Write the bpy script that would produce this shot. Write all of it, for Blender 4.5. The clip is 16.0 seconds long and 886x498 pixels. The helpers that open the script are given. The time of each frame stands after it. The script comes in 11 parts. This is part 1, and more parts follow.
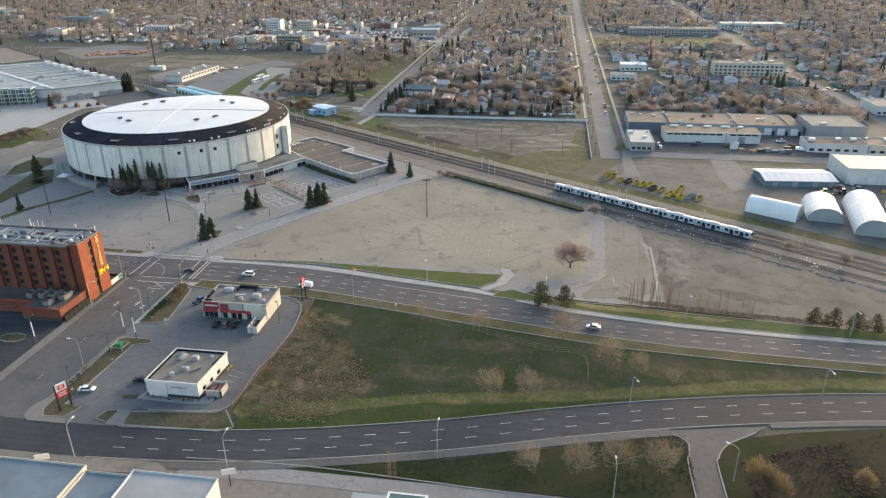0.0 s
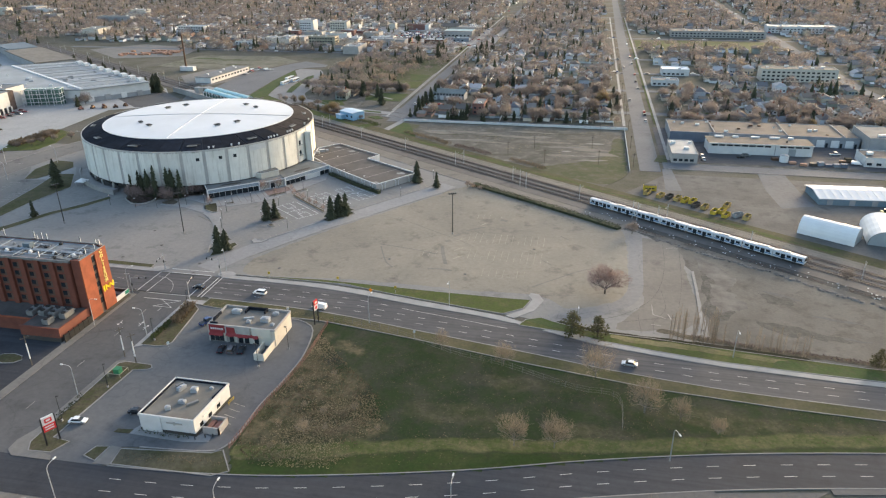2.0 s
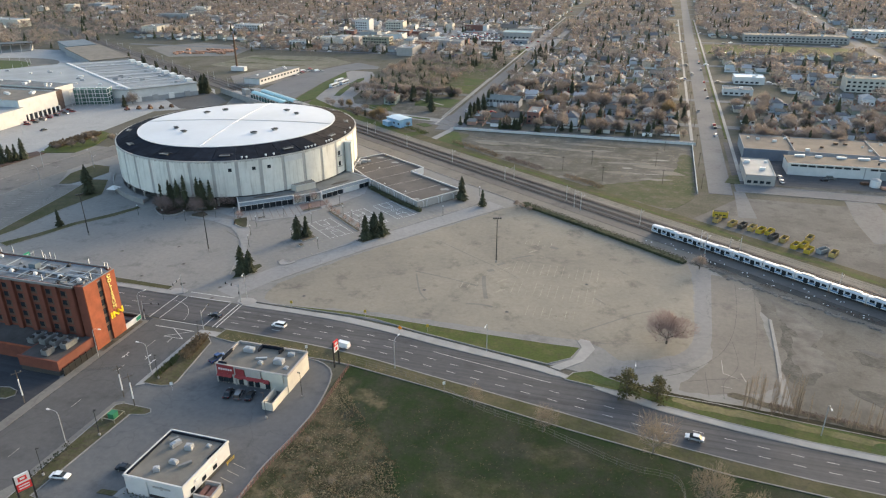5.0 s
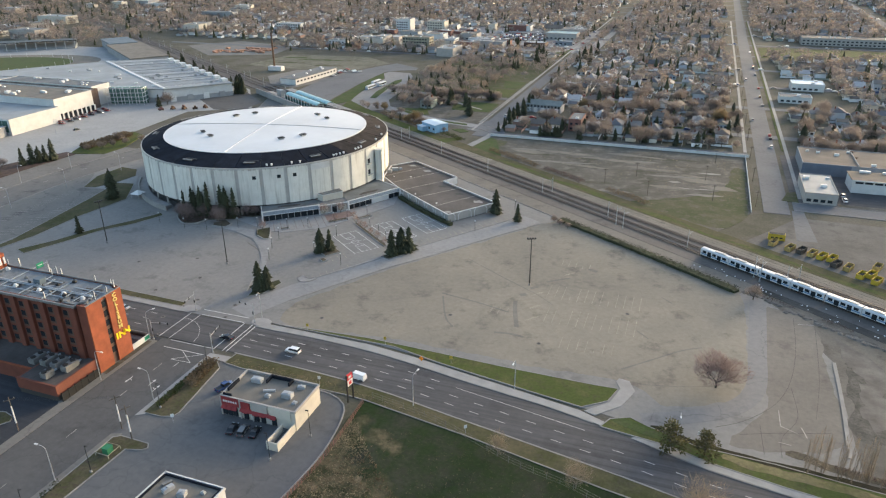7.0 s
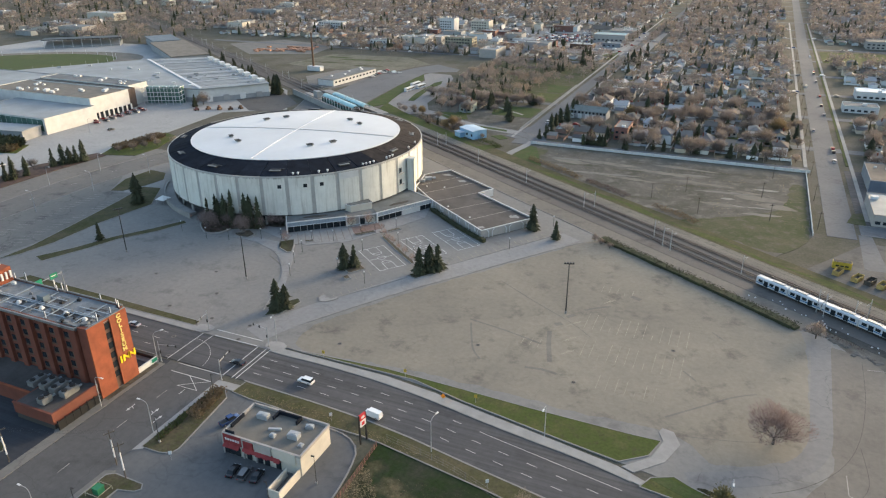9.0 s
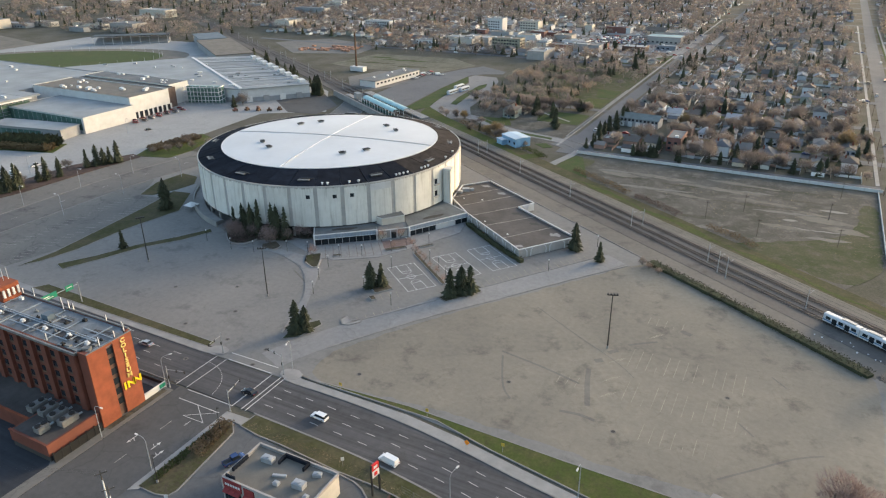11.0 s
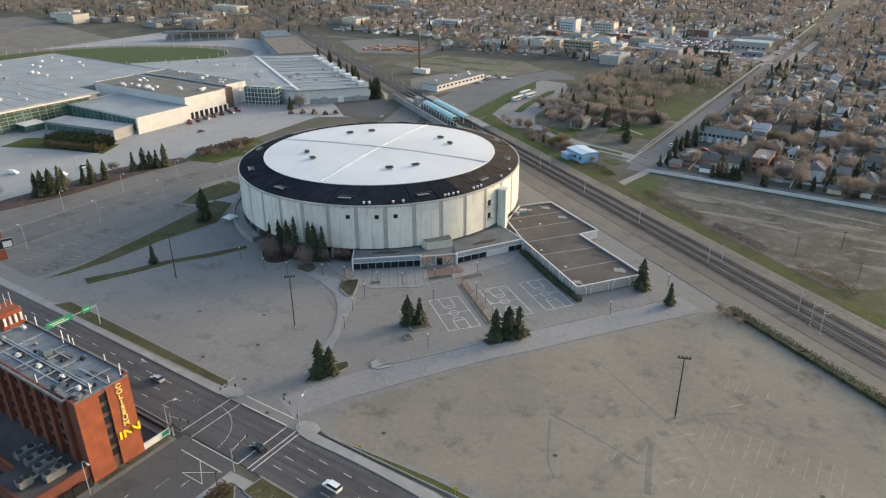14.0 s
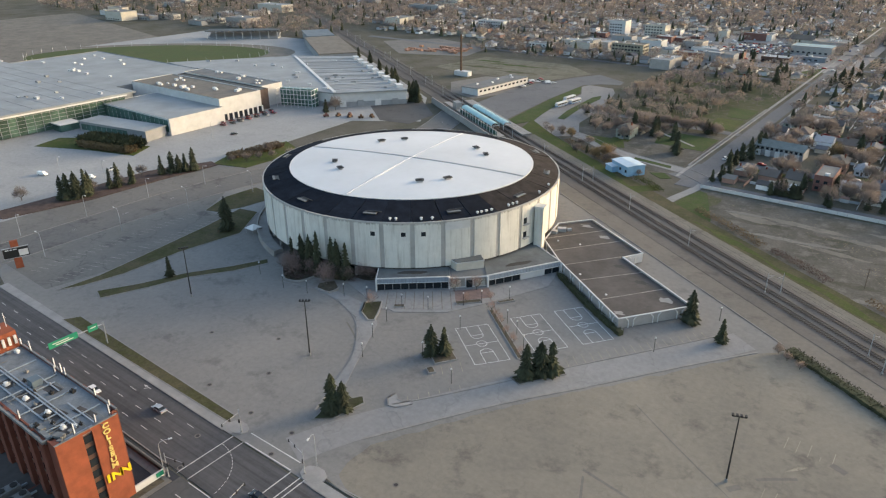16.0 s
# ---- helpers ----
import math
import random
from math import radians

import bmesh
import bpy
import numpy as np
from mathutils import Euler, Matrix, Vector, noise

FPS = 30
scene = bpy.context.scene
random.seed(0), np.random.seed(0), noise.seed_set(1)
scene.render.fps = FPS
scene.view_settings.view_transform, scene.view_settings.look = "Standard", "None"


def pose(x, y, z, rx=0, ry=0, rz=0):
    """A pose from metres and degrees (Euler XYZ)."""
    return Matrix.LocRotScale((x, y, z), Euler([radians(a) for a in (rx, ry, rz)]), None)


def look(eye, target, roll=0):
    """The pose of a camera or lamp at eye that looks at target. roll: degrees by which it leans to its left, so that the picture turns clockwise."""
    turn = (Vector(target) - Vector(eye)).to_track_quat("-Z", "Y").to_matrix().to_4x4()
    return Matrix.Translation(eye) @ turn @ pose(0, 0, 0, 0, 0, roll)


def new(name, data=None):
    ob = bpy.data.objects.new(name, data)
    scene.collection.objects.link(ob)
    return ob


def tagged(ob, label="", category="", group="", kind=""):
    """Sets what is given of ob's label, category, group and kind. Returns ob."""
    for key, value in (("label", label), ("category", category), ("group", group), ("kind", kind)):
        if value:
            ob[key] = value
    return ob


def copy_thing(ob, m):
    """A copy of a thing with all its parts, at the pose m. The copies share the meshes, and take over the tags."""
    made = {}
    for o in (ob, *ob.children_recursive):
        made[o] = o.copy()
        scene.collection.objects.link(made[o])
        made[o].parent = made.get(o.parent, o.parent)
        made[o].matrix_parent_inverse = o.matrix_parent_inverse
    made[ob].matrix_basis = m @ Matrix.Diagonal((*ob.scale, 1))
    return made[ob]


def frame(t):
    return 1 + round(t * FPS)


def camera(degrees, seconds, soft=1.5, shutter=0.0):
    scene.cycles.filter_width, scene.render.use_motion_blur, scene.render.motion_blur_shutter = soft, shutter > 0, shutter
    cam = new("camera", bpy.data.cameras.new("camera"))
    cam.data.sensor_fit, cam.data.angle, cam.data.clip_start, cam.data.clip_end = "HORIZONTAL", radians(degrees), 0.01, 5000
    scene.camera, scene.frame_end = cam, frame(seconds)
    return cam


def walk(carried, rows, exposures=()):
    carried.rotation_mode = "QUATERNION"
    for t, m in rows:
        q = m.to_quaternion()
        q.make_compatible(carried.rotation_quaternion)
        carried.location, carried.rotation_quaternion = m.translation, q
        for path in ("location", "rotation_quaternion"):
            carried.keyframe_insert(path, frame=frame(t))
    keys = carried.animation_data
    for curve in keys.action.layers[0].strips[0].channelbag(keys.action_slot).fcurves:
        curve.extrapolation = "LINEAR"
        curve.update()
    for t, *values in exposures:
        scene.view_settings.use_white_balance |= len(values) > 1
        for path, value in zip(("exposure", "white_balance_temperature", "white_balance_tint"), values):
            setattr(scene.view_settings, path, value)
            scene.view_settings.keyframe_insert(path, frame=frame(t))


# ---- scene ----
# ---------------------------------------------------------------- camera
cam = camera(64.46, 16.0, soft=1.2)
PATH = [
    (0.0, (52.70, -296.08, 118.44), (24.97, -115.51, 37.05), -0.45),
    (0.5, (52.72, -290.94, 118.25), (23.27, -110.62, 36.91), -0.46),
    (1.0, (52.69, -285.81, 118.08), (20.76, -105.90, 36.74), -0.46),
    (1.5, (52.63, -280.68, 117.92), (18.26, -101.22, 36.59), -0.46),
    (2.0, (52.51, -275.56, 117.78), (15.63, -96.60, 36.45), -0.47),
    (2.5, (52.35, -270.44, 117.66), (13.09, -91.98, 36.35), -0.47),
    (3.0, (52.15, -265.34, 117.55), (10.39, -87.47, 36.19), -0.47),
    (3.5, (51.89, -260.24, 117.45), (7.68, -82.96, 36.11), -0.47),
    (4.0, (51.58, -255.15, 117.37), (4.93, -78.53, 35.94), -0.47),
    (5.0, (50.79, -245.01, 117.23), (-1.02, -69.90, 35.66), -0.47),
    (6.0, (49.77, -234.91, 117.12), (-7.35, -61.54, 35.38), -0.47),
    (6.5, (49.17, -229.88, 117.08), (-10.66, -57.47, 35.25), -0.47),
    (7.0, (48.50, -224.86, 117.05), (-13.93, -53.41, 35.14), -0.47),
    (7.5, (47.77, -219.86, 117.01), (-17.29, -49.42, 35.05), -0.47),
    (8.0, (46.98, -214.87, 116.99), (-20.68, -45.51, 34.88), -0.47),
    (9.0, (45.17, -204.94, 116.93), (-28.06, -38.02, 34.63), -0.46),
    (10.0, (43.08, -195.08, 116.87), (-35.74, -30.82, 34.38), -0.46),
    (10.5, (41.92, -190.18, 116.84), (-39.68, -27.33, 34.25), -0.45),
    (11.0, (40.68, -185.30, 116.81), (-43.88, -24.01, 34.13), -0.45),
    (11.5, (39.36, -180.44, 116.76), (-48.16, -20.80, 33.96), -0.44),
    (12.0, (37.96, -175.60, 116.72), (-52.42, -17.62, 33.80), -0.44),
    (12.5, (36.48, -170.78, 116.66), (-56.67, -14.49, 33.61), -0.43),
    (13.0, (34.91, -165.98, 116.60), (-60.65, -11.16, 33.54), -0.42),
    (13.5, (33.25, -161.20, 116.53), (-64.59, -7.90, 33.31), -0.42),
    (14.0, (31.50, -156.45, 116.44), (-68.83, -4.75, 33.26), -0.41),
    (14.5, (29.67, -151.72, 116.35), (-72.99, -1.64, 33.06), -0.40),
    (15.0, (27.73, -147.02, 116.24), (-77.41, 1.31, 32.91), -0.39),
    (15.5, (25.71, -142.35, 116.12), (-81.65, 4.30, 32.63), -0.39),
    (16.0, (23.59, -137.70, 115.98), (-86.31, 7.09, 32.56), -0.38),
]
walk(cam, [(t, look(eye, target, roll)) for t, eye, target, roll in PATH],
     exposures=[(0, 2.06, 6550, 10), (8, 1.90, 6450, 9), (16, 1.73, 6540, 9.5)])

# ---------------------------------------------------------------- light: hazy low sun, wide pale sky
SUN_AZ, SUN_EL = 29.0, 11.0          # degrees clockwise from +y, degrees above the horizon
world = bpy.data.worlds.new("sky")
scene.world = world
world.use_nodes = True
wn = world.node_tree.nodes
sky = wn.new("ShaderNodeTexSky")
sky.sky_type = "NISHITA"
sky.sun_disc = False
sky.sun_elevation, sky.sun_rotation = radians(SUN_EL), radians(SUN_AZ)
sky.air_density, sky.dust_density, sky.ozone_density = 1.0, 3.2, 1.2
wn["Background"].inputs["Strength"].default_value = 0.15
world.node_tree.links.new(sky.outputs["Color"], wn["Background"].inputs["Color"])
sun = new("sun", bpy.data.lights.new("sun", "SUN"))
sun.data.energy, sun.data.angle, sun.data.color = 0.9, radians(14), (1.0, 0.80, 0.58)
sd = Vector((math.sin(radians(SUN_AZ)) * math.cos(radians(SUN_EL)), math.cos(radians(SUN_AZ)) * math.cos(radians(SUN_EL)), math.sin(radians(SUN_EL))))
sun.matrix_world = look(sd * 500, (0, 0, 0))

# ---------------------------------------------------------------- materials
def nodes_of(name):
    m = bpy.data.materials.new(name)
    m.use_nodes = True
    nt = m.node_tree
    return m, nt, nt.nodes["Principled BSDF"]


def noise_tex(nt, scale, detail=4.0, rough=0.6, vec=None):
    n = nt.nodes.new("ShaderNodeTexNoise")
    n.inputs["Scale"].default_value, n.inputs["Detail"].default_value, n.inputs["Roughness"].default_value = scale, detail, rough
    if vec is None:
        g = nt.nodes.new("ShaderNodeNewGeometry")
        vec = g.outputs["Position"]
    nt.links.new(vec, n.inputs["Vector"])
    return n.outputs["Fac"]


def ramp(nt, fac, stops):
    r = nt.nodes.new("ShaderNodeValToRGB")
    e = r.color_ramp.elements
    while len(e) < len(stops):
        e.new(0.5)
    for el, (p, c) in zip(e, stops):
        el.position = p
        el.color = (*c, 1.0) if len(c) == 3 else c
    nt.links.new(fac, r.inputs["Fac"])
    return r.outputs["Color"]


def mix(nt, kind, fac, a, b):
    m = nt.nodes.new("ShaderNodeMix")
    m.data_type, m.blend_type = "RGBA", kind
    for sock, v in ((m.inputs[0], fac), (m.inputs[6], a), (m.inputs[7], b)):
        if isinstance(v, (int, float)):
            sock.default_value = v
        elif isinstance(v, tuple):
            sock.default_value = (*v, 1.0)
        else:
            nt.links.new(v, sock)
    return m.outputs[2]


def shade(c, k):
    return tuple(min(1.0, v * k) for v in c)


def mat(name, base, rough=0.85, metal=0.0, var=0.25, big=0.06, fine=1.5, palette=None, source="object", bump=0.0, rnd=0.0):
    """Plain surface with a large and a fine variation; palette: colours picked by object or by island."""
    m, nt, p = nodes_of(name)
    col = mix(nt, "MIX", ramp(nt, noise_tex(nt, big), [(0.3, (0, 0, 0)), (0.7, (1, 1, 1))]), shade(base, 1 - var), shade(base, 1 + var))
    if palette:
        if source == "object":
            rn = nt.nodes.new("ShaderNodeObjectInfo").outputs["Random"]
        else:
            rn = nt.nodes.new("ShaderNodeNewGeometry").outputs["Random Per Island"]
        k = len(palette)
        r = ramp(nt, rn, [(i / k, c) for i, c in enumerate(palette)])
        r.node.color_ramp.interpolation = "CONSTANT"
        col = mix(nt, "MULTIPLY", 1.0, r, ramp(nt, noise_tex(nt, big * 4), [(0.25, (1 - var,) * 3), (0.75, (1, 1, 1))]))
    elif rnd:
        rn = nt.nodes.new("ShaderNodeObjectInfo").outputs["Random"]
        col = mix(nt, "MULTIPLY", 1.0, col, ramp(nt, rn, [(0.0, (1 - rnd,) * 3), (1.0, (1, 1, 1))]))
    fn = noise_tex(nt, fine, 5.0, 0.7)
    col = mix(nt, "MULTIPLY", 1.0, col, ramp(nt, fn, [(0.2, (1 - var * 0.8,) * 3), (0.75, (1, 1, 1))]))
    nt.links.new(col, p.inputs["Base Color"])
    p.inputs["Roughness"].default_value, p.inputs["Metallic"].default_value = rough, metal
    p.inputs["Specular IOR Level"].default_value = 0.3
    if bump:
        b = nt.nodes.new("ShaderNodeBump")
        b.inputs["Strength"].default_value, b.inputs["Distance"].default_value = 0.6, bump
        nt.links.new(fn, b.inputs["Height"])
        nt.links.new(b.outputs["Normal"], p.inputs["Normal"])
    return m


def asphalt(name, base, warm, crack=0.5, patch=0.3, worn=0.0):
    """Weathered asphalt: cloudy tone, darker patches, hairline cracks, grit."""
    m, nt, p = nodes_of(name)
    c = mix(nt, "MIX", ramp(nt, noise_tex(nt, 0.018, 5, 0.65), [(0.35, (0, 0, 0)), (0.65, (1, 1, 1))]), base, warm)
    c = mix(nt, "MULTIPLY", patch, c, ramp(nt, noise_tex(nt, 0.09, 6, 0.7), [(0.32, (0.45, 0.45, 0.47)), (0.46, (1, 1, 1))]))
    c = mix(nt, "MULTIPLY", 0.5, c, ramp(nt, noise_tex(nt, 0.6, 5, 0.7), [(0.3, (0.6, 0.6, 0.6)), (0.7, (1.0, 1.0, 1.0))]))
    if crack:
        v = nt.nodes.new("ShaderNodeTexVoronoi")
        v.feature = "DISTANCE_TO_EDGE"
        v.inputs["Scale"].default_value = 0.055
        g = nt.nodes.new("ShaderNodeNewGeometry")
        w = nt.nodes.new("ShaderNodeVectorMath")
        w.operation = "ADD"
        n = nt.nodes.new("ShaderNodeTexNoise")
        n.inputs["Scale"].default_value = 0.08
        n.inputs["Detail"].default_value = 6
        sc = nt.nodes.new("ShaderNodeVectorMath")
        sc.operation = "SCALE"
        sc.inputs["Scale"].default_value = 16.0
        nt.links.new(g.outputs["Position"], n.inputs["Vector"])
        nt.links.new(n.outputs["Color"], sc.inputs[0])
        nt.links.new(g.outputs["Position"], w.inputs[0])
        nt.links.new(sc.outputs[0], w.inputs[1])
        nt.links.new(w.outputs[0], v.inputs["Vector"])
        c = mix(nt, "MULTIPLY", crack, c, ramp(nt, v.outputs["Distance"], [(0.0, (0.35, 0.35, 0.35)), (0.014, (1, 1, 1))]))
    if worn:                                   # tyre-polished streaks along the lanes
        g2, mp = nt.nodes.new("ShaderNodeNewGeometry"), nt.nodes.new("ShaderNodeMapping")
        mp.inputs["Scale"].default_value = (0.012, 0.75, 1.0)
        nt.links.new(g2.outputs["Position"], mp.inputs["Vector"])
        c = mix(nt, "MULTIPLY", worn, c, ramp(nt, noise_tex(nt, 1.0, 4, 0.6, mp.outputs["Vector"]), [(0.35, (0.55, 0.54, 0.54)), (0.6, (1.15, 1.13, 1.12))]))
    nt.links.new(c, p.inputs["Base Color"])
    p.inputs["Roughness"].default_value = 0.9
    p.inputs["Specular IOR Level"].default_value = 0.2
    return m


def grassy(name, green, straw, soil, balance=0.5, scale=0.05, grit=0.8):
    """Spring grass: green, dry straw and bare soil in drifts of two sizes."""
    m, nt, p = nodes_of(name)
    nt.links.new(grass_colour(nt, green, straw, soil, balance, scale, grit), p.inputs["Base Color"])
    p.inputs["Roughness"].default_value = 0.95
    p.inputs["Specular IOR Level"].default_value = 0.1
    return m


def grass_colour(nt, green, straw, soil, balance, scale, grit=0.8):
    c = mix(nt, "MIX", ramp(nt, noise_tex(nt, scale, 6, 0.65), [(balance - 0.12, (0, 0, 0)), (balance + 0.12, (1, 1, 1))]), green, straw)
    c = mix(nt, "MIX", ramp(nt, noise_tex(nt, scale * 3.1, 6, 0.7), [(0.5, (0, 0, 0)), (0.68, (1, 1, 1))]), c, soil)
    return mix(nt, "MULTIPLY", grit, c, ramp(nt, noise_tex(nt, 1.1, 5, 0.75), [(0.25, (0.5, 0.5, 0.5)), (0.75, (1.15, 1.15, 1.1))]))


def meadow(name):
    """Meadow whose plant cover (weeds, straw, lush foot) is spread by a cover map on the mesh."""
    m, nt, p = nodes_of(name)
    at = nt.nodes.new("ShaderNodeVertexColor")
    at.layer_name = "cover"
    sep = nt.nodes.new("ShaderNodeSeparateColor")
    nt.links.new(at.outputs["Color"], sep.inputs["Color"])
    c = grass_colour(nt, (0.020, 0.036, 0.012), (0.046, 0.047, 0.036), (0.034, 0.036, 0.026), 0.55, 0.10, 0.95)
    for ch, tones in (("Red", ((0.042, 0.047, 0.022), (0.150, 0.120, 0.078), (0.060, 0.057, 0.034), 0.52, 0.21, 0.95)), ("Green", ((0.058, 0.076, 0.023), (0.132, 0.118, 0.060), (0.078, 0.076, 0.039), 0.53, 0.26, 0.95)), ("Blue", ((0.026, 0.046, 0.012), (0.046, 0.056, 0.020), (0.032, 0.038, 0.018), 0.55, 0.09))):
        fray = mix(nt, "OVERLAY", 0.75, sep.outputs[ch], noise_tex(nt, 0.35, 6, 0.75))
        c = mix(nt, "MIX", ramp(nt, fray, [(0.25, (0, 0, 0)), (0.75, (1, 1, 1))]), c, grass_colour(nt, *tones))
    nt.links.new(c, p.inputs["Base Color"])
    p.inputs["Roughness"].default_value = 0.95
    p.inputs["Specular IOR Level"].default_value = 0.1
    return m


M = {}
M["ground"] = grassy("ground_soil", (0.080, 0.079, 0.056), (0.128, 0.118, 0.10), (0.108, 0.10, 0.088), 0.5, 0.03, 0.9)
M["dirt"] = grassy("dry_dirt", (0.150, 0.140, 0.124), (0.19, 0.175, 0.154), (0.115, 0.107, 0.095), 0.5, 0.04, 0.45)
M["east_dirt"] = grassy("scraped_dirt", (0.118, 0.109, 0.096), (0.158, 0.145, 0.127), (0.088, 0.08, 0.07), 0.5, 0.04, 0.5)
M["scrape"] = grassy("scraped_rubble", (0.088, 0.083, 0.075), (0.128, 0.12, 0.108), (0.072, 0.068, 0.062), 0.5, 0.25, 0.9)
M["hotel_roof"] = mat("blue_grey_gravel_roof", (0.165, 0.18, 0.192), 0.95, var=0.3, big=0.25, fine=2)
M["field"] = grassy("rough_meadow", (0.034, 0.046, 0.018), (0.085, 0.077, 0.052), (0.050, 0.048, 0.034), 0.54, 0.04)
M["meadow"] = meadow("meadow_cover")
M["foot"] = grassy("bank_grass", (0.040, 0.060, 0.016), (0.066, 0.076, 0.027), (0.045, 0.05, 0.026), 0.55, 0.09)
M["straw"] = grassy("straw_grass", (0.085, 0.098, 0.032), (0.185, 0.160, 0.085), (0.13, 0.112, 0.066), 0.46, 0.09)
# grass tones lowered: the shade over the southern bank is in the colour
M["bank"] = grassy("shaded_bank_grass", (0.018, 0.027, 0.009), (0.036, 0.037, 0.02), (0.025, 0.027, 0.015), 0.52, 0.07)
M["unit"] = mat("weathered_unit_metal", (0.19, 0.19, 0.185), 0.6, 0.2, var=0.25, big=0.6)
M["greyfield"] = grassy("thin_meadow", (0.050, 0.054, 0.028), (0.096, 0.087, 0.066), (0.045, 0.048, 0.028), 0.52, 0.08)
M["bed"] = grassy("bark_bed", (0.064, 0.066, 0.032), (0.098, 0.084, 0.056), (0.070, 0.056, 0.044), 0.5, 0.25)
M["ditch"] = grassy("ditch_soil", (0.075, 0.066, 0.05), (0.12, 0.105, 0.08), (0.05, 0.046, 0.036), 0.5, 0.2)
M["dry"] = grassy("dry_verge", (0.060, 0.064, 0.028), (0.105, 0.092, 0.055), (0.075, 0.068, 0.046), 0.5, 0.1)
M["yard"] = grassy("packed_yard", (0.108, 0.104, 0.099), (0.145, 0.138, 0.13), (0.086, 0.083, 0.078), 0.5, 0.05, 0.5)
M["plaza"] = asphalt("pale_concrete_lot", (0.27, 0.272, 0.27), (0.33, 0.33, 0.322), 0.2, 0.25)
M["patch"] = asphalt("tar_patch", (0.140, 0.130, 0.117), (0.185, 0.170, 0.148), 0.0, 0.6)
M["vacant"] = grassy("vacant_lot_grass", (0.072, 0.071, 0.060), (0.118, 0.112, 0.102), (0.165, 0.156, 0.144), 0.48, 0.055, 0.9)
M["lawn"] = grassy("mown_grass", (0.066, 0.086, 0.025), (0.112, 0.104, 0.046), (0.066, 0.066, 0.033), 0.6, 0.12)
M["spring_lawn"] = grassy("spring_lawn", (0.054, 0.084, 0.027), (0.082, 0.094, 0.040), (0.075, 0.077, 0.042), 0.56, 0.12, 0.9)
M["turf"] = grassy("racing_turf", (0.075, 0.098, 0.042), (0.095, 0.105, 0.05), (0.075, 0.085, 0.045), 0.6, 0.03)
M["lot"] = asphalt("lot_asphalt", (0.175, 0.172, 0.166), (0.222, 0.214, 0.200), 0.12, 0.5)
M["lot_tan"] = asphalt("tan_lot_asphalt", (0.172, 0.158, 0.133), (0.244, 0.219, 0.176), 0.12, 0.7)
M["loop"] = asphalt("pale_track_asphalt", (0.168, 0.167, 0.168), (0.205, 0.20, 0.196), 0.35, 0.5)
M["old_lot"] = asphalt("old_lot_asphalt", (0.138, 0.134, 0.125), (0.18, 0.172, 0.158), 0.5, 0.7)
# dry field tones lifted: distance haze is put into the colour
M["field_pale"] = grassy("haze_paled_dry_field", (0.105, 0.105, 0.075), (0.16, 0.15, 0.12), (0.20, 0.188, 0.165), 0.45, 0.05, 0.9)
M["vacant_dark"] = grassy("sparse_dark_grass", (0.060, 0.062, 0.045), (0.098, 0.092, 0.08), (0.11, 0.104, 0.095), 0.5, 0.055, 0.9)
M["drive"] = asphalt("pale_drive_asphalt", (0.215, 0.215, 0.215), (0.26, 0.256, 0.25), 0.25, 0.3)
M["dusty"] = asphalt("dusty_pavement", (0.142, 0.136, 0.127), (0.182, 0.172, 0.158), 0.3, 0.5)
M["vacant_green"] = grassy("thin_green_grass", (0.056, 0.070, 0.030), (0.098, 0.094, 0.062), (0.115, 0.107, 0.09), 0.52, 0.06, 0.9)
M["lot_cool"] = asphalt("forecourt_asphalt", (0.094, 0.097, 0.103), (0.126, 0.127, 0.128), 0.25, 0.5)
M["road"] = asphalt("road_asphalt", (0.072, 0.073, 0.078), (0.099, 0.097, 0.098), 0.1, 0.4, 0.6)
M["side"] = asphalt("side_street_asphalt", (0.080, 0.079, 0.079), (0.108, 0.106, 0.104), 0.25, 0.45)
M["railside"] = asphalt("gravel_apron", (0.135, 0.124, 0.110), (0.18, 0.163, 0.142), 0.0, 0.5)
M["road_dark"] = asphalt("dark_road_asphalt", (0.033, 0.037, 0.045), (0.050, 0.053, 0.060), 0.1, 0.45, 0.4)
M["oldroad"] = asphalt("grey_road", (0.18, 0.178, 0.178), (0.23, 0.222, 0.214), 0.4, 0.3)
M["worn_road"] = asphalt("dusty_worn_asphalt", (0.122, 0.120, 0.118), (0.168, 0.158, 0.144), 0.3, 0.8)
M["street"] = asphalt("street_asphalt", (0.112, 0.116, 0.126), (0.143, 0.145, 0.151), 0.3, 0.3)
M["ballast"] = asphalt("ballast", (0.098, 0.089, 0.082), (0.14, 0.128, 0.118), 0.0, 0.55)
M["concrete"] = mat("concrete", (0.25, 0.244, 0.235), 0.85, var=0.15, big=0.2, fine=3)
M["kerb"] = mat("kerb_concrete", (0.215, 0.208, 0.198), 0.85, var=0.15, big=0.3, fine=4)
M["paint"] = mat("road_paint", (0.50, 0.49, 0.47), 0.7, var=0.2, big=0.8, fine=3)
M["faded"] = mat("faded_paint", (0.34, 0.32, 0.29), 0.8, var=0.3, big=0.3, fine=2)
M["yellowed"] = mat("faded_yellow_paint", (0.285, 0.262, 0.20), 0.8, var=0.25, big=0.3, fine=2)
M["courtline"] = mat("court_paint", (0.66, 0.66, 0.64), 0.7, var=0.15, big=0.5, fine=3)
M["rail"] = mat("rail_steel", (0.095, 0.08, 0.072), 0.65, 0.35, var=0.2)
M["sleeper"] = mat("sleeper_wood", (0.088, 0.074, 0.064), 0.9, var=0.3, big=1, fine=6)
M["steel"] = mat("galvanised_steel", (0.36, 0.37, 0.38), 0.55, 0.35, var=0.12, big=0.5)
M["dark_metal"] = mat("dark_painted_steel", (0.035, 0.033, 0.032), 0.5, 0.3, var=0.2, big=0.5)
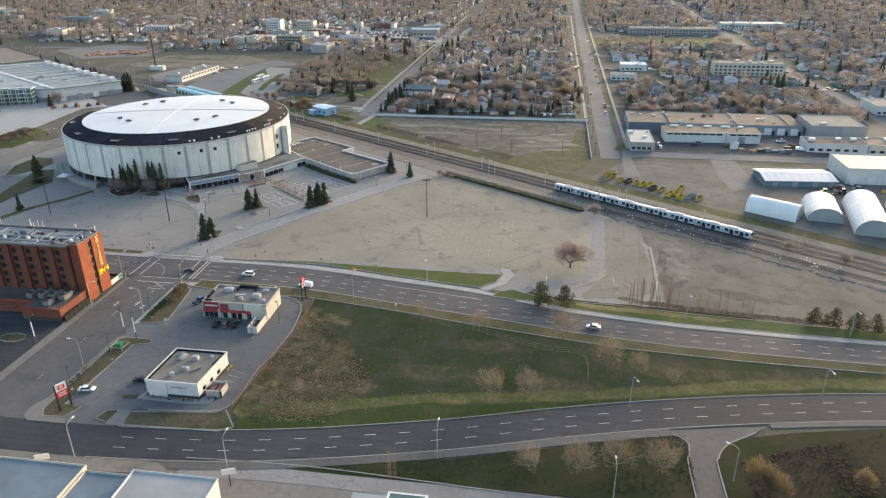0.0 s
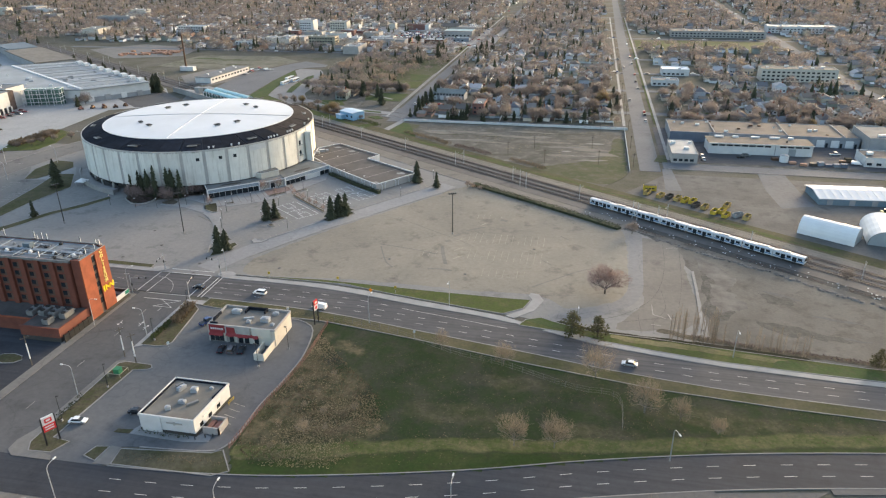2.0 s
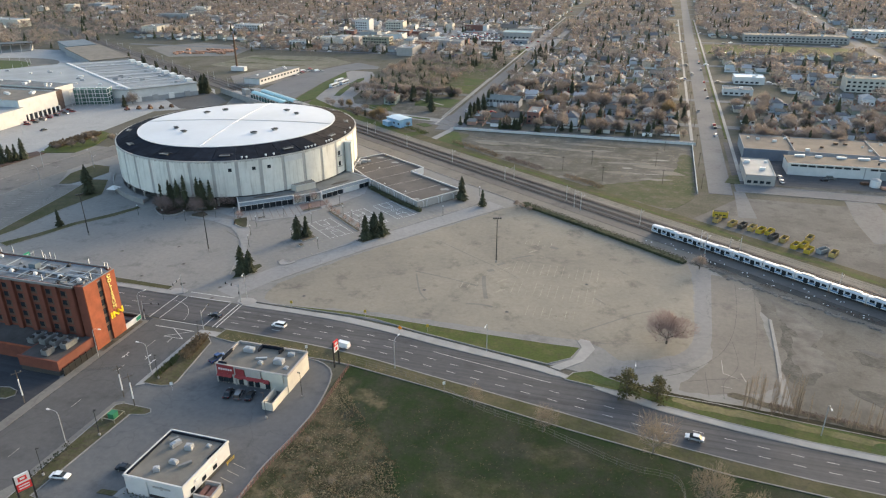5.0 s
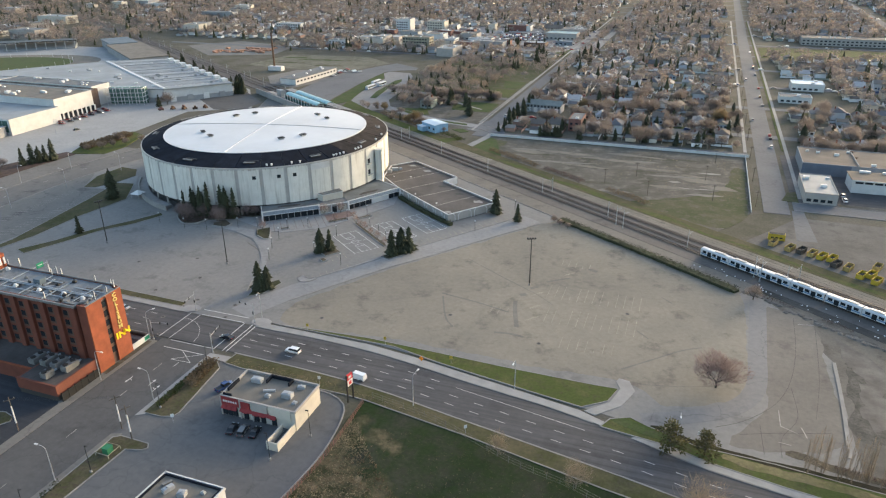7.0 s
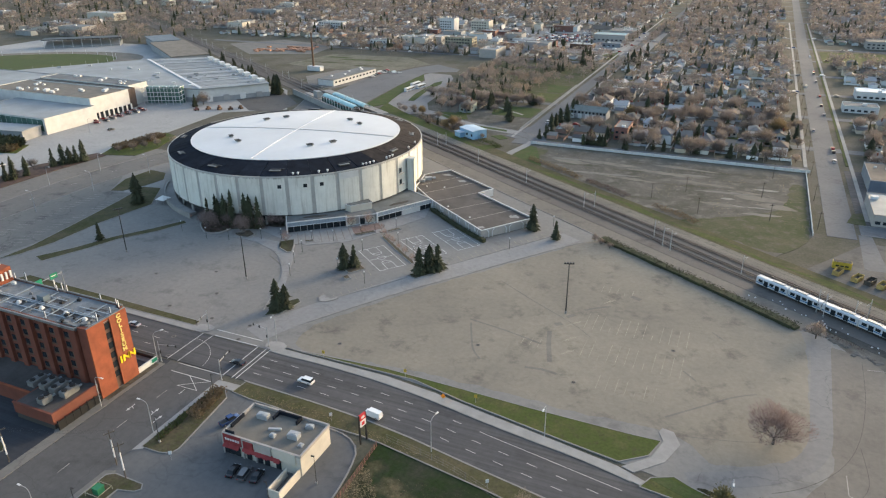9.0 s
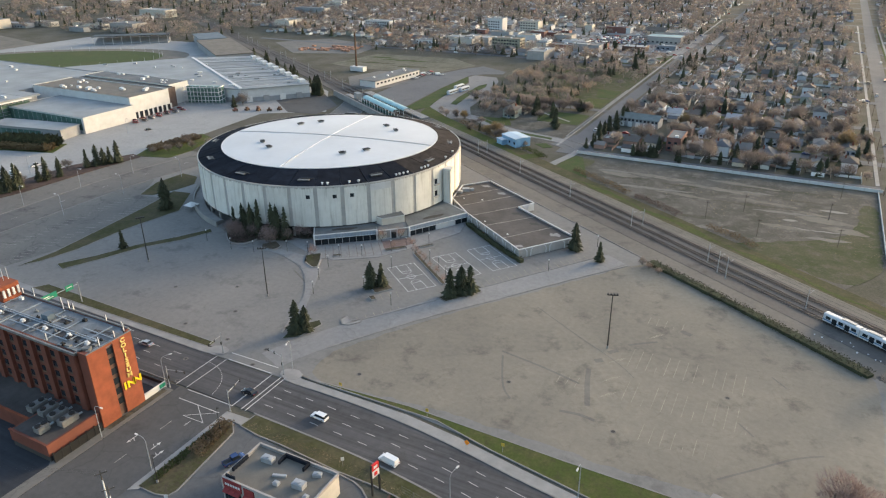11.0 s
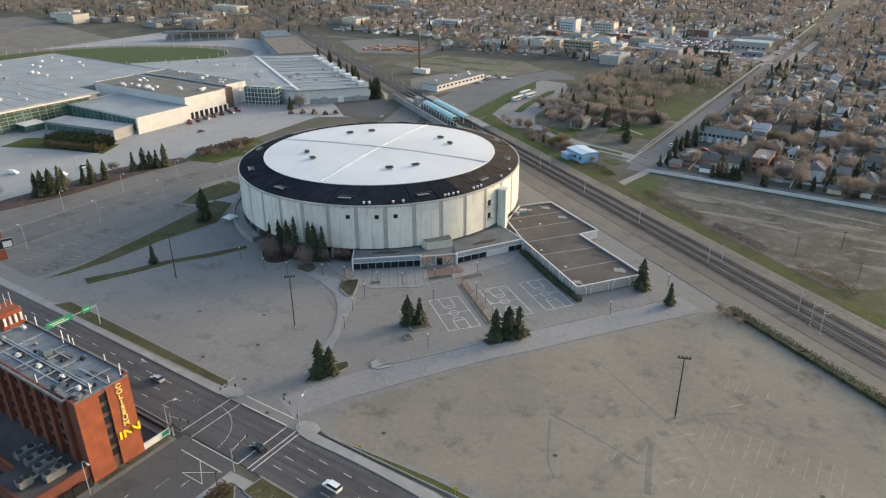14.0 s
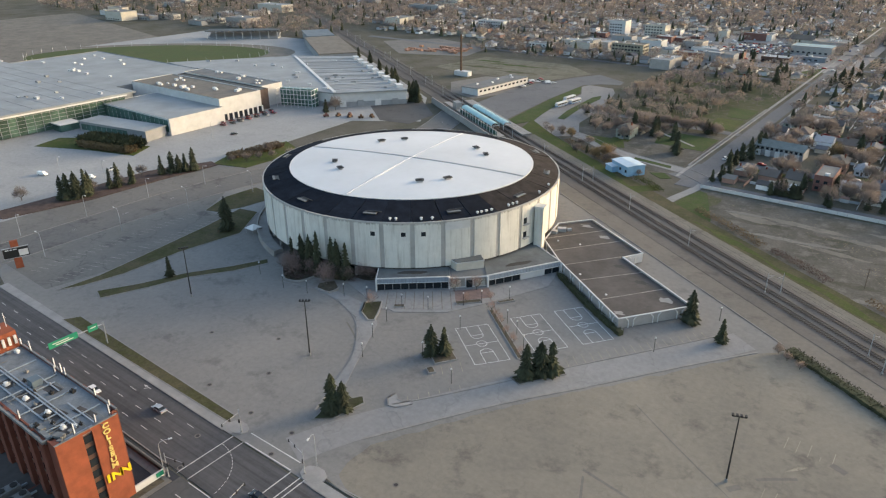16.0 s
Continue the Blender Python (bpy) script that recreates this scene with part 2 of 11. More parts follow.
M["rusty"] = mat("rusted_steel", (0.12, 0.07, 0.045), 0.7, 0.3, var=0.3, big=0.7)
M["white_roof"] = mat("white_membrane", (0.535, 0.55, 0.56), 0.8, var=0.07, big=0.03, fine=0.4)
M["seam"] = mat("bright_seam", (0.88, 0.88, 0.88), 0.6, var=0.04)
M["grey_seam"] = mat("grey_seam", (0.52, 0.53, 0.54), 0.8, var=0.1)
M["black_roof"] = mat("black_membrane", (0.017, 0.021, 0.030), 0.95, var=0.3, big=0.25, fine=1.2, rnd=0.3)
M["brown_roof"] = mat("brown_membrane", (0.048, 0.041, 0.038), 0.95, var=0.3, big=0.25, fine=1.2, rnd=0.25)
for key in ("black_roof", "brown_roof"):
    M[key].node_tree.nodes["Principled BSDF"].inputs["Specular IOR Level"].default_value = 0.05
M["panel"] = mat("precast_panel", (0.64, 0.63, 0.575), 0.85, var=0.10, big=0.12, fine=0.9, rnd=0.12)
nt_ = M["panel"].node_tree                     # rain streaks running down the panels
pr_ = nt_.nodes["Principled BSDF"]
gp_ = nt_.nodes.new("ShaderNodeNewGeometry")
mp_ = nt_.nodes.new("ShaderNodeMapping")
mp_.inputs["Scale"].default_value = (1.0, 1.0, 0.07)
nt_.links.new(gp_.outputs["Position"], mp_.inputs["Vector"])
streak = ramp(nt_, noise_tex(nt_, 0.9, 6, 0.7, mp_.outputs["Vector"]), [(0.30, (0.62, 0.60, 0.56)), (0.50, (1, 1, 1))])
nt_.links.new(mix(nt_, "MULTIPLY", 0.75, pr_.inputs["Base Color"].links[0].from_socket, streak), pr_.inputs["Base Color"])
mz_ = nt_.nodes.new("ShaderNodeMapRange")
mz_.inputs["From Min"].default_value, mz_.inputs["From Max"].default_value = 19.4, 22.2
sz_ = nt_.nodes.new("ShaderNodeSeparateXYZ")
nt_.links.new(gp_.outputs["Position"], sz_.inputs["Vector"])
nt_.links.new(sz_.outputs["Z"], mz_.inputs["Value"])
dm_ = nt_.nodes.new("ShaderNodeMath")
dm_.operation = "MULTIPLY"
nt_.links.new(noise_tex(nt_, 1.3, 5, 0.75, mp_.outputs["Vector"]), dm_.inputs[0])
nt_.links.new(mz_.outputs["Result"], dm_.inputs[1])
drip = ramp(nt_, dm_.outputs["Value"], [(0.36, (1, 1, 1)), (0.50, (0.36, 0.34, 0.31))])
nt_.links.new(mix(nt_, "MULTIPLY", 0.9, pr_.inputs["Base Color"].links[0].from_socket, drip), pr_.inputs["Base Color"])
M["pilaster"] = mat("grey_precast", (0.37, 0.36, 0.335), 0.85, var=0.12, big=0.2, fine=1)
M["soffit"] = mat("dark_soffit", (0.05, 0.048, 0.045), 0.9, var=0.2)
M["glass_dark"] = mat("dark_glazing", (0.02, 0.025, 0.03), 0.12, var=0.2)
# green glass, its base colour brightened to hold some mirrored sky
M["glass_green"] = mat("green_glazing", (0.075, 0.135, 0.115), 0.08, var=0.35, big=0.15)
M["white_trim"] = mat("white_paint", (0.56, 0.56, 0.555), 0.6, var=0.08, big=0.4)
M["grey_roof"] = mat("grey_gravel_roof", (0.14, 0.148, 0.152), 0.95, var=0.2, big=0.12, fine=2)
M["wet_roof"] = mat("damp_gravel_roof", (0.115, 0.128, 0.135), 0.8, var=0.3, big=0.12, fine=2)
M["slate"] = mat("slate_blue_panels", (0.20, 0.235, 0.265), 0.6, var=0.15, big=0.5, fine=2)
M["pale_roof"] = mat("pale_metal_roof", (0.25, 0.265, 0.27), 0.7, var=0.16, big=0.06, fine=0.5)
M["tan_roof"] = mat("tan_gravel_roof", (0.15, 0.138, 0.12), 0.95, var=0.18, big=0.2, fine=3)
M["deck"] = mat("parkade_deck", (0.078, 0.070, 0.066), 0.9, var=0.3, big=0.1, fine=0.8)
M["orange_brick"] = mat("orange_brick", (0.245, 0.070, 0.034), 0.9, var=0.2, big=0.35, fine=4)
# red-brown brick; on the hotel's long walls its darkness also holds painted shade
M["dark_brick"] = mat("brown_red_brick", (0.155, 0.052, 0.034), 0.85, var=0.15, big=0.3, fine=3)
M["sign_yellow"] = mat("yellow_sign", (0.80, 0.55, 0.02), 0.5, var=0.04)
M["sign_red"] = mat("red_sign", (0.52, 0.03, 0.03), 0.5, var=0.06)
M["sign_green"] = mat("green_road_sign", (0.02, 0.22, 0.13), 0.5, var=0.08)
M["sign_orange"] = mat("orange_work_sign", (0.80, 0.25, 0.02), 0.6, var=0.05)
M["black"] = mat("black_board", (0.018, 0.018, 0.018), 0.5, var=0.2)
M["stucco"] = mat("cream_stucco", (0.46, 0.43, 0.37), 0.9, var=0.08, big=0.3)
M["stucco_grey"] = mat("grey_stucco", (0.32, 0.30, 0.28), 0.9, var=0.1, big=0.3)
M["white_block"] = mat("white_block", (0.50, 0.50, 0.49), 0.85, var=0.10, big=0.2)
M["grey_block"] = mat("grey_block", (0.26, 0.265, 0.27), 0.85, var=0.12, big=0.2)
M["teal"] = mat("teal_canopy", (0.30, 0.48, 0.50), 0.4, 0.2, var=0.12, big=0.2)
M["blue_wall"] = mat("blue_siding", (0.20, 0.36, 0.52), 0.7, var=0.1, big=0.3)
M["blue_roof"] = mat("pale_blue_roof", (0.42, 0.52, 0.60), 0.6, var=0.1, big=0.2)
M["fabric"] = mat("white_fabric", (0.62, 0.62, 0.61), 0.6, var=0.05, big=0.15)
M["yellow_bin"] = mat("yellow_bin_paint", (0.44, 0.31, 0.035), 0.6, var=0.2, big=0.6)
M["dark_bin"] = mat("dark_bin_paint", (0.07, 0.06, 0.05), 0.7, var=0.3, big=0.6)
M["green_box"] = mat("green_box_paint", (0.03, 0.17, 0.08), 0.6, var=0.15)
M["bark"] = mat("bark", (0.10, 0.085, 0.07), 0.95, var=0.3, big=0.8, fine=6)
M["twig"] = mat("bare_twigs", (0.285, 0.24, 0.212), 0.95, var=0.2, big=0.05, fine=0.6, rnd=0.35)
M["twig_pale"] = mat("pale_twigs", (0.25, 0.205, 0.155), 0.95, var=0.2, big=0.05, fine=0.6, rnd=0.2)


def crown_tones(name, tones, cell):
    """Twig colour that changes from tree to tree: each patch of the town, about a crown wide, takes its own tone."""
    m, nt, p = nodes_of(name)
    g, flat = nt.nodes.new("ShaderNodeNewGeometry"), nt.nodes.new("ShaderNodeVectorMath")
    flat.operation = "MULTIPLY"
    flat.inputs[1].default_value = (1.0, 1.0, 0.0)
    nt.links.new(g.outputs["Position"], flat.inputs[0])
    v = nt.nodes.new("ShaderNodeTexVoronoi")
    v.inputs["Scale"].default_value = cell
    nt.links.new(flat.outputs[0], v.inputs["Vector"])
    sep = nt.nodes.new("ShaderNodeSeparateColor")
    nt.links.new(v.outputs["Color"], sep.inputs["Color"])
    r = ramp(nt, sep.outputs["Red"], [(i / len(tones), c) for i, c in enumerate(tones)])
    r.node.color_ramp.interpolation = "CONSTANT"
    c = mix(nt, "MULTIPLY", 1.0, r, ramp(nt, g.outputs["Random Per Island"], [(0.0, (0.72, 0.72, 0.74)), (1.0, (1.12, 1.1, 1.06))]))
    c = mix(nt, "MULTIPLY", 1.0, c, ramp(nt, noise_tex(nt, 0.012), [(0.3, (0.78, 0.78, 0.8)), (0.7, (1.08, 1.06, 1.0))]))
    nt.links.new(c, p.inputs["Base Color"])
    p.inputs["Roughness"].default_value = 0.95
    p.inputs["Specular IOR Level"].default_value = 0.1
    return m


M["twig_far"] = crown_tones("far_twigs", [(0.29, 0.252, 0.236), (0.245, 0.222, 0.215), (0.305, 0.262, 0.235), (0.275, 0.246, 0.236), (0.32, 0.262, 0.215), (0.23, 0.212, 0.207), (0.305, 0.265, 0.248), (0.26, 0.236, 0.21)], 0.085)
M["twig_rose"] = mat("rosy_twigs", (0.34, 0.235, 0.195), 0.95, var=0.2, big=0.05, fine=0.6, rnd=0.2)
M["twig_mauve"] = mat("mauve_twigs", (0.29, 0.22, 0.205), 0.95, var=0.2, big=0.05, fine=0.6, rnd=0.25)
M["bud"] = mat("budding_twigs", (0.27, 0.20, 0.11), 0.95, var=0.2, big=0.05, fine=0.6, rnd=0.3)
M["needle"] = mat("spruce_needles", (0.050, 0.056, 0.030), 0.95, var=0.4, big=0.3, fine=2, rnd=0.3)
M["pine"] = mat("pine_needles", (0.105, 0.10, 0.045), 0.95, var=0.3, big=0.3, fine=2, rnd=0.3)
M["hedge"] = mat("hedge_leaves", (0.05, 0.055, 0.028), 0.95, var=0.35, big=0.4, fine=2)
M["pale_bark"] = mat("pale_bark", (0.19, 0.165, 0.14), 0.9, var=0.25, big=0.8, fine=5)
M["weed"] = mat("dry_weeds", (0.29, 0.24, 0.155), 0.95, var=0.3, big=0.2, fine=2)
M["blade"] = mat("grass_blades", (0.062, 0.076, 0.028), 0.95, var=0.3, big=0.2, fine=2)
M["wire"] = mat("dull_wire", (0.16, 0.155, 0.15), 0.7, 0.2, var=0.1)
M["shrub"] = mat("bare_shrub", (0.125, 0.095, 0.086), 0.95, var=0.3, big=0.2, fine=2)
M["blue_grey"] = mat("blue_grey_roof", (0.115, 0.15, 0.18), 0.92, var=0.15, big=0.12, fine=0.8)
# brown soil darkened further for the shade inside the brush
M["brush"] = grassy("brushy_ground", (0.018, 0.021, 0.010), (0.038, 0.032, 0.022), (0.026, 0.023, 0.016), 0.5, 0.09)
M["scrub"] = mat("dry_scrub", (0.17, 0.13, 0.085), 0.95, var=0.35, big=0.2, fine=2)
HOUSE = [(0.80, 0.80, 0.80), (0.76, 0.77, 0.78), (0.58, 0.60, 0.62), (0.42, 0.39, 0.33), (0.62, 0.60, 0.55), (0.30, 0.33, 0.36), (0.46, 0.40, 0.31), (0.66, 0.66, 0.66), (0.24, 0.27, 0.24), (0.42, 0.43, 0.45), (0.52, 0.45, 0.36), (0.30, 0.19, 0.15)]
ROOFS = [(0.115, 0.105, 0.097), (0.17, 0.16, 0.152), (0.085, 0.082, 0.084), (0.21, 0.197, 0.185), (0.14, 0.115, 0.10), (0.36, 0.36, 0.365), (0.27, 0.265, 0.26), (0.125, 0.128, 0.14), (0.18, 0.155, 0.13)]
M["siding"] = mat("house_siding", (0.5, 0.5, 0.5), 0.8, var=0.12, big=0.1, palette=HOUSE)
M["shingle"] = mat("roof_shingles", (0.15, 0.15, 0.15), 0.95, var=0.2, big=0.1, fine=3, palette=ROOFS)
M["siding_far"] = mat("far_siding", (0.5, 0.5, 0.5), 0.8, var=0.12, big=0.1, palette=HOUSE, source="island")
M["shingle_far"] = mat("far_shingles", (0.15, 0.15, 0.15), 0.95, var=0.2, big=0.1, fine=3, palette=ROOFS, source="island")
M["door"] = mat("house_door", (0.2, 0.1, 0.08), 0.6, palette=[(0.25, 0.06, 0.05), (0.12, 0.09, 0.07), (0.5, 0.5, 0.48), (0.06, 0.10, 0.16)])
M["car_far"] = mat("far_car_paint", (0.4, 0.4, 0.4), 0.35, 0.2, var=0.05, palette=[(0.72, 0.72, 0.71), (0.42, 0.44, 0.46), (0.03, 0.03, 0.035), (0.22, 0.03, 0.03), (0.04, 0.07, 0.16), (0.14, 0.145, 0.15), (0.65, 0.66, 0.66)], source="island")
M["tyre"] = mat("tyre_rubber", (0.02, 0.02, 0.02), 0.9, var=0.1)
M["rim"] = mat("alloy", (0.45, 0.46, 0.47), 0.35, 0.8, var=0.1)
M["lamp_red"] = mat("tail_lamp", (0.30, 0.01, 0.01), 0.3, var=0.05)
M["lamp_clear"] = mat("head_lamp", (0.65, 0.66, 0.66), 0.2, var=0.05)
for key, c in dict(car_white=(0.72, 0.72, 0.71), car_silver=(0.42, 0.44, 0.46), car_black=(0.016, 0.017, 0.02), car_red=(0.22, 0.012, 0.018), car_blue=(0.03, 0.06, 0.16), car_grey=(0.13, 0.135, 0.14)).items():
    M[key] = mat(key, c, 0.25, 0.1 if key == "car_white" else 0.35, var=0.04)
    M[key].node_tree.nodes["Principled BSDF"].inputs["Coat Weight"].default_value = 0.6
M["train_white"] = mat("train_white", (0.50, 0.52, 0.54), 0.4, 0.1, var=0.06, big=0.3)
M["train_blue"] = mat("train_blue_band", (0.06, 0.16, 0.30), 0.4, 0.1, var=0.08)
M["shed_wall"] = mat("grey_blue_siding", (0.12, 0.175, 0.215), 0.7, var=0.12, big=0.3)
M["brown_panel"] = mat("brown_infill", (0.105, 0.062, 0.045), 0.7, var=0.2, big=0.5)
M["red_paver"] = mat("faded_red_paving", (0.17, 0.125, 0.115), 0.9, var=0.2, big=0.5, fine=2)
M["maroon"] = mat("maroon_brick", (0.17, 0.085, 0.07), 0.85, var=0.15, big=0.3)
M["awning"] = mat("red_canvas", (0.215, 0.032, 0.034), 0.8, var=0.12, big=0.6)
M["green_machine"] = mat("green_machine_paint", (0.16, 0.19, 0.07), 0.6, 0.1, var=0.2, big=0.8)
M["gravel_brown"] = mat("brown_gravel_roof", (0.135, 0.115, 0.098), 0.95, var=0.22, big=0.12, fine=2)
M["wall_blue"] = mat("blue_grey_block", (0.20, 0.215, 0.235), 0.85, var=0.14, big=0.15)
M["end_blue"] = mat("dark_blue_paint", (0.10, 0.12, 0.155), 0.8, var=0.14, big=0.2)
M["teal_roof"] = mat("faded_teal_roof", (0.22, 0.31, 0.33), 0.8, var=0.14, big=0.2)
M["cinder"] = grassy("dark_cinder", (0.066, 0.063, 0.060), (0.092, 0.087, 0.081), (0.052, 0.050, 0.047), 0.5, 0.06, 0.6)
M["heap"] = mat("loose_dirt", (0.13, 0.12, 0.108), 0.95, var=0.3, big=0.2, fine=1.2)
M["mulch"] = mat("red_bark_mulch", (0.072, 0.048, 0.040), 0.95, var=0.35, big=0.3, fine=3)
M["pipe_blue"] = mat("blue_grey_pipe", (0.27, 0.31, 0.345), 0.6, 0.2, var=0.15, big=0.5)
M["sign_cream"] = mat("cream_yellow_letter", (0.62, 0.50, 0.16), 0.5, var=0.1)
# paler green, varied by bay: sky reflection painted into the glass colour
M["glass_bay"] = mat("green_glass_bay", (0.10, 0.165, 0.125), 0.08, var=0.45, big=0.12, fine=0.4, rnd=0.45)
M["tan_bin"] = mat("rusty_tan_steel", (0.40, 0.285, 0.10), 0.75, 0.1, var=0.35, big=0.6, fine=3)
M["green_grey"] = mat("green_grey_shingle", (0.155, 0.175, 0.172), 0.95, var=0.18, big=0.3, fine=3)
M["rubble"] = mat("orange_stock", (0.38, 0.21, 0.14), 0.9, var=0.35, big=0.2, fine=1)


# thin twigs and needles let part of the light through
for key in ("twig", "twig_rose", "twig_mauve", "twig_pale", "twig_far", "bud", "pine", "scrub", "shrub", "weed", "blade"):
    nt_ = M[key].node_tree
    pr_ = nt_.nodes["Principled BSDF"]
    tl_, ms_ = nt_.nodes.new("ShaderNodeBsdfTranslucent"), nt_.nodes.new("ShaderNodeMixShader")
    nt_.links.new(pr_.inputs["Base Color"].links[0].from_socket, tl_.inputs["Color"])
    ms_.inputs["Fac"].default_value = 0.46 if key in ("twig", "twig_far") else 0.34
    nt_.links.new(pr_.outputs["BSDF"], ms_.inputs[1])
    nt_.links.new(tl_.outputs["BSDF"], ms_.inputs[2])
    nt_.links.new(ms_.outputs["Shader"], nt_.nodes["Material Output"].inputs["Surface"])


# ---------------------------------------------------------------- mesh tools
class Geo:
    """Collects points and faces for one mesh."""

    def __init__(self):
        self.v, self.f = [], []

    def add(self, pts, faces):
        k = len(self.v)
        self.v += [tuple(p) for p in pts]
        self.f += [tuple(k + i for i in q) for q in faces]
        return self

    def prism(self, pts, z0, z1):
        if sum(a[0] * b[1] - b[0] * a[1] for a, b in zip(pts, list(pts[1:]) + [pts[0]])) < 0:
            pts = list(pts)[::-1]
        n = len(pts)
        fs = [tuple(range(n, 2 * n)), tuple(range(n - 1, -1, -1))] + [(i, (i + 1) % n, n + (i + 1) % n, n + i) for i in range(n)]
        return self.add([(x, y, z0) for x, y in pts] + [(x, y, z1) for x, y in pts], fs)

    def box(self, x0, y0, z0, x1, y1, z1):
        return self.prism([(x0, y0), (x1, y0), (x1, y1), (x0, y1)], z0, z1)

    def obox(self, cx, cy, z0, lx, ly, h, deg=0.0):
        c, s = math.cos(radians(deg)), math.sin(radians(deg))
        return self.prism([(cx + c * a - s * b, cy + s * a + c * b) for a, b in ((-lx / 2, -ly / 2), (lx / 2, -ly / 2), (lx / 2, ly / 2), (-lx / 2, ly / 2))], z0, z0 + h)

    def cyl(self, x, y, z0, z1, r0, r1=None, n=8):
        r1 = r0 if r1 is None else r1
        pts = [(x + r * math.cos(2 * math.pi * i / n), y + r * math.sin(2 * math.pi * i / n), z) for r, z in ((r0, z0), (r1, z1)) for i in range(n)]
        return self.add(pts, [tuple(range(n, 2 * n)), tuple(range(n - 1, -1, -1))] + [(i, (i + 1) % n, n + (i + 1) % n, n + i) for i in range(n)])

    def tube(self, p, q, r0, r1=None, n=5):
        r1 = r0 if r1 is None else r1
        p, q = Vector(p), Vector(q)
        d = (q - p).normalized()
        a = d.orthogonal().normalized()
        b = d.cross(a)
        pts = [o + (a * math.cos(2 * math.pi * i / n) + b * math.sin(2 * math.pi * i / n)) * r for o, r in ((p, r0), (q, r1)) for i in range(n)]
        return self.add(pts, [tuple(range(n, 2 * n)), tuple(range(n - 1, -1, -1))] + [(i, (i + 1) % n, n + (i + 1) % n, n + i) for i in range(n)])

    def sweep(self, pts, half, z0, z1):
        """A band along a line of points, half wide to each side."""
        left, right = offset(pts, half), offset(pts, -half)
        n = len(pts)
        v = [(x, y, z1) for x, y in left] + [(x, y, z1) for x, y in right] + [(x, y, z0) for x, y in left] + [(x, y, z0) for x, y in right]
        f = []
        for i in range(n - 1):
            f += [(n + i, n + i + 1, i + 1, i), (i, i + 1, 2 * n + i + 1, 2 * n + i), (3 * n + i, 3 * n + i + 1, n + i + 1, n + i)]
        f += [(0, 2 * n, 3 * n, n), (2 * n - 1, 4 * n - 1, 3 * n - 1, n - 1)]
        return self.add(v, f)

    def gable(self, x0, y0, x1, y1, z0, z1, over=0.4, along="x", thick=0.2):
        """A pitched roof with overhang and thickness, ridge along x or y."""
        x0, y0, x1, y1 = x0 - over, y0 - over, x1 + over, y1 + over
        if along == "x":
            ym = (y0 + y1) / 2
            prof = [(y0, z0), (ym, z1), (y1, z0), (y1, z0 - thick), (ym, z1 - thick), (y0, z0 - thick)]
            pts = [(x, y, z) for x in (x0, x1) for y, z in prof]
        else:
            xm = (x0 + x1) / 2
            prof = [(x1, z0), (xm, z1), (x0, z0), (x0, z0 - thick), (xm, z1 - thick), (x1, z0 - thick)]
            pts = [(x, y, z) for y in (y0, y1) for x, z in prof]
        f = [(i, (i + 1) % 6, 6 + (i + 1) % 6, 6 + i) for i in range(6)]
        f = [tuple(reversed(q)) for q in f] + [(0, 1, 4, 5), (1, 2, 3, 4), (6, 11, 10, 7), (7, 10, 9, 8)]
        return self.add(pts, f)

    def hip(self, x0, y0, x1, y1, z0, z1, over=0.5):
        x0, y0, x1, y1 = x0 - over, y0 - over, x1 + over, y1 + over
        w, d = x1 - x0, y1 - y0
        if w >= d:
            a, b = (x0 + d / 2, (y0 + y1) / 2), (x1 - d / 2, (y0 + y1) / 2)
            f = [(0, 1, 5, 4), (1, 2, 5), (2, 3, 4, 5), (3, 0, 4), (3, 2, 1, 0)]
        else:
            a, b = ((x0 + x1) / 2, y0 + w / 2), ((x0 + x1) / 2, y1 - w / 2)
            f = [(0, 1, 4), (1, 2, 5, 4), (2, 3, 5), (3, 0, 4, 5), (3, 2, 1, 0)]
        return self.add([(x0, y0, z0), (x1, y0, z0), (x1, y1, z0), (x0, y1, z0), (*a, z1), (*b, z1)], f)


def offset(pts, d):
    out = []
    for i, (x, y) in enumerate(pts):
        a, b = pts[max(i - 1, 0)], pts[min(i + 1, len(pts) - 1)]
        tx, ty = b[0] - a[0], b[1] - a[1]
        l = math.hypot(tx, ty)
        out.append((x - ty / l * d, y + tx / l * d))
    return out


def smooth(pts, step=4.0):
    """A Catmull-Rom line through the points, resampled."""
    out = []
    for i in range(len(pts) - 1):
        p0, p1, p2, p3 = (Vector(pts[j]) for j in (max(i - 1, 0), i, i + 1, min(i + 2, len(pts) - 1)))
        n = max(2, int((p2 - p1).length / step))
        for k in range(n):
            t = k / n
            out.append(tuple(0.5 * ((2 * p1) + (p2 - p0) * t + (2 * p0 - 5 * p1 + 4 * p2 - p3) * t * t + (3 * p1 - p0 - 3 * p2 + p3) * t ** 3)))
    out.append(tuple(pts[-1]))
    return out


def along(pts, every, start=0.0):
    """Places and headings at even steps along a line."""
    need, run, out = start, 0.0, []
    for a, b in zip(pts, pts[1:]):
        l = math.hypot(b[0] - a[0], b[1] - a[1])
        while run + l >= need:
            k = (need - run) / l
            out.append((a[0] + (b[0] - a[0]) * k, a[1] + (b[1] - a[1]) * k, math.degrees(math.atan2(b[1] - a[1], b[0] - a[0]))))
            need += every
        run += l
    return out


def mesh_of(name, geo, material):
    me = bpy.data.meshes.new(name)
    me.from_pydata(geo.v, [], geo.f)
    me.materials.append(M[material])
    me.update()
    return me


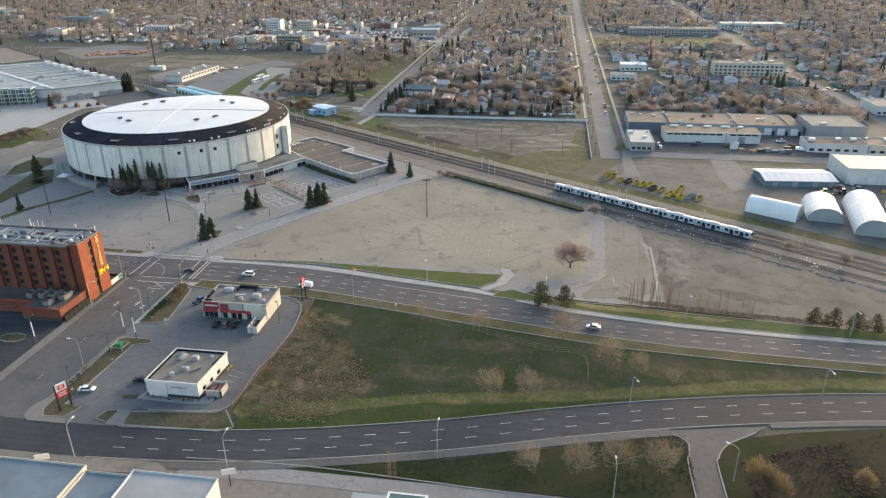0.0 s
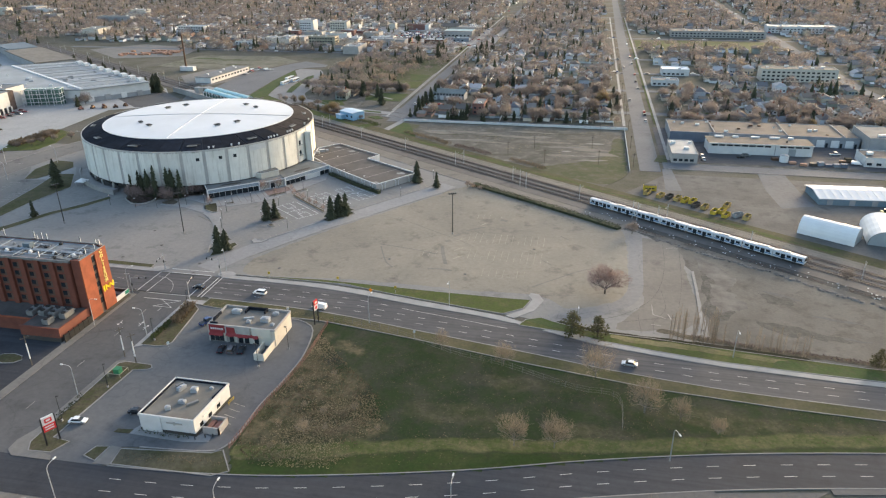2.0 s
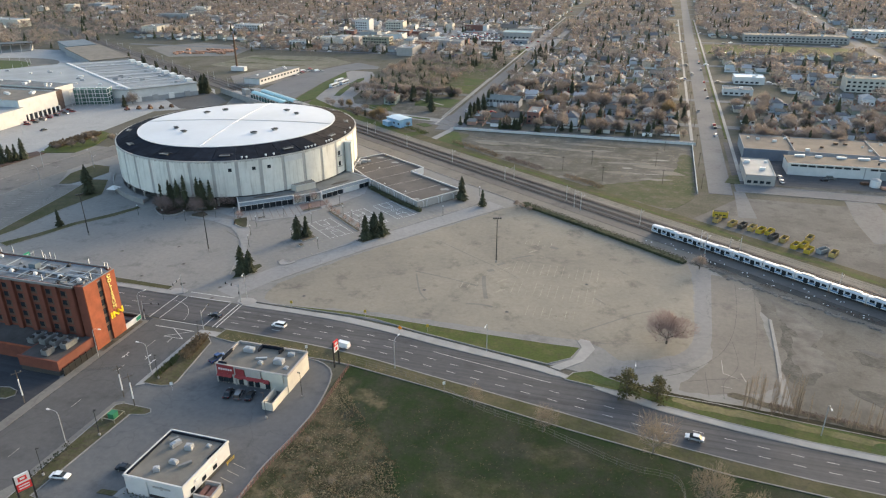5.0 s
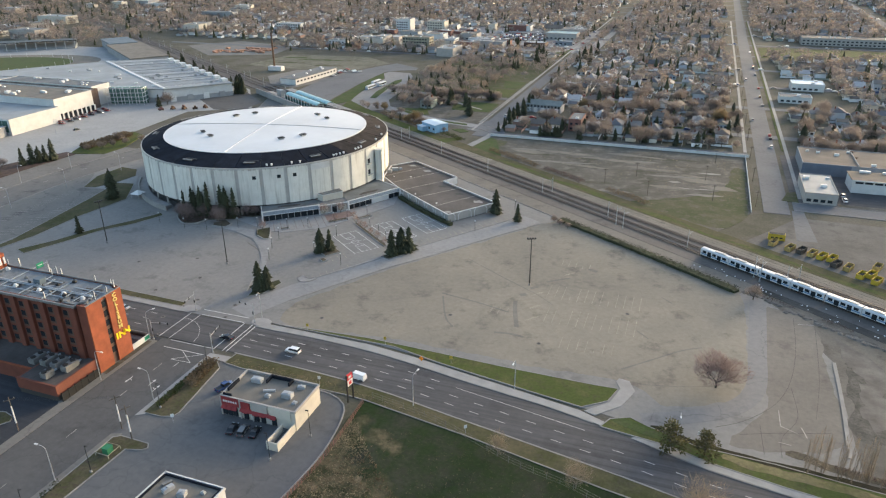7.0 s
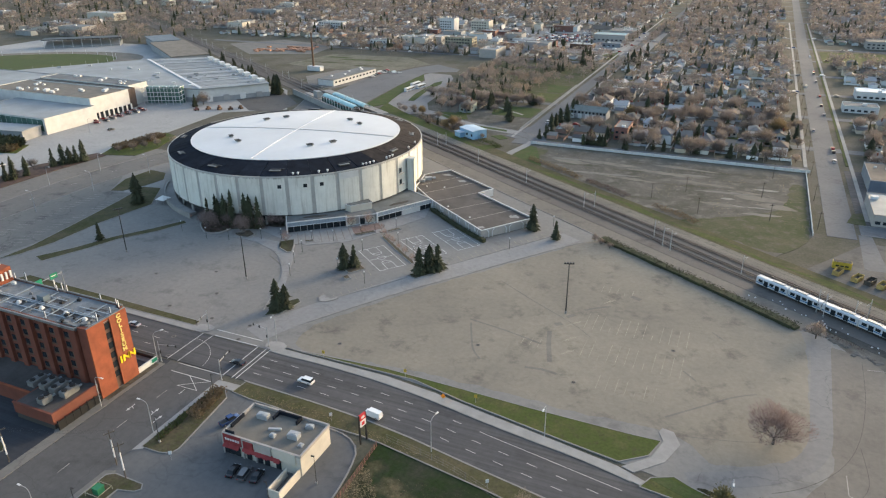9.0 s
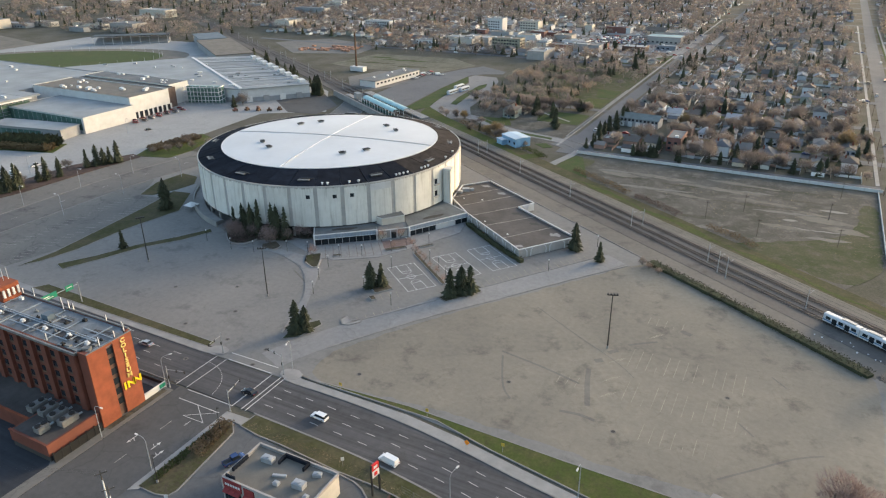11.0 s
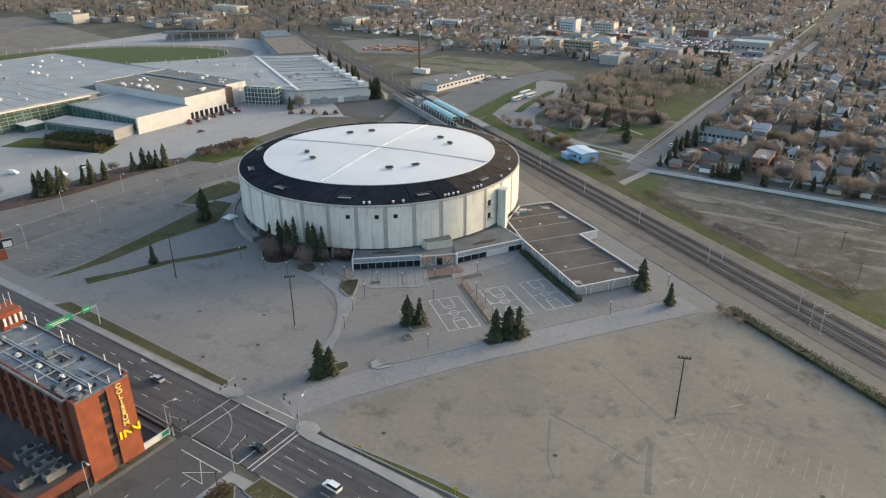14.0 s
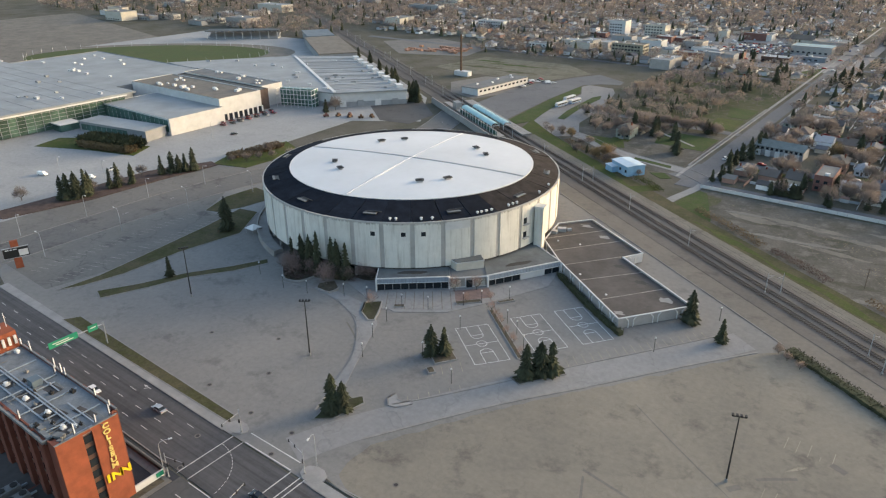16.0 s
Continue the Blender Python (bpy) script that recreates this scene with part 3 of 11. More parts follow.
def part(name, geo, material, parent=None, label=""):
    ob = new(name, geo if isinstance(geo, bpy.types.Mesh) else mesh_of(name, geo, material))
    if parent is not None:
        ob.parent = parent
    return tagged(ob, label)


def thing(name, label, category, group="", at=(0, 0, 0), turn=0.0, kind=""):
    """An empty at the base of a thing; its parts hang under it."""
    ob = new(name)
    ob.empty_display_size = 0.5
    ob.matrix_basis = pose(*at, 0, 0, turn)
    return tagged(ob, label, category, group, kind)


def setting(name, geo, material, label, category=""):
    return tagged(part(name, geo, material), label, category, "", "structure")


def slab(name, pts, z0, z1, material, label, category):
    return setting(name, Geo().prism(pts, z0, z1), material, label, category)


# ---------------------------------------------------------------- ground, lots, roads
RAIL_O, RAIL_DEG = Vector((-18.0, 103.0)), -33.6
RU = Vector((math.cos(radians(RAIL_DEG)), math.sin(radians(RAIL_DEG))))
RN = Vector((-RU.y, RU.x))


def on_rail(u, n):
    """Place along (u) and across (n, to the north) the railway."""
    p = RAIL_O + RU * u + RN * n
    return (p.x, p.y)


# kerbs of the main road: it narrows east of the lot's hook
MAIN_N = [(-420, -55), (-300, -55.8), (-190, -56.4), (-105, -57.8), (-75, -58.4), (-60, -58.3), (-40, -59.2), (-22, -61.6), (-5, -64.8), (10, -67.2), (21, -68.9), (34, -71.9), (52, -77.3), (62, -80.4), (80, -83.5), (98, -85.9), (116, -87.1), (133, -88.2), (155, -88.7), (260, -92), (420, -96)]
MAIN_S = [(-420, -71.5), (-300, -72), (-190, -72.6), (-105, -73.2), (-75, -73.7), (-60, -74.2), (-46, -74.8), (-33, -75.8), (-20, -77.6), (-3, -80.9), (10, -83.2), (23, -85.6), (43, -89.2), (62, -93.2), (80, -95.8), (98, -97.9), (116, -98.9), (133, -99.6), (155, -100.4), (260, -103.5), (420, -107)]
LOWER = smooth([(-420, -166), (-200, -166), (-82, -165.8), (-50, -165), (-24, -162.5), (0, -158), (32, -150), (61, -141), (91, -133), (122, -126.5), (150, -122), (220, -113), (420, -101)])
SIDE_X0, SIDE_X1 = -102.0, -82.0

slab("ground", [(-3200, -1500), (3200, -1500), (3200, 4200), (-3200, 4200)], -1.0, -0.10, "ground", "bare soil and thin dry grass, flat to the horizon", "ground")
slab("ground_lot", [(-238, -54), (-80, -54), (-35, -55), (-4, -59), (30, -66), (60, -71), (97, -77), (97, -20), (84, 10), on_rail(122, -15), on_rail(25, -12), on_rail(-30, -12), on_rail(-190, -14), (-262, 190), (-262, -48)],
     -0.12, 0.0, "lot", "cracked pale asphalt of the empty arena parking lot", "parking lot")
slab("ground_forecourt", [(-82, -78), (-70, -80.5), (-42, -82.5), (-36, -83), (-31, -86), (-28.6, -92), (-27, -105), (-27.8, -118), (-29.4, -130), (-29.4, -142), (-30.8, -147.4), (-34, -149.6), (-52, -151.3), (-57, -152.3), (-57.5, -159.4), (-82, -160)], -0.12, 0.0, "lot_cool", "grey asphalt forecourt around two small restaurants", "parking lot")
slab("ground_hotel_yard", [(-260, -74), (-102, -74), (-102, -160), (-260, -160)], -0.12, 0.0, "road_dark", "dark grey asphalt yard around the hotel", "parking lot")
slab("ground_east_dirt", [(97, -77), (150, -84), (240, -88), on_rail(330, -14), on_rail(120, -15), on_rail(105, -15), (66, 22), (86, -40), (90, -77)], -0.12, -0.01, "east_dirt", "dry bare dirt with scrapes and tyre tracks", "vacant ground")
MEADOW_EDGE = [(-26.5, -80), (2, -86), (40, -93), (79, -99), (113, -101), (160, -103), (260, -105.5), (260, -101), (200, -108), (150, -115), (122, -120), (91, -126), (61, -135), (32, -144), (0, -152), (-24, -156.5), (-29.2, -148), (-28.6, -130), (-27.0, -118), (-26.2, -105), (-27.6, -92)]
slab("ground_meadow", MEADOW_EDGE,
     -0.12, 0.02, "field", "rough spring meadow, green and straw coloured", "grass")


def ragged(pts, amp, seed, step=1.4):
    """A closed outline resampled and roughened, for grass and soil that fray into one another."""
    rnd = random.Random(seed)
    line = smooth(list(pts) + [pts[0]], step)[:-1]
    return [(x + amp * (noise.noise(Vector((x * 0.23, y * 0.23, seed))) * 1.3 + rnd.uniform(-0.2, 0.2)), y + amp * (noise.noise(Vector((x * 0.23, y * 0.23, seed + 50.0))) * 1.3 + rnd.uniform(-0.2, 0.2))) for x, y in line]


def drift(name, pts, amp, seed, z, material, label, category="grass"):
    return slab(name, ragged(pts, amp, seed), -0.09, z, material, label, category)


def step(v):
    v = max(0.0, min(1.0, v))
    return v * v * (3 - 2 * v)


def table(x, rows):
    for (xa, ya), (xb, yb) in zip(rows, rows[1:]):
        if x <= xb:
            return ya + (yb - ya) * max(0.0, (x - xa) / (xb - xa))
    return rows[-1][1]


def inside(x, y, poly):
    hit = False
    for (x0, y0), (x1, y1) in zip(poly, poly[1:] + poly[:1]):
        if (y0 > y) != (y1 > y) and x < (x1 - x0) * (y - y0) / (y1 - y0) + x0:
            hit = not hit
    return hit


STRAW_MID = [(-24, 14), (0, 15.5), (26, 15.5), (55, 11.6), (86, 9.8), (143, 10.5), (250, 9)]
WEED_WIDE = [(-152, 30), (-142, 36), (-132, 34), (-124, 28), (-116, 22), (-104, 13), (-95, 7), (-88, 3)]
THIN = [(95, -113, 26, 5), (24, -123, 16, 6), (40, -106, 12, 5), (125, -112, 20, 4), (60, -124, 14, 4)]
LOWX = [(p[0], p[1]) for p in LOWER]
mg, cover, index = Geo(), [], {}
for i in range(-20, 152):
    for j in range(-105, -52):
        if not inside((i + 0.5) * 1.5, (j + 0.5) * 1.5, MEADOW_EDGE):
            continue
        q = []
        for di, dj in ((0, 0), (1, 0), (1, 1), (0, 1)):
            k = (i + di, j + dj)
            if k not in index:
                index[k] = len(mg.v)
                x, y = k[0] * 1.5, k[1] * 1.5
                wob = noise.fractal(Vector((x * 0.09, y * 0.09, 3.0)), 1.0, 2.0, 4)
                wob2 = noise.fractal(Vector((x * 0.07, y * 0.07, 9.0)), 1.0, 2.0, 4)
                d = (y - table(x, LOWX)) * 0.96 + wob * 1.1
                mid = table(x, STRAW_MID)
                g_ = step(1.3 - abs(d - mid) / 2.9)
                b_ = step((mid - 1.6 - d) / 2.4)
                r_ = step(0.5 + (table(y, WEED_WIDE) + wob2 * 14 - (x + 28)) / 9.0)
                for cx, cy, ax, ay in THIN:
                    r_ = max(r_, 0.45 * step(1.5 - math.hypot((x - cx) / ax, (y - cy) / ay) + wob2 * 0.7))
                mg.v.append((x, y, 0.05 + 0.018 * wob))
                cover.append((r_, g_, b_, 1.0))
            q.append(index[k])
        mg.f.append(tuple(q))
mo = setting("ground_meadow_cover", mg, "meadow", "rough spring meadow with straw band and weedy slope", "grass")
ca = mo.data.color_attributes.new("cover", "FLOAT_COLOR", "POINT")
ca.data.foreach_set("color", [v for c in cover for v in c])
drift("ground_south_brush", [(108, -150), (124, -141), (150, -136), (200, -130), (240, -170), (150, -190), (106, -180), (104, -160)], 1.6, 77, 0.06, "brush", "brown brushy ground with the brush's shade in its colour")
slab("ground_vacant", [on_rail(-82, 22), on_rail(84, 22), (79, 104), (79, 192), (-72, 192)], -0.12, 0.01, "vacant", "patchy vacant lot with thin grass and pale rubble", "vacant ground")
for k, (x, y, a, b, m) in enumerate(((43, 137.5, 3.4, 1.3, "kerb"), (46, 128.6, 6, 0.7, "kerb"), (57, 129.6, 6, 0.8, "kerb"), (60, 156.8, 7, 1.0, "kerb"), (22, 167, 12, 1.6, "dusty"), (-20, 153, 20, 1.5, "dusty"), (14, 113, 10, 1.6, "dusty"), (-4, 164, 16, 1.4, "vacant_dark"), (34, 176, 20, 2.0, "vacant_dark"), (50, 165, 12, 1.5, "vacant_dark"), (6, 124, 9, 2.0, "vacant_dark"), (26, 150, 20, 1.6, "vacant_dark"), (-36, 164, 14, 2.0, "vacant_dark"), (40, 146, 14, 1.4, "dusty"), (58, 121, 9, 1.4, "dusty"), (-44, 172, 10, 1.6, "dusty"))):
    drift("rubble_streak" if m == "kerb" else "dirt_track" if m == "dusty" else "grass_streak", [(x + a * u, y + a * u * 0.1 + b * v) for u, v in ((-1, 0), (-0.5, -0.8), (0.3, -1), (1, 0.1), (0.5, 0.9), (-0.4, 1))], 1.0, 140 + k, 0.016 + 0.0007 * k, m, "worn streak of rubble, dust or grass on the vacant lot", "patch")
slab("ground_yard", [(98, 103), (240, 103), (300, 100), (300, -120), on_rail(330, 17), on_rail(97, 16)], -0.12, 0.0, "yard", "packed dirt of a contractor's storage yard", "yard")
drift("ground_rail_cinder", [on_rail(96, -6.6), on_rail(180, -6.6), on_rail(330, -6.6), on_rail(330, -16), on_rail(240, -15), on_rail(160, -15.5), on_rail(112, -13)], 0.6, 91, 0.012, "cinder", "dark cinder strip beside the tracks", "yard")
slab("ground_south_bank", [(-8, -168.6), (0, -167), (34, -159.5), (61, -151), (90, -142.5), (92, -148), (91, -168), (43, -168.7), (0, -168.8)], -0.12, 0.05, "bank", "grass bank in shade-darkened colour between a road and a slip road", "grass")
slab("ground_south_meadow", [(98, -166), (98, -152), (100, -147), (103, -143.8), (109, -140.6), (121, -137), (150, -131.0), (260, -115.5), (260, -240), (98, -240)], -0.12, 0.05, "bank", "grass and brush in shade-darkened colour beside a slip road", "grass")
slab("ground_south_lots", [(-300, -163), (-20, -163), (20, -164), (60, -170), (99, -176), (99, -300), (-300, -300)], -0.12, -0.02, "dusty", "worn concrete and asphalt apron", "yard")


ROADS = iter(range(100))


def road(name, line, half, material, label, lanes=(), period=9.0, kerbs=(True, True), skip=()):
    r = tagged(part(name, Geo().sweep(line, half, -0.1, 0.03 - 0.0016 * next(ROADS)), material), label, "road", "", "structure")
    if lanes:
        g = Geo()
        for d in lanes:
            for x, y, h in along(offset(line, d), period):
                if all(not (a <= x <= b) for a, b in skip):
                    g.obox(x, y, 0.03, 3.0, 0.13, 0.012, h)
        tagged(part("lane_marking", g, "paint", r, "white broken lane lines"), "", "", "", "stuff")
    for on, sgn in zip(kerbs, (1, -1)):
        if on:
            runs, cur = [], []
            for x, y in offset(line, sgn * (half + 0.12)):
                if all(not (a <= x <= b) for a, b in skip):
                    cur.append((x, y))
                elif cur:
                    runs.append(cur)
                    cur = []
            runs.append(cur)
            for q in runs:
                if len(q) > 1:
                    part("kerb", Geo().sweep(q, 0.14, -0.1, 0.16), "kerb", r, "worn concrete kerb")
    return r


GAP = [(-106, -77)]


def main_road():
    north, south = smooth(MAIN_N), smooth(MAIN_S)
    g = Geo()
    xs = [x for x, _ in north]
    pts = []
    for x, y in north:
        ys = table(x, south)
        pts += [(x, y, 0.03), (x, ys, 0.03), (x, y, -0.1), (x, ys, -0.1)]
    g.add(pts, [q for i in range(0, 4 * (len(xs) - 1), 4) for q in ((i + 1, i + 5, i + 4, i), (i, i + 4, i + 6, i + 2), (i + 3, i + 7, i + 5, i + 1))])
    r = setting("road_main", g, "road", "dark grey asphalt road with white lane lines", "road")
    lines = Geo()
    for d, x0, x1, every in ((4.0, -420, -106, 8.9), (7.8, -420, -106, 8.9), (11.6, -420, -106, 8.9), (4.1, -77, 420, 7.75), (7.9, -77, 420, 7.75), (11.7, -77, -8, 7.75)):
        row_ = [(x, y) for x, y in offset(south, d) if x0 <= x <= x1]
        for x, y, h in along(row_, every, 1.4):
            lines.obox(x, y, 0.03, 2.8, 0.14, 0.012, h)
    lines.sweep([(x, y) for x, y in offset(south, 11.7) if -6 <= x <= 33], 0.07, 0.03, 0.042)
    tagged(part("lane_marking", lines, "paint", r, "white broken lane lines"), "", "", "", "stuff")
    for edge, sgn in ((north, 1), (south, -1)):
        for lo, hi in ((-420, -106), (-77, 420)):
            run = [(x, y) for x, y in offset(edge, sgn * 0.12) if lo <= x <= hi and not (sgn > 0 and 37 < x < 47)]
            for q in ([p for p in run if p[0] < 42], [p for p in run if p[0] >= 42]):
                if len(q) > 1:
                    part("kerb", Geo().sweep(q, 0.14, -0.1, 0.16), "kerb", r, "worn concrete kerb")


main_road()
road("road_lower", LOWER, 6.0, "road_dark", "dark asphalt three lane road, curving", (-2.0, 2.0), skip=[(-106, -58)])
side = setting("road_side", Geo().box(SIDE_X0, -160, -0.1, SIDE_X1, -74, 0.026), "side", "asphalt side street beside the hotel", "road")
part("lane_marking", Geo().box(-92.2, -90, 0.026, -92.05, -86, 0.04).box(-92.2, -104, 0.026, -92.05, -100.5, 0.04).box(-92.2, -122, 0.026, -92.05, -118.6, 0.04).box(-92.2, -143, 0.026, -92.05, -139.6, 0.04), "faded", side)
g = Geo()                                      # crosswalk bars and stop lines at the crossing
g.box(-100.0, -73.6, 0.03, -99.78, -57.5, 0.046).box(-103.9, -73.6, 0.03, -103.65, -57.5, 0.046)
g.box(-82.6, -74.0, 0.03, -82.3, -57.5, 0.046).box(-79.4, -74.0, 0.03, -79.1, -57.5, 0.046).box(-78.0, -74.0, 0.03, -77.7, -57.5, 0.046)
g.box(-99.5, -57.3, 0.03, -83.0, -57.0, 0.046).box(-101.0, -54.2, 0.03, -83.0, -53.9, 0.046)
g.box(-98.8, -74.1, 0.03, -82.6, -73.85, 0.046).box(-98.0, -78.1, 0.03, -83.4, -77.85, 0.046)
g.sweep([(-91.2, -83.1), (-84.2, -83.0)], 0.08, 0.03, 0.046).sweep([(-90.9, -78.1), (-84.2, -83.0)], 0.08, 0.03, 0.047).sweep([(-91.2, -83.1), (-84.0, -78.3)], 0.08, 0.03, 0.048).box(-87.75, -86.2, 0.03, -87.6, -83.8, 0.046)
for x, y in ((-107.7, -48.8), (-127, -47.6), (-92.9, -47.9), (-91, -56.2), (-111.1, -62.8), (-104.6, -72.2), (-79.5, -77.0), (-60, -46), (-20, -30), (12, -38), (36, -10), (-130, -20), (-118, -34), (-150, -30)):
    mh = thing("manhole_cover", "dark iron cover set in the asphalt", "manhole cover", "manhole covers", at=(x, y, 0.0))
    part("cover", Geo().cyl(0, 0, -0.02, 0.042, 0.5, 0.5, 12), "dark_metal", mh)
    part("collar", Geo().cyl(0, 0, -0.02, 0.036, 0.8, 0.8, 12), "patch", mh, "tar collar")
setting("crosswalk_lines", g, "paint", "white painted crosswalk and stop lines", "road marking")
g = Geo()                                      # dotted turning line
for i in range(16):
    a = radians(8 + i * 5.2)
    g.obox(-104 + 13 * math.cos(a), -74.0 + 13 * math.sin(a), 0.03, 0.7, 0.16, 0.016, math.degrees(a) + 90)
setting("turn_guide_line", g, "paint", "dotted white turning guide line", "road marking")
g = Geo()
for x, y, h in ((-95.5, -96, -90), (-88, -95, 90), (-85, -97, 90), (-140, -58.5, 180), (-180, -61, 180), (-150, -68.5, 180)):
    c, s = math.cos(radians(h)), math.sin(radians(h))
    P = lambda a, b: (x + c * a - s * b, y + s * a + c * b)
    g.prism([P(-1.6, -0.1), (P(0.6, -0.1)), P(0.6, 0.1), P(-1.6, 0.1)], 0.03, 0.044)
    g.prism([P(0.6, -0.45), P(1.7, 0), P(0.6, 0.45)], 0.03, 0.044)
    g.prism([P(-0.6, 0.1), P(-0.4, 0.1), P(0.2, 1.1), P(0.0, 1.1)], 0.03, 0.044)
setting("lane_arrows", g, "paint", "white painted turn arrows", "road marking")

# loose ground: ditch behind the eastern verge, scrapes on the dirt, rubble on the vacant lot, a paved pad in the yard
drift("ground_lot_tan", [(-74, -40), (-57, -10), (-40, 15), (-22, 40), (-8, 60), (2, 64), (18, 52), (40, 38), (62, 26), (72, 16), (73, -20), (72, -42), (64, -52), (52, -58), (44, -52), (36, -50), (14, -51), (-12, -50), (-40, -51), (-70, -53)], 0.7, 71, 0.005, "lot_tan", "tan weathered asphalt of the large lot", "parking lot")
# flat strip: brown ditch soil, with the ditch's shadow painted in as dark colour
drift("ditch", [(80, -68.5), (92, -71.5), (112, -74.6), (130, -76.4), (146, -77.6), (146, -75.6), (130, -73.6), (112, -72), (92, -69), (82, -66.4)], 0.7, 11, 0.02, "ditch", "weedy ditch behind the verge, shadow painted into its brown soil", "ditch")
for k, (x, y, a, b, d) in enumerate(((126, -35, 6.5, 1.3, -26), (140, -50, 9, 0.7, -14), (135, -62, 12, 0.8, -6))):
    c, s_ = math.cos(radians(d)), math.sin(radians(d))
    drift("dirt_scrape", [(x + c * a * u - s_ * b * v, y + s_ * a * u + c * b * v) for u, v in ((-1, 0), (-0.5, -0.9), (0.4, -1), (1, 0), (0.5, 0.8), (-0.4, 1))], 0.8, 20 + k, 0.004 + 0.0006 * k, "yard", "dark scrape in the dirt", "scrape")
for k, (x, y, a, b) in enumerate(((56, 143, 11, 3), (50, 150, 8, 1.6), (64, 134, 9, 3), (30, 156, 16, 1.8), (10, 166, 20, 2.0), (-20, 172, 18, 2.2), (40, 128, 9, 1.8), (-5, 150, 14, 1.6), (-40, 168, 10, 3), (20, 178, 18, 1.6))):
    drift("rubble_patch", [(x + a * u, y + b * v - a * u * 0.06) for u, v in ((-1, 0), (-0.5, -0.9), (0.4, -1), (1, 0), (0.5, 0.8), (-0.4, 1))], 1.0, 40 + k, 0.02 + 0.001 * k, "dirt", "pale rubble and dust on the lot", "rubble")
drift("ground_vacant_green", [(22, 99), (40, 110), (58, 122), (68, 138), (71, 168), (77, 168), (77, 130), (76.6, 100), (66, 80), (44, 88)], 1.0, 60, 0.018, "vacant_green", "greener grass in the corner of the lot")
drift("ground_vacant_green", [(-76, 158), (-70, 176), (-66, 186), (-58, 184), (-60, 170), (-64, 152)], 1.4, 61, 0.018, "vacant_green", "greener grass in the corner of the lot")
slab("ground_works", [(97, 124), (300, 128), (300, 212), (97, 206)], -0.1, 0.004, "road", "dark asphalt yards between workshops", "yard")
slab("yard_pad", [(145.5, 112), (159, 111.6), (160, 84), (162, 64), (146, 58), (144, 84)], -0.1, 0.006, "street", "paler paved pad in the yard", "yard")
slab("yard_entry", [(96, 112), (101, 112), (103, 76), (95, 75)], -0.1, 0.006, "street", "pale paved entry strip of the yard", "yard")
slab("ground_works_grass", [(117, 124), (205, 124), (205, 130), (117, 128)], -0.1, 0.02, "vacant", "worn grass verge before the workshops", "grass verge")
slab("ground_works_corner", [(92.5, 125), (100, 124), (100, 140), (96, 138)], -0.1, 0.10, "vacant_green", "kerbed grassy street corner", "grass verge")
drift("verge_east_weeds", [(48, -68.6), (60, -71.9), (74, -73.9), (92, -75), (112, -77), (124, -78.4), (124, -76.6), (112, -75), (92, -73), (74, -72.2), (60, -70.4), (50, -67.8)], 0.4, 64, 0.176, "brush", "dark weedy edge of the verge")
for k, pts in enumerate(([(101, -12), (105, -20), (108, -39), (105, -56), (97, -55), (99, -33)], [(119, -34), (126, -36), (130, -40), (122, -41)], [(94, 3), (107, -4), (112, -7), (104, 0)], [(112, -54), (128, -58), (140, -64), (120, -62)])):
    drift("scraped_soil", pts, 2.2, 130 + k, 0.006 + 0.002 * k, "scrape", "dark scraped soil and rubble", "soil")
drift("ground_lot_brown", [(80, 11), (93, 2), (94.5, -30), (94.5, -60), (68, -69.5), (74, -56), (77.5, -47), (77, -20)], 0.8, 74, 0.007, "railside", "brown-grey dusty asphalt beside the lot", "parking lot")
for k, pts in enumerate(([(78, -8), (78, -32), (76, -45)], [(88, 5), (87, -16), (84, -35), (79, -48), (71, -58), (64, -63)], [(94, 0), (92, -30), (89, -51)], [(75, -58), (75.5, -70)], [(84, -38), (84.5, -52), (80, -62), (79.5, -70)], [(70, -64), (80, -60), (92, -56)])):
    setting("asphalt_seam", Geo().sweep(smooth(pts, 2), 0.05, -0.05, 0.022 + 0.0012 * k), "scrape", "dark filled seam in the worn asphalt", "patch")
lm = Geo()
for x0, y0, x1, y1 in ((80, -50, 80, -57), (80, -57, 84, -59), (79, -64, 82, -64.3), (89, 1, 94, 2), (85, -56, 86, -60)):
    lm.sweep([(x0, y0), (x1, y1)], 0.09, -0.02, 0.034)
setting("lot_marking", lm, "faded", "faded white lines on the worn asphalt", "marking")
drift("verge_east_green", [(112, -84), (126, -84.8), (150, -85.6), (200, -87), (200, -84), (150, -80.5), (126, -79.8), (116, -79.6)], 0.5, 65, 0.178, "spring_lawn", "bright spring grass on the verge")
drift("verge_pine_green", [(38, -69.2), (41, -67.2), (48, -69.2), (56, -72.6), (62, -75.2), (66, -77.2), (60, -76.2), (52, -73.6), (44, -71.6)], 0.3, 68, 0.172, "spring_lawn", "bright spring grass under the pines")
drift("verge_east_straw", [(66, -75.4), (72, -77.2), (88, -78.2), (102, -79.8), (120, -81.4), (121, -79.5), (103, -77), (88, -75.2), (74, -74.2), (66, -73.4)], 0.5, 63, 0.17, "straw", "dry straw strip on the verge")

slab("planting_grove", [(-168, 15.2), (-164.6, 12.2), (-159.3, 8.8), (-154, 10.6), (-152.2, 16.1), (-143, 20), (-132, 28), (-140, 34), (-156, 30), (-170, 20)], -0.1, 0.14, "ditch", "dark mulched bed under spruces before the arena", "planting")
slab("ground_lot_west", [(-255.8, -46), (-222, -47), (-219, -30), (-217, -8), (-216, 10), (-222, 24), (-226, 34), (-232, 34), (-241, 33), (-250, 49), (-255.6, 56)], -0.1, 0.004, "old_lot", "dark worn asphalt of the western lot", "parking lot")
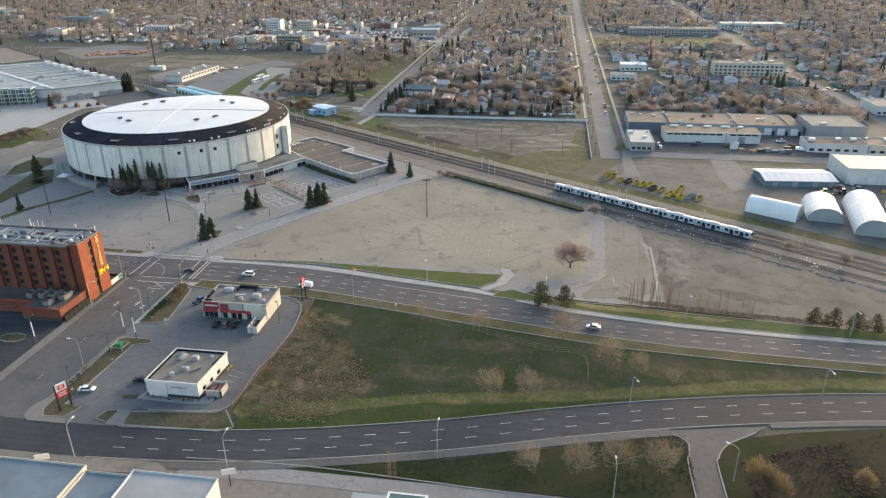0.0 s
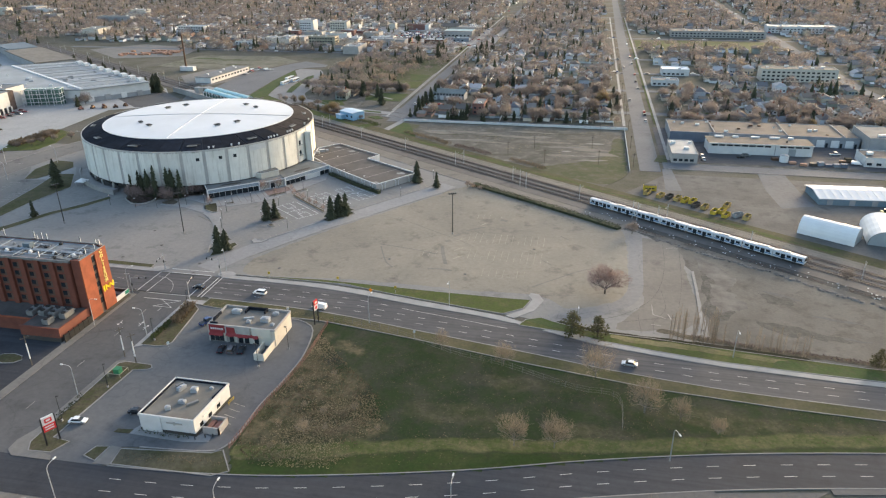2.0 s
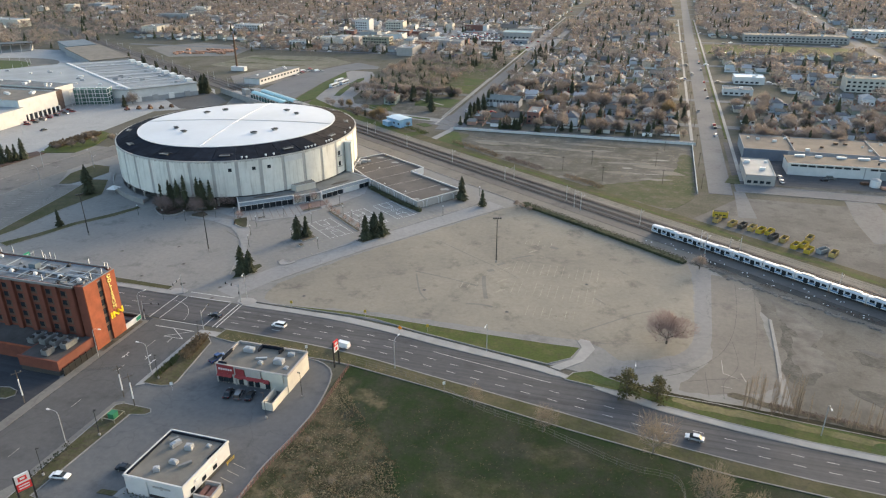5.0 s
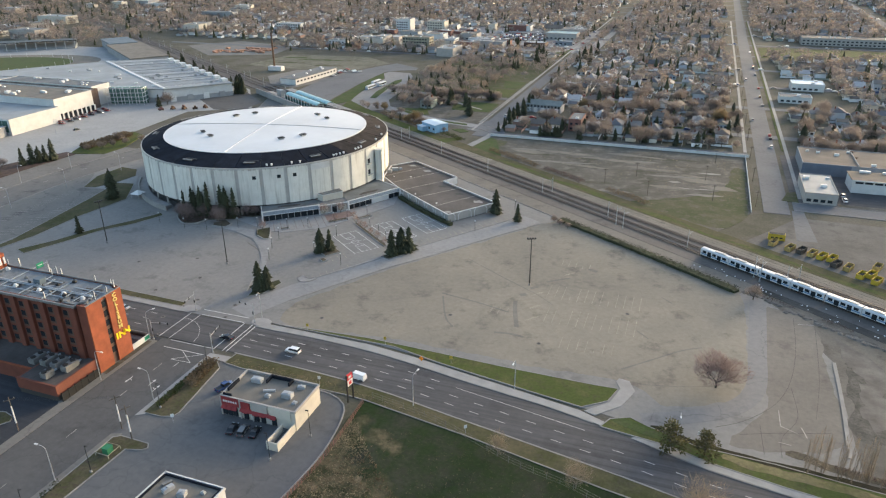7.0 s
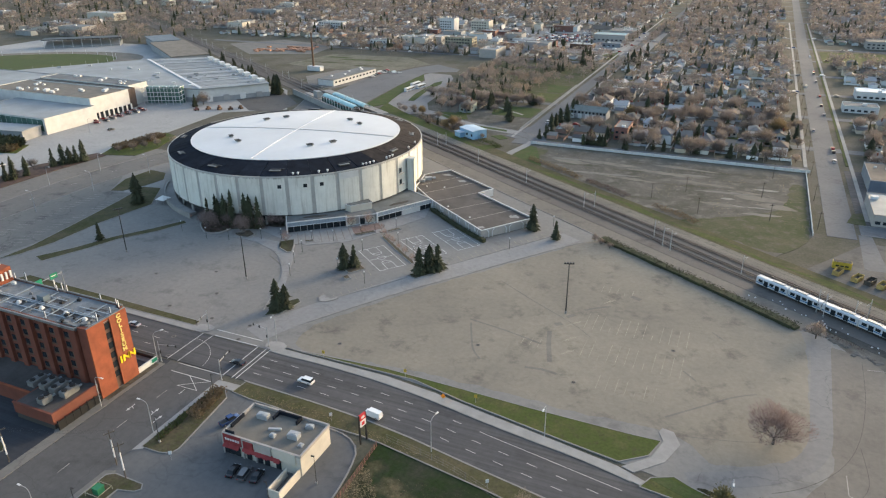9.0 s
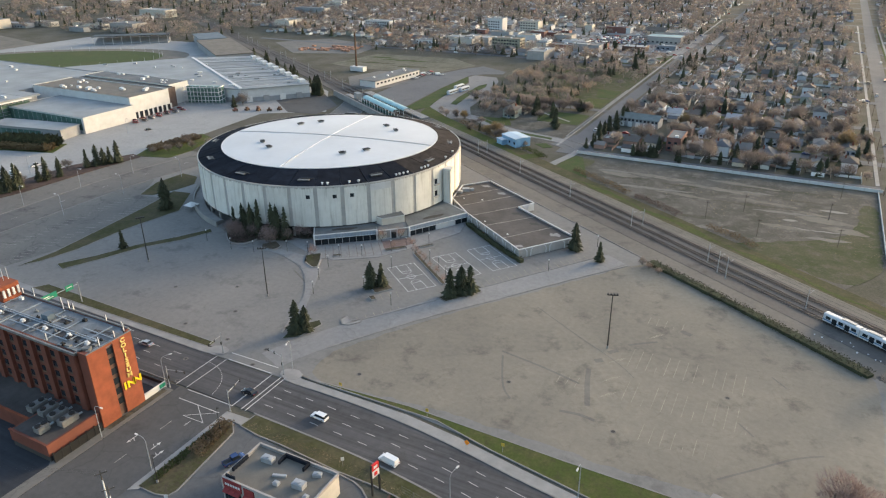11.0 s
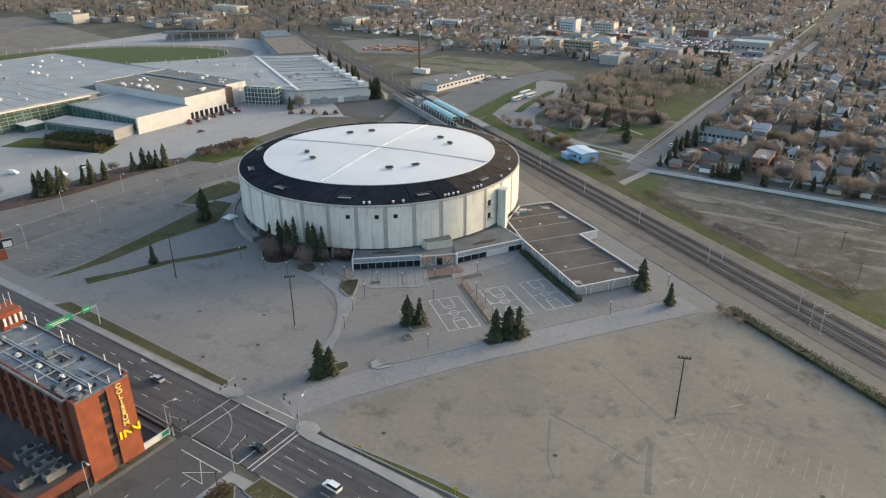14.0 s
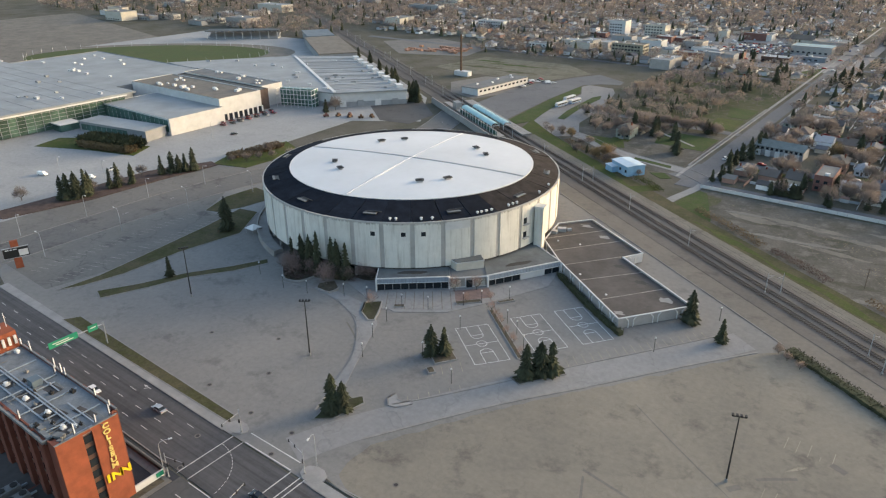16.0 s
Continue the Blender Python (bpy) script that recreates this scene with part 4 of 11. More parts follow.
slab("verge_lot_north", [(-241, 33.6), (-235, 35.5), (-230.5, 46), (-229, 57), (-236, 66), (-247, 67), (-248, 50)], -0.1, 0.1, "dry", "thin grass between the lot and the road", "grass verge")
slab("pavement_lot_north", [(-234.6, 35), (-226.4, 34), (-220, 28), (-215, 30), (-219, 46), (-228, 58), (-230, 46)], -0.1, 0.05, "drive", "pale concrete apron beside the ramp", "pavement")
for k, (x, y, a, b) in enumerate(((-228, 4, 5, 7), (-236, -14, 4, 8), (-234, 18, 4, 6), (-241, 6, 4, 7), (-226, -18, 3, 6), (-246, -20, 4, 6))):
    slab("lot_slab", [(x - a, y - b), (x + a, y - b + 2), (x + a - 1, y + b), (x - a - 1, y + b - 2)], -0.1, 0.006 + 0.001 * k, "dusty", "paler relaid panel of the western lot", "patch")

slab("road_throat", [(-106, -57.4), (-77, -57.6), (-75.5, -51), (-84, -47), (-100, -47), (-108, -52)], -0.1, 0.008, "lot", "worn asphalt mouth of the lot's drive", "road")
slab("verge_hotel", [(-105.2, -96), (-103.5, -96), (-103.5, -77), (-105.2, -77)], -0.1, 0.17, "ditch", "bare soil strip below the hotel wall", "soil")

# verges, pavements and islands, a kerb's height above the road
VERGE = [
    ("verge_west", [(-196, -54.2), (-193, -49.5), (-110, -52.0), (-110, -54.8)], "dry", "narrow grass verge between pavement and parking lot"),
    ("verge_triangle", [(-74, -54.6), (-30, -54.6), (-13, -58.6), (15, -63.6), (30, -66.0), (36.4, -61), (38.4, -54.4), (30, -54.6), (4, -54.2), (-16, -53.4), (-40, -52.6)], "lawn", "bright green grass triangle with a pale kerb"),
    ("verge_east", [(36, -72.6), (38, -68.6), (43, -66.2), (47, -68.2), (60, -72.6), (78, -73.2), (98, -75.5), (140, -79.0), (200, -81), (320, -86), (320, -91.4), (155, -86.1), (116, -84.5), (98, -83.3), (80, -80.9), (63, -77.8), (54, -74.8)], "lawn", "strip of bright spring grass with dry straw"),
    ("verge_south", [(-74, -74.1), (-60, -74.5), (-46, -75.1), (-33, -76.1), (-20, -77.9), (-3, -81.2), (10, -83.5), (23, -85.9), (43, -89.5), (62, -93.5), (80, -96.1), (98, -98.2), (116, -99.2), (133, -99.9), (155, -100.7), (260, -103.8), (260, -108.5), (160, -105.5), (112, -104), (79, -101.5), (40, -95), (4, -87.6), (-26, -82.6), (-32, -82.0), (-42, -82.0), (-60, -80.6), (-68, -80.4), (-74.5, -79.5)], "dry", "yellowed grass verge along the road"),
    ("verge_restaurant", [(-80.6, -80), (-77, -79.6), (-74.2, -82.4), (-71.4, -104), (-72, -106), (-75, -107), (-80.6, -107)], "bed", "planted bed with shrubs behind a kerb"),
    ("verge_transformer", [(-80.8, -118), (-79, -116.8), (-70.4, -117), (-69.4, -118.4), (-70.4, -119.6), (-74.4, -120.6), (-76.2, -152.4), (-71, -153), (-73, -157.6), (-79, -158), (-80.8, -155)], "bed", "long planted bed of thin grass and bark mulch"),
    ("verge_corner", [(-64, -157), (-63, -153.4), (-59.6, -152.8), (-60.0, -158.2)], "bed", "small planted corner island"),
    ("verge_strip", [(-55.4, -158.6), (-56.2, -153.0), (-33, -150.2), (-30.6, -148.6), (-25.5, -155.4), (-29, -157.6)], "greyfield", "dark grass strip along the kerb"),
    ("verge_far_west", [(-218, -45), (-217, -30), (-220, -10), (-225, 22), (-230, 44), (-220, 46), (-207, 26), (-211, 0), (-211, -24), (-214, -38)], "dry", "sloping grass strip below a ramp"),
    ("verge_lot_curve", [(-206, -37), (-199, -25), (-193, -10), (-184, 4), (-178, 16), (-175, 14), (-180, 2), (-189, -11), (-194, -25), (-200, -39)], "dry", "thin curved grass strip at the lot edge"),
]
for name, pts, m, label in VERGE:
    v = slab(name, pts, -0.1, 0.15, m, label, "grass verge")
    ring = pts + [pts[0]]
    part("kerb", Geo().sweep(ring, 0.16, -0.09, 0.19), "kerb", v, "pale concrete kerb")

PAVE = [
    ("pavement_north_west", [(-238, -55.9), (-190, -56.1), (-105, -57.5), (-105, -54.8), (-238, -52.8)]),
    ("pavement_north_east", [(-78, -58.2), (-60, -58.0), (-40, -58.9), (-22, -61.3), (-5, -64.5), (10, -66.9), (21, -68.6), (34, -71.5), (38, -72.6), (37.5, -70.6), (30, -67.6), (14, -64.6), (-4, -61.4), (-22, -58.0), (-38, -56.0), (-76, -55.4)]),
    ("pavement_hook", [(31, -67.4), (37, -61.4), (39, -54.2), (37.4, -51), (38, -49), (41, -49.6), (43, -54), (40.4, -61.8), (34, -68.4)]),
    ("pavement_east", [(44, -74.8), (52, -77.0), (62, -80.1), (80, -83.2), (98, -85.6), (116, -86.8), (133, -87.9), (155, -88.4), (260, -91.7), (420, -95.7), (420, -93.6), (260, -89.6), (155, -86.3), (133, -85.8), (116, -84.7), (98, -83.5), (80, -81.1), (63, -78.0), (54, -75.0), (46, -72.6)]),
    ("pavement_hotel", [(-107, -76), (-102.2, -76), (-102.2, -158), (-105.4, -158), (-105.4, -112), (-107, -110)]),
    ("pavement_hotel_north", [(-260, -73), (-106, -74.4), (-106, -77.5), (-260, -77.0)]),
    ("pavement_restaurant", [(-81.9, -76.5), (-74, -76.2), (-74.4, -79.2), (-79, -79), (-79.8, -82), (-79.8, -107.6), (-81.9, -109)]),
    ("pavement_restaurant_south", [(-82.2, -117), (-79.6, -116), (-79.6, -157), (-72, -158.6), (-71, -160.2), (-82, -160.4), (-84.4, -158.6), (-84.8, -155), (-83, -150)]),
    ("pavement_corner_south", [(-59.9, -159.2), (-59.3, -152.4), (-56.4, -152.5), (-55.6, -159.0)]),
    ("pavement_arena", [(-150, 24), (-127, 16), (-112, 14), (-98, 24), (-90, 38), (-80, 60), (-83, 74), (-100, 50), (-127, 26)]),
    ("pavement_curve", [(-119, 12), (-111.4, 5), (-104, -10), (-96.4, -25), (-95.4, -30), (-98, -30), (-100.4, -23), (-105, -12.6), (-112.2, -3), (-120, 4), (-133, 9), (-146, 10), (-146, 13), (-131, 13)]),
    ("pavement_south", [(-260, -172.2), (-60, -172.0), (-38, -171.0), (-33, -174.4), (-60, -177), (-260, -177.5)]),
    ("pavement_corner_north", [(-77.5 + 3.6 * math.cos(i * 0.628), -55.0 + 2.6 * math.sin(i * 0.628)) for i in range(10)]),
    ("pavement_corner_west", [(-105.5 + 3.4 * math.cos(i * 0.628), -54.6 + 2.2 * math.sin(i * 0.628)) for i in range(10)]),
]
for k, (name, pts) in enumerate(PAVE):
    pv = slab(name, pts, -0.1, 0.12 + 0.0025 * k, "dusty" if "south" in name or "hotel" in name else "drive" if "arena" in name or "curve" in name else "concrete", "pale concrete pavement with joints", "pavement")

# slip road and drive into the meadow
road("road_slip", smooth([(-32, -171.5), (0, -170.3), (43, -172), (75, -172.5), (90, -173.6)]), 3.0, "oldroad", "pale grey slip road", kerbs=(True, False))
ramp_l, ramp_r = smooth([(84, -141.5), (89, -142.2), (92.2, -145), (91.8, -150), (91, -156), (91, -200)], 1.5), smooth([(114, -135.5), (109, -139.5), (102, -144.6), (98.8, -150), (98, -156), (98, -200)], 1.5)
ramp = slab("road_ramp", ramp_l + ramp_r[::-1], -0.1, 0.012, "side", "grey ramp leading off the road", "road")
for q in (ramp_l, ramp_r):
    part("kerb", Geo().sweep(q[3:], 0.16, -0.09, 0.16), "kerb", ramp, "worn concrete kerb")
PAV_L = offset([p for p in LOWER if -106 < p[0] < 88], -7.6)
setting("pavement_lower", Geo().sweep(PAV_L, 1.4, -0.1, 0.115), "side", "dusty concrete pavement along the road", "pavement")
PAV_L = offset([p for p in LOWER if 112 < p[0] < 300], -7.2)
setting("pavement_lower_east", Geo().sweep(PAV_L, 1.0, -0.1, 0.115), "side", "dusty concrete pavement along the road", "pavement")
road("road_lot_drive", smooth([(-88, -52), (-80.5, -35), (-60, -2), (-44, 20), (-26, 46), (-14, 64)], 3), 5.0, "drive", "worn drive across the parking lot", kerbs=(False, False))
road("road_lot_loop", smooth([(77.5, 14), (76, -20), (74.5, -42), (68, -53.5), (57, -61), (46, -66)], 3), 2.7, "loop", "pale asphalt track around the lot", kerbs=(False, False))
road("road_arena_west", smooth([(-266.5, -230), (-266.5, -60), (-266.5, 0), (-266, 40), (-260, 78), (-246, 130), (-240, 190), (-262, 260)]), 10.2, "worn_road", "wide worn road behind the arena", (0.5,), 24.0)
slab("road_shoulder_west", [(-302, -60), (-276.8, -60), (-276.8, 0), (-276.2, 40), (-270, 78), (-262, 100), (-290, 100), (-300, 60)], -0.1, 0.003, "dusty", "tan gravel shoulder of the road", "road")

g = Geo()
for i in range(24):                            # stalls west of the arena ramp
    y = -42 + i * 3.0
    g.obox(-226 - 0.06 * i, y, 0.0, 5.0, 0.12, 0.02, 20).obox(-240 - 0.06 * i, y, 0.0, 5.0, 0.12, 0.02, 20)
setting("stall_lines_west", g, "faded", "faded white parking stall lines", "road marking")
g = Geo()                                      # large lot: rows of worn stalls
for y0, y1, ks in ((-7.2, 3.0, range(13)), (-24.2, -13.8, range(1, 14)), (-38.4, -31.4, range(4, 11)), (-24.0, -19.0, range(-6, -2)), (20.0, 25.0, range(0, 5))):
    for i in ks:
        x = 7.8 + 2.64 * i
        k = 0.35 if i % 5 == 3 else 1.0
        g.box(x - 0.07, y0, 0.0, x + 0.07, y0 + (y1 - y0) * k, 0.015)
for x0, y0 in ((4.5, -6.0), (5.5, -16.0), (6.5, -24.0), (12.0, 13.0)):
    for i in range(5):
        g.obox(x0 - 0.9 + i * 0.55, y0 + i * 0.5, 0.0, 4.2 - 0.5 * i, 0.12, 0.016, 60)
setting("stall_lines_lot", g, "yellowed", "worn parking stall lines on the lot", "road marking")
for k, (pts, hw) in enumerate((([(84, 6), (83, -18), (82, -40), (76, -54)], 0.06), ([(88, -2), (88, -30), (87, -58)], 0.05), ([(92, -10), (91.4, -40), (91, -62)], 0.05), ([(60, -57), (72, -56), (86, -57)], 0.05), ([(38, -44), (46, -36), (54, -28), (60, -24)], 0.3), ([(44, -50), (56, -47), (66, -43)], 0.12), ([(80, -24), (94, -25)], 0.05), ([(79, -38), (94, -40)], 0.05), ([(84, -10), (95, -11)], 0.05), ([(5.4, 4.6), (9, 7.6), (13, 10.4)], 0.45), ([(-1.8, -13.2), (0, -20.8), (3.0, -30.6)], 0.75), ([(-1.4, -8.6), (0.6, -7.0)], 1.0), ([(1.0, -2.4), (3.2, 0.2)], 0.8),
                               ([(-28, -16), (-14, -18.6), (-2, -21.8)], 0.35), ([(0, -3.4), (6, -7.5), (11, -12)], 0.14), ([(18.2, 20.4), (21.6, 19.0)], 0.9), ([(-27, -18), (-21, -32), (-16.7, -37)], 0.3),
                               ([(-28, 14.7), (-12, 4), (0, -3.4)], 0.16), ([(-3, -36), (2, -35.2), (6.5, -35.8)], 0.5), ([(40, -20), (44, -24)], 0.25), ([(46, 6), (50, 2)], 0.25), ([(-120, 0), (-108, -8), (-100, -20)], 0.25))):
    setting("asphalt_patch", Geo().sweep(smooth(pts, 2), hw, -0.05, 0.008 + 0.001 * k), "patch", "dark tar patch or filled trench in the asphalt", "patch")
g = Geo()                                      # angled stalls along the drive
for i in range(18):
    x, y = -50 + i * 1.62, 20 + i * 2.25
    g.obox(x - 2.2, y + 1.6, 0.0, 0.13, 5.2, 0.02, 45)
for i in range(6):
    g.obox(-77.5 + i * 1.7, -20.5 + i * 2.5, 0.0, 0.13, 4.8, 0.02, 45)
for i in range(4):
    g.obox(-81 + i * 1.8, -5.5 + i * 2.3, 0.0, 0.13, 4.8, 0.02, 45)
setting("stall_lines_drive", g, "yellowed", "faded yellow angled stall lines", "road marking")


def kerb_line(name, pts, label="low worn concrete kerb", half=0.2, h=0.16):
    return setting(name, Geo().sweep(smooth(pts, 3), half, -0.05, h), "kerb", label, "kerb")


kerb_line("kerb_lot_north", [(-80, -24), (-68, -7), (-51, 19), (-36, 41), (-21, 63)])
kerb_line("kerb_lot_south", [(-77, -39), (-58, -8), (-42, 14)], half=0.3)
kerb_line("kerb_lot_south_far", [(-40, 17), (-24, 40), (-9, 60)], half=0.3)
kerb_line("kerb_forecourt_drive", [(-44, -82.6), (-37, -83), (-31.4, -86), (-28.8, -92), (-27.2, -105), (-28, -118), (-29.6, -130), (-29.6, -142), (-31, -147.6), (-35, -149.8), (-52, -151.5)])
kerb_line("kerb_arena_curve", [(-159, 7), (-146, 9.4), (-133, 8.6), (-120, 3.4), (-112.4, -3.4), (-105, -13), (-100.6, -23), (-98, -30), (-95, -38)], "worn kerb round the forecourt", 0.22, 0.12)
kerb_line("kerb_east_strip", [(97, -20), (96.4, -42), (95, -65)], "broken white concrete kerb", 0.5, 0.2)

# ball courts on the lot
def court(name, corner, deg, w, l, halves=(True, True)):
    c, s = math.cos(radians(deg)), math.sin(radians(deg))
    g = Geo()

    def line(a, b, c2, d, t=0.07):
        p, q = (corner[0] + c * a - s * b, corner[1] + s * a + c * b), (corner[0] + c * c2 - s * d, corner[1] + s * c2 + c * d)
        m = ((p[0] + q[0]) / 2, (p[1] + q[1]) / 2)
        g.obox(*m, 0.0, math.dist(p, q) + 2 * t, 2 * t, 0.02, math.degrees(math.atan2(q[1] - p[1], q[0] - p[0])))

    def arc(cx, cy, r, a0, a1):
        n = 14
        q = [(cx + r * math.cos(radians(a0 + (a1 - a0) * i / n)), cy + r * math.sin(radians(a0 + (a1 - a0) * i / n))) for i in range(n + 1)]
        for a, b in zip(q, q[1:]):
            line(*a, *b)

    for q in ((0, 0, l, 0), (l, 0, l, w), (l, w, 0, w), (0, w, 0, 0), (l / 2, 0, l / 2, w)):
        line(*q)
    arc(l / 2, w / 2, 1.6, 0, 360)
    for side_, on in ((0, halves[0]), (1, halves[1])):
        if on:
            X = lambda a: a if side_ == 0 else l - a
            line(X(0), w / 2 - 2, X(5.4), w / 2 - 2), line(X(0), w / 2 + 2, X(5.4), w / 2 + 2), line(X(5.4), w / 2 - 2, X(5.4), w / 2 + 2)
            arc(X(5.4), w / 2, 2.0, -90 if side_ == 0 else 90, 90 if side_ == 0 else 270)
    return setting(name, g, "courtline", "white painted ball court lines on asphalt", "court marking")


court("court_lines_1", (-89.5, 17.5), -38, 10.8, 21.0)
court("court_lines_2", (-78.9, 33.3), -36.5, 10.4, 21.0)
court("court_lines_3", (-69.7, 45.8), -36.5, 10.4, 21.0)

rnd = random.Random(52)
heaps, litter = Geo(), Geo()
for k in range(90):
    x, y = on_rail(rnd.uniform(96, 230), rnd.uniform(-15, -7.5))
    litter.obox(x, y, 0.0, rnd.uniform(0.2, 0.7), rnd.uniform(0.2, 0.5), rnd.uniform(0.1, 0.3), rnd.uniform(0, 90))
tagged(part("litter", litter, "white_trim"), "pale stones and litter beside the tracks", "litter", "", "stuff")
for k in range(300):
    u = rnd.uniform(118, 300)
    x, y = on_rail(u, -19.4 + rnd.gauss(0, 0.5) + 0.8 * math.sin(u * 0.11))
    r, h = rnd.uniform(0.5, 1.4), rnd.uniform(0.1, 0.4)
    n, o = 8, rnd.random() * 6.28
    ring = [(x + r * rnd.uniform(0.7, 1.2) * math.cos(o + i * 6.283 / n), y + r * rnd.uniform(0.7, 1.2) * math.sin(o + i * 6.283 / n), -0.02) for i in range(n)]
    top = [(x + (a - x) * 0.5, y + (b - y) * 0.5, h * rnd.uniform(0.7, 1.1)) for a, b, c in ring]
    heaps.add(ring + top, [(i, (i + 1) % n, n + (i + 1) % n, n + i) for i in range(n)] + [tuple(range(n, 2 * n))])
drift("dirt_dark", [(99.5, -4), (106, -12), (111, -24), (108, -36), (112, -46), (104, -50), (101.5, -38), (103, -26), (100, -14)], 2.2, 93, 0.011, "heap", "dark rubbly soil beside the concrete strip", "dirt")
tagged(part("dirt_heaps", heaps, "heap"), "low heaps of dark dirt along the lot's edge", "dirt", "", "stuff")
# railway: ballast bed, three tracks of rails on sleepers
bed = setting("track_bed", Geo().sweep([on_rail(-1100, -1.6), on_rail(340, -1.6)], 9.8, -0.1, 0.12), "ballast", "dark brown stone ballast of the railway", "railway")
setting("track_service_road", Geo().sweep([on_rail(-210, 11.0), on_rail(340, 11.0)], 2.9, -0.1, 0.08), "dirt", "pale gravel service road beside the tracks", "road")
setting("track_grass", Geo().sweep([on_rail(-200, 18.0), on_rail(340, 18.0)], 4.2, -0.1, 0.06), "dry", "thin dry grass strip beside the railway", "grass")
drift("track_grass_green", [on_rail(u, 15.6 + 0.8 * math.sin(u * 0.21)) for u in range(-60, 200, 8)] + [on_rail(u, 18.2 + 1.2 * math.sin(u * 0.13)) for u in range(196, -64, -8)], 0.6, 68, 0.08, "lawn", "green grass edge along the gravel road")
setting("track_apron", Geo().sweep([on_rail(-170, -16.2), on_rail(122, -16.2)], 4.9, -0.1, 0.05), "railside", "brown gravel apron beside the railway", "railway")
kerb_line("kerb_apron", [on_rail(-120, -20.4), on_rail(-40, -20.6), on_rail(30, -20.6)], "low timber edge of the gravel apron", 0.16, 0.14)
for n in (-4.0, 0.3, 5.5):
    tr = tagged(part("track", Geo().sweep([on_rail(-1100, n - 0.72), on_rail(340, n - 0.72)], 0.07, 0.3, 0.47).sweep([on_rail(-1100, n + 0.72), on_rail(340, n + 0.72)], 0.07, 0.3, 0.47), "rail"),
                "pair of dull steel rails on ballast", "railway track", "", "structure")
    g = Geo()
    for k in range(-330, 300):
        x, y = on_rail(k * 1.0, n)
        g.obox(x, y, 0.1, 0.26, 2.6, 0.21, RAIL_DEG)
    tagged(part("sleepers", g, "sleeper", tr, "dark timber sleepers"), "", "", "", "stuff")

# ---------------------------------------------------------------- the arena
CX, CY, R = -161.0, 84.0, 62.5


def rim(deg):
    """Radius of the white roof's edge: a little shorter along the building's main axis."""
    return 51.2 * (1 - 0.085 * math.cos(radians(deg - 125)) ** 2)


def polar(r, deg, z):
    return (CX + r * math.cos(radians(deg)), CY + r * math.sin(radians(deg)), z)


arena = thing("arena", "round arena of cream precast panels under a white roof", "arena", at=(CX, CY, 0))


def arena_part(name, g, m, parent=arena, label=""):
    g.v = [(x - CX, y - CY, z) for x, y, z in g.v]
    return part(name, g, m, parent, label)


def sector(g, r0, r1, a0, a1, z0, z1, n=5, z0b=None, z1b=None):
    """A curved block between two radii and two angles; inner heights may differ."""
    z0b, z1b = (z0 if z0b is None else z0b), (z1 if z1b is None else z1b)
    pts = []
    for i in range(n + 1):
        a = a0 + (a1 - a0) * i / n
        ra, rb = (r0(a) if callable(r0) else r0), (r1(a) if callable(r1) else r1)
        pts += [polar(rb, a, z0), polar(rb, a, z1), polar(ra, a, z1b), polar(ra, a, z0b)]
    f = [(0, 1, 2, 3), (4 * n + 3, 4 * n + 2, 4 * n + 1, 4 * n)]
    for i in range(n):
        for j in range(4):
            a, b = 4 * i + j, 4 * i + (j + 1) % 4
            f.append((a, a + 4, b + 4, b))
    return g.add(pts, f)


for k in range(36):
    a = -0.7 + 10 * k
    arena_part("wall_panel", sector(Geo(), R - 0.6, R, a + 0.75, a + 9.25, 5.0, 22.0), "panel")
    arena_part("pilaster", sector(Geo(), R - 0.7, R - 0.22, a - 0.75, a + 0.75, 5.0, 22.1, 1), "pilaster")
    # panels from -22 to 75 degrees take the browner, lighter membrane
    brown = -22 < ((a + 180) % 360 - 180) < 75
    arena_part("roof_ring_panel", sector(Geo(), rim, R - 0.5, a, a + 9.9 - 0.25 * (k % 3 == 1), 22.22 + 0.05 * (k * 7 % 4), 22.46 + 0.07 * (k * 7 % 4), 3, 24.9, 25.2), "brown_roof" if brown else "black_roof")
arena_part("parapet", sector(Geo(), R - 0.55, R + 0.06, 0, 360, 21.98, 22.5, 144), "pilaster", label="grey precast rim")
arena_part("ring_flashing", sector(Geo(), lambda a: rim(a) - 0.3, lambda a: rim(a) + 0.3, 0, 360, 24.8, 25.42, 144), "white_trim")
g = Geo()                                      # shallow dome
NR, NA = 10, 96
for i in range(NR + 1):
    r = 51.2 * i / NR
    z = 25.4 + 1.5 * (1 - (r / 51.2) ** 2)
    g.v += [polar(r * rim(360 * j / NA) / 51.2, 360 * j / NA, z) for j in range(NA)]
g.f = [(i * NA + j, i * NA + (j + 1) % NA, (i + 1) * NA + (j + 1) % NA, (i + 1) * NA + j)[::-1] for i in range(NR) for j in range(NA)]
dome = arena_part("roof_dome", g, "white_roof", label="white membrane roof")
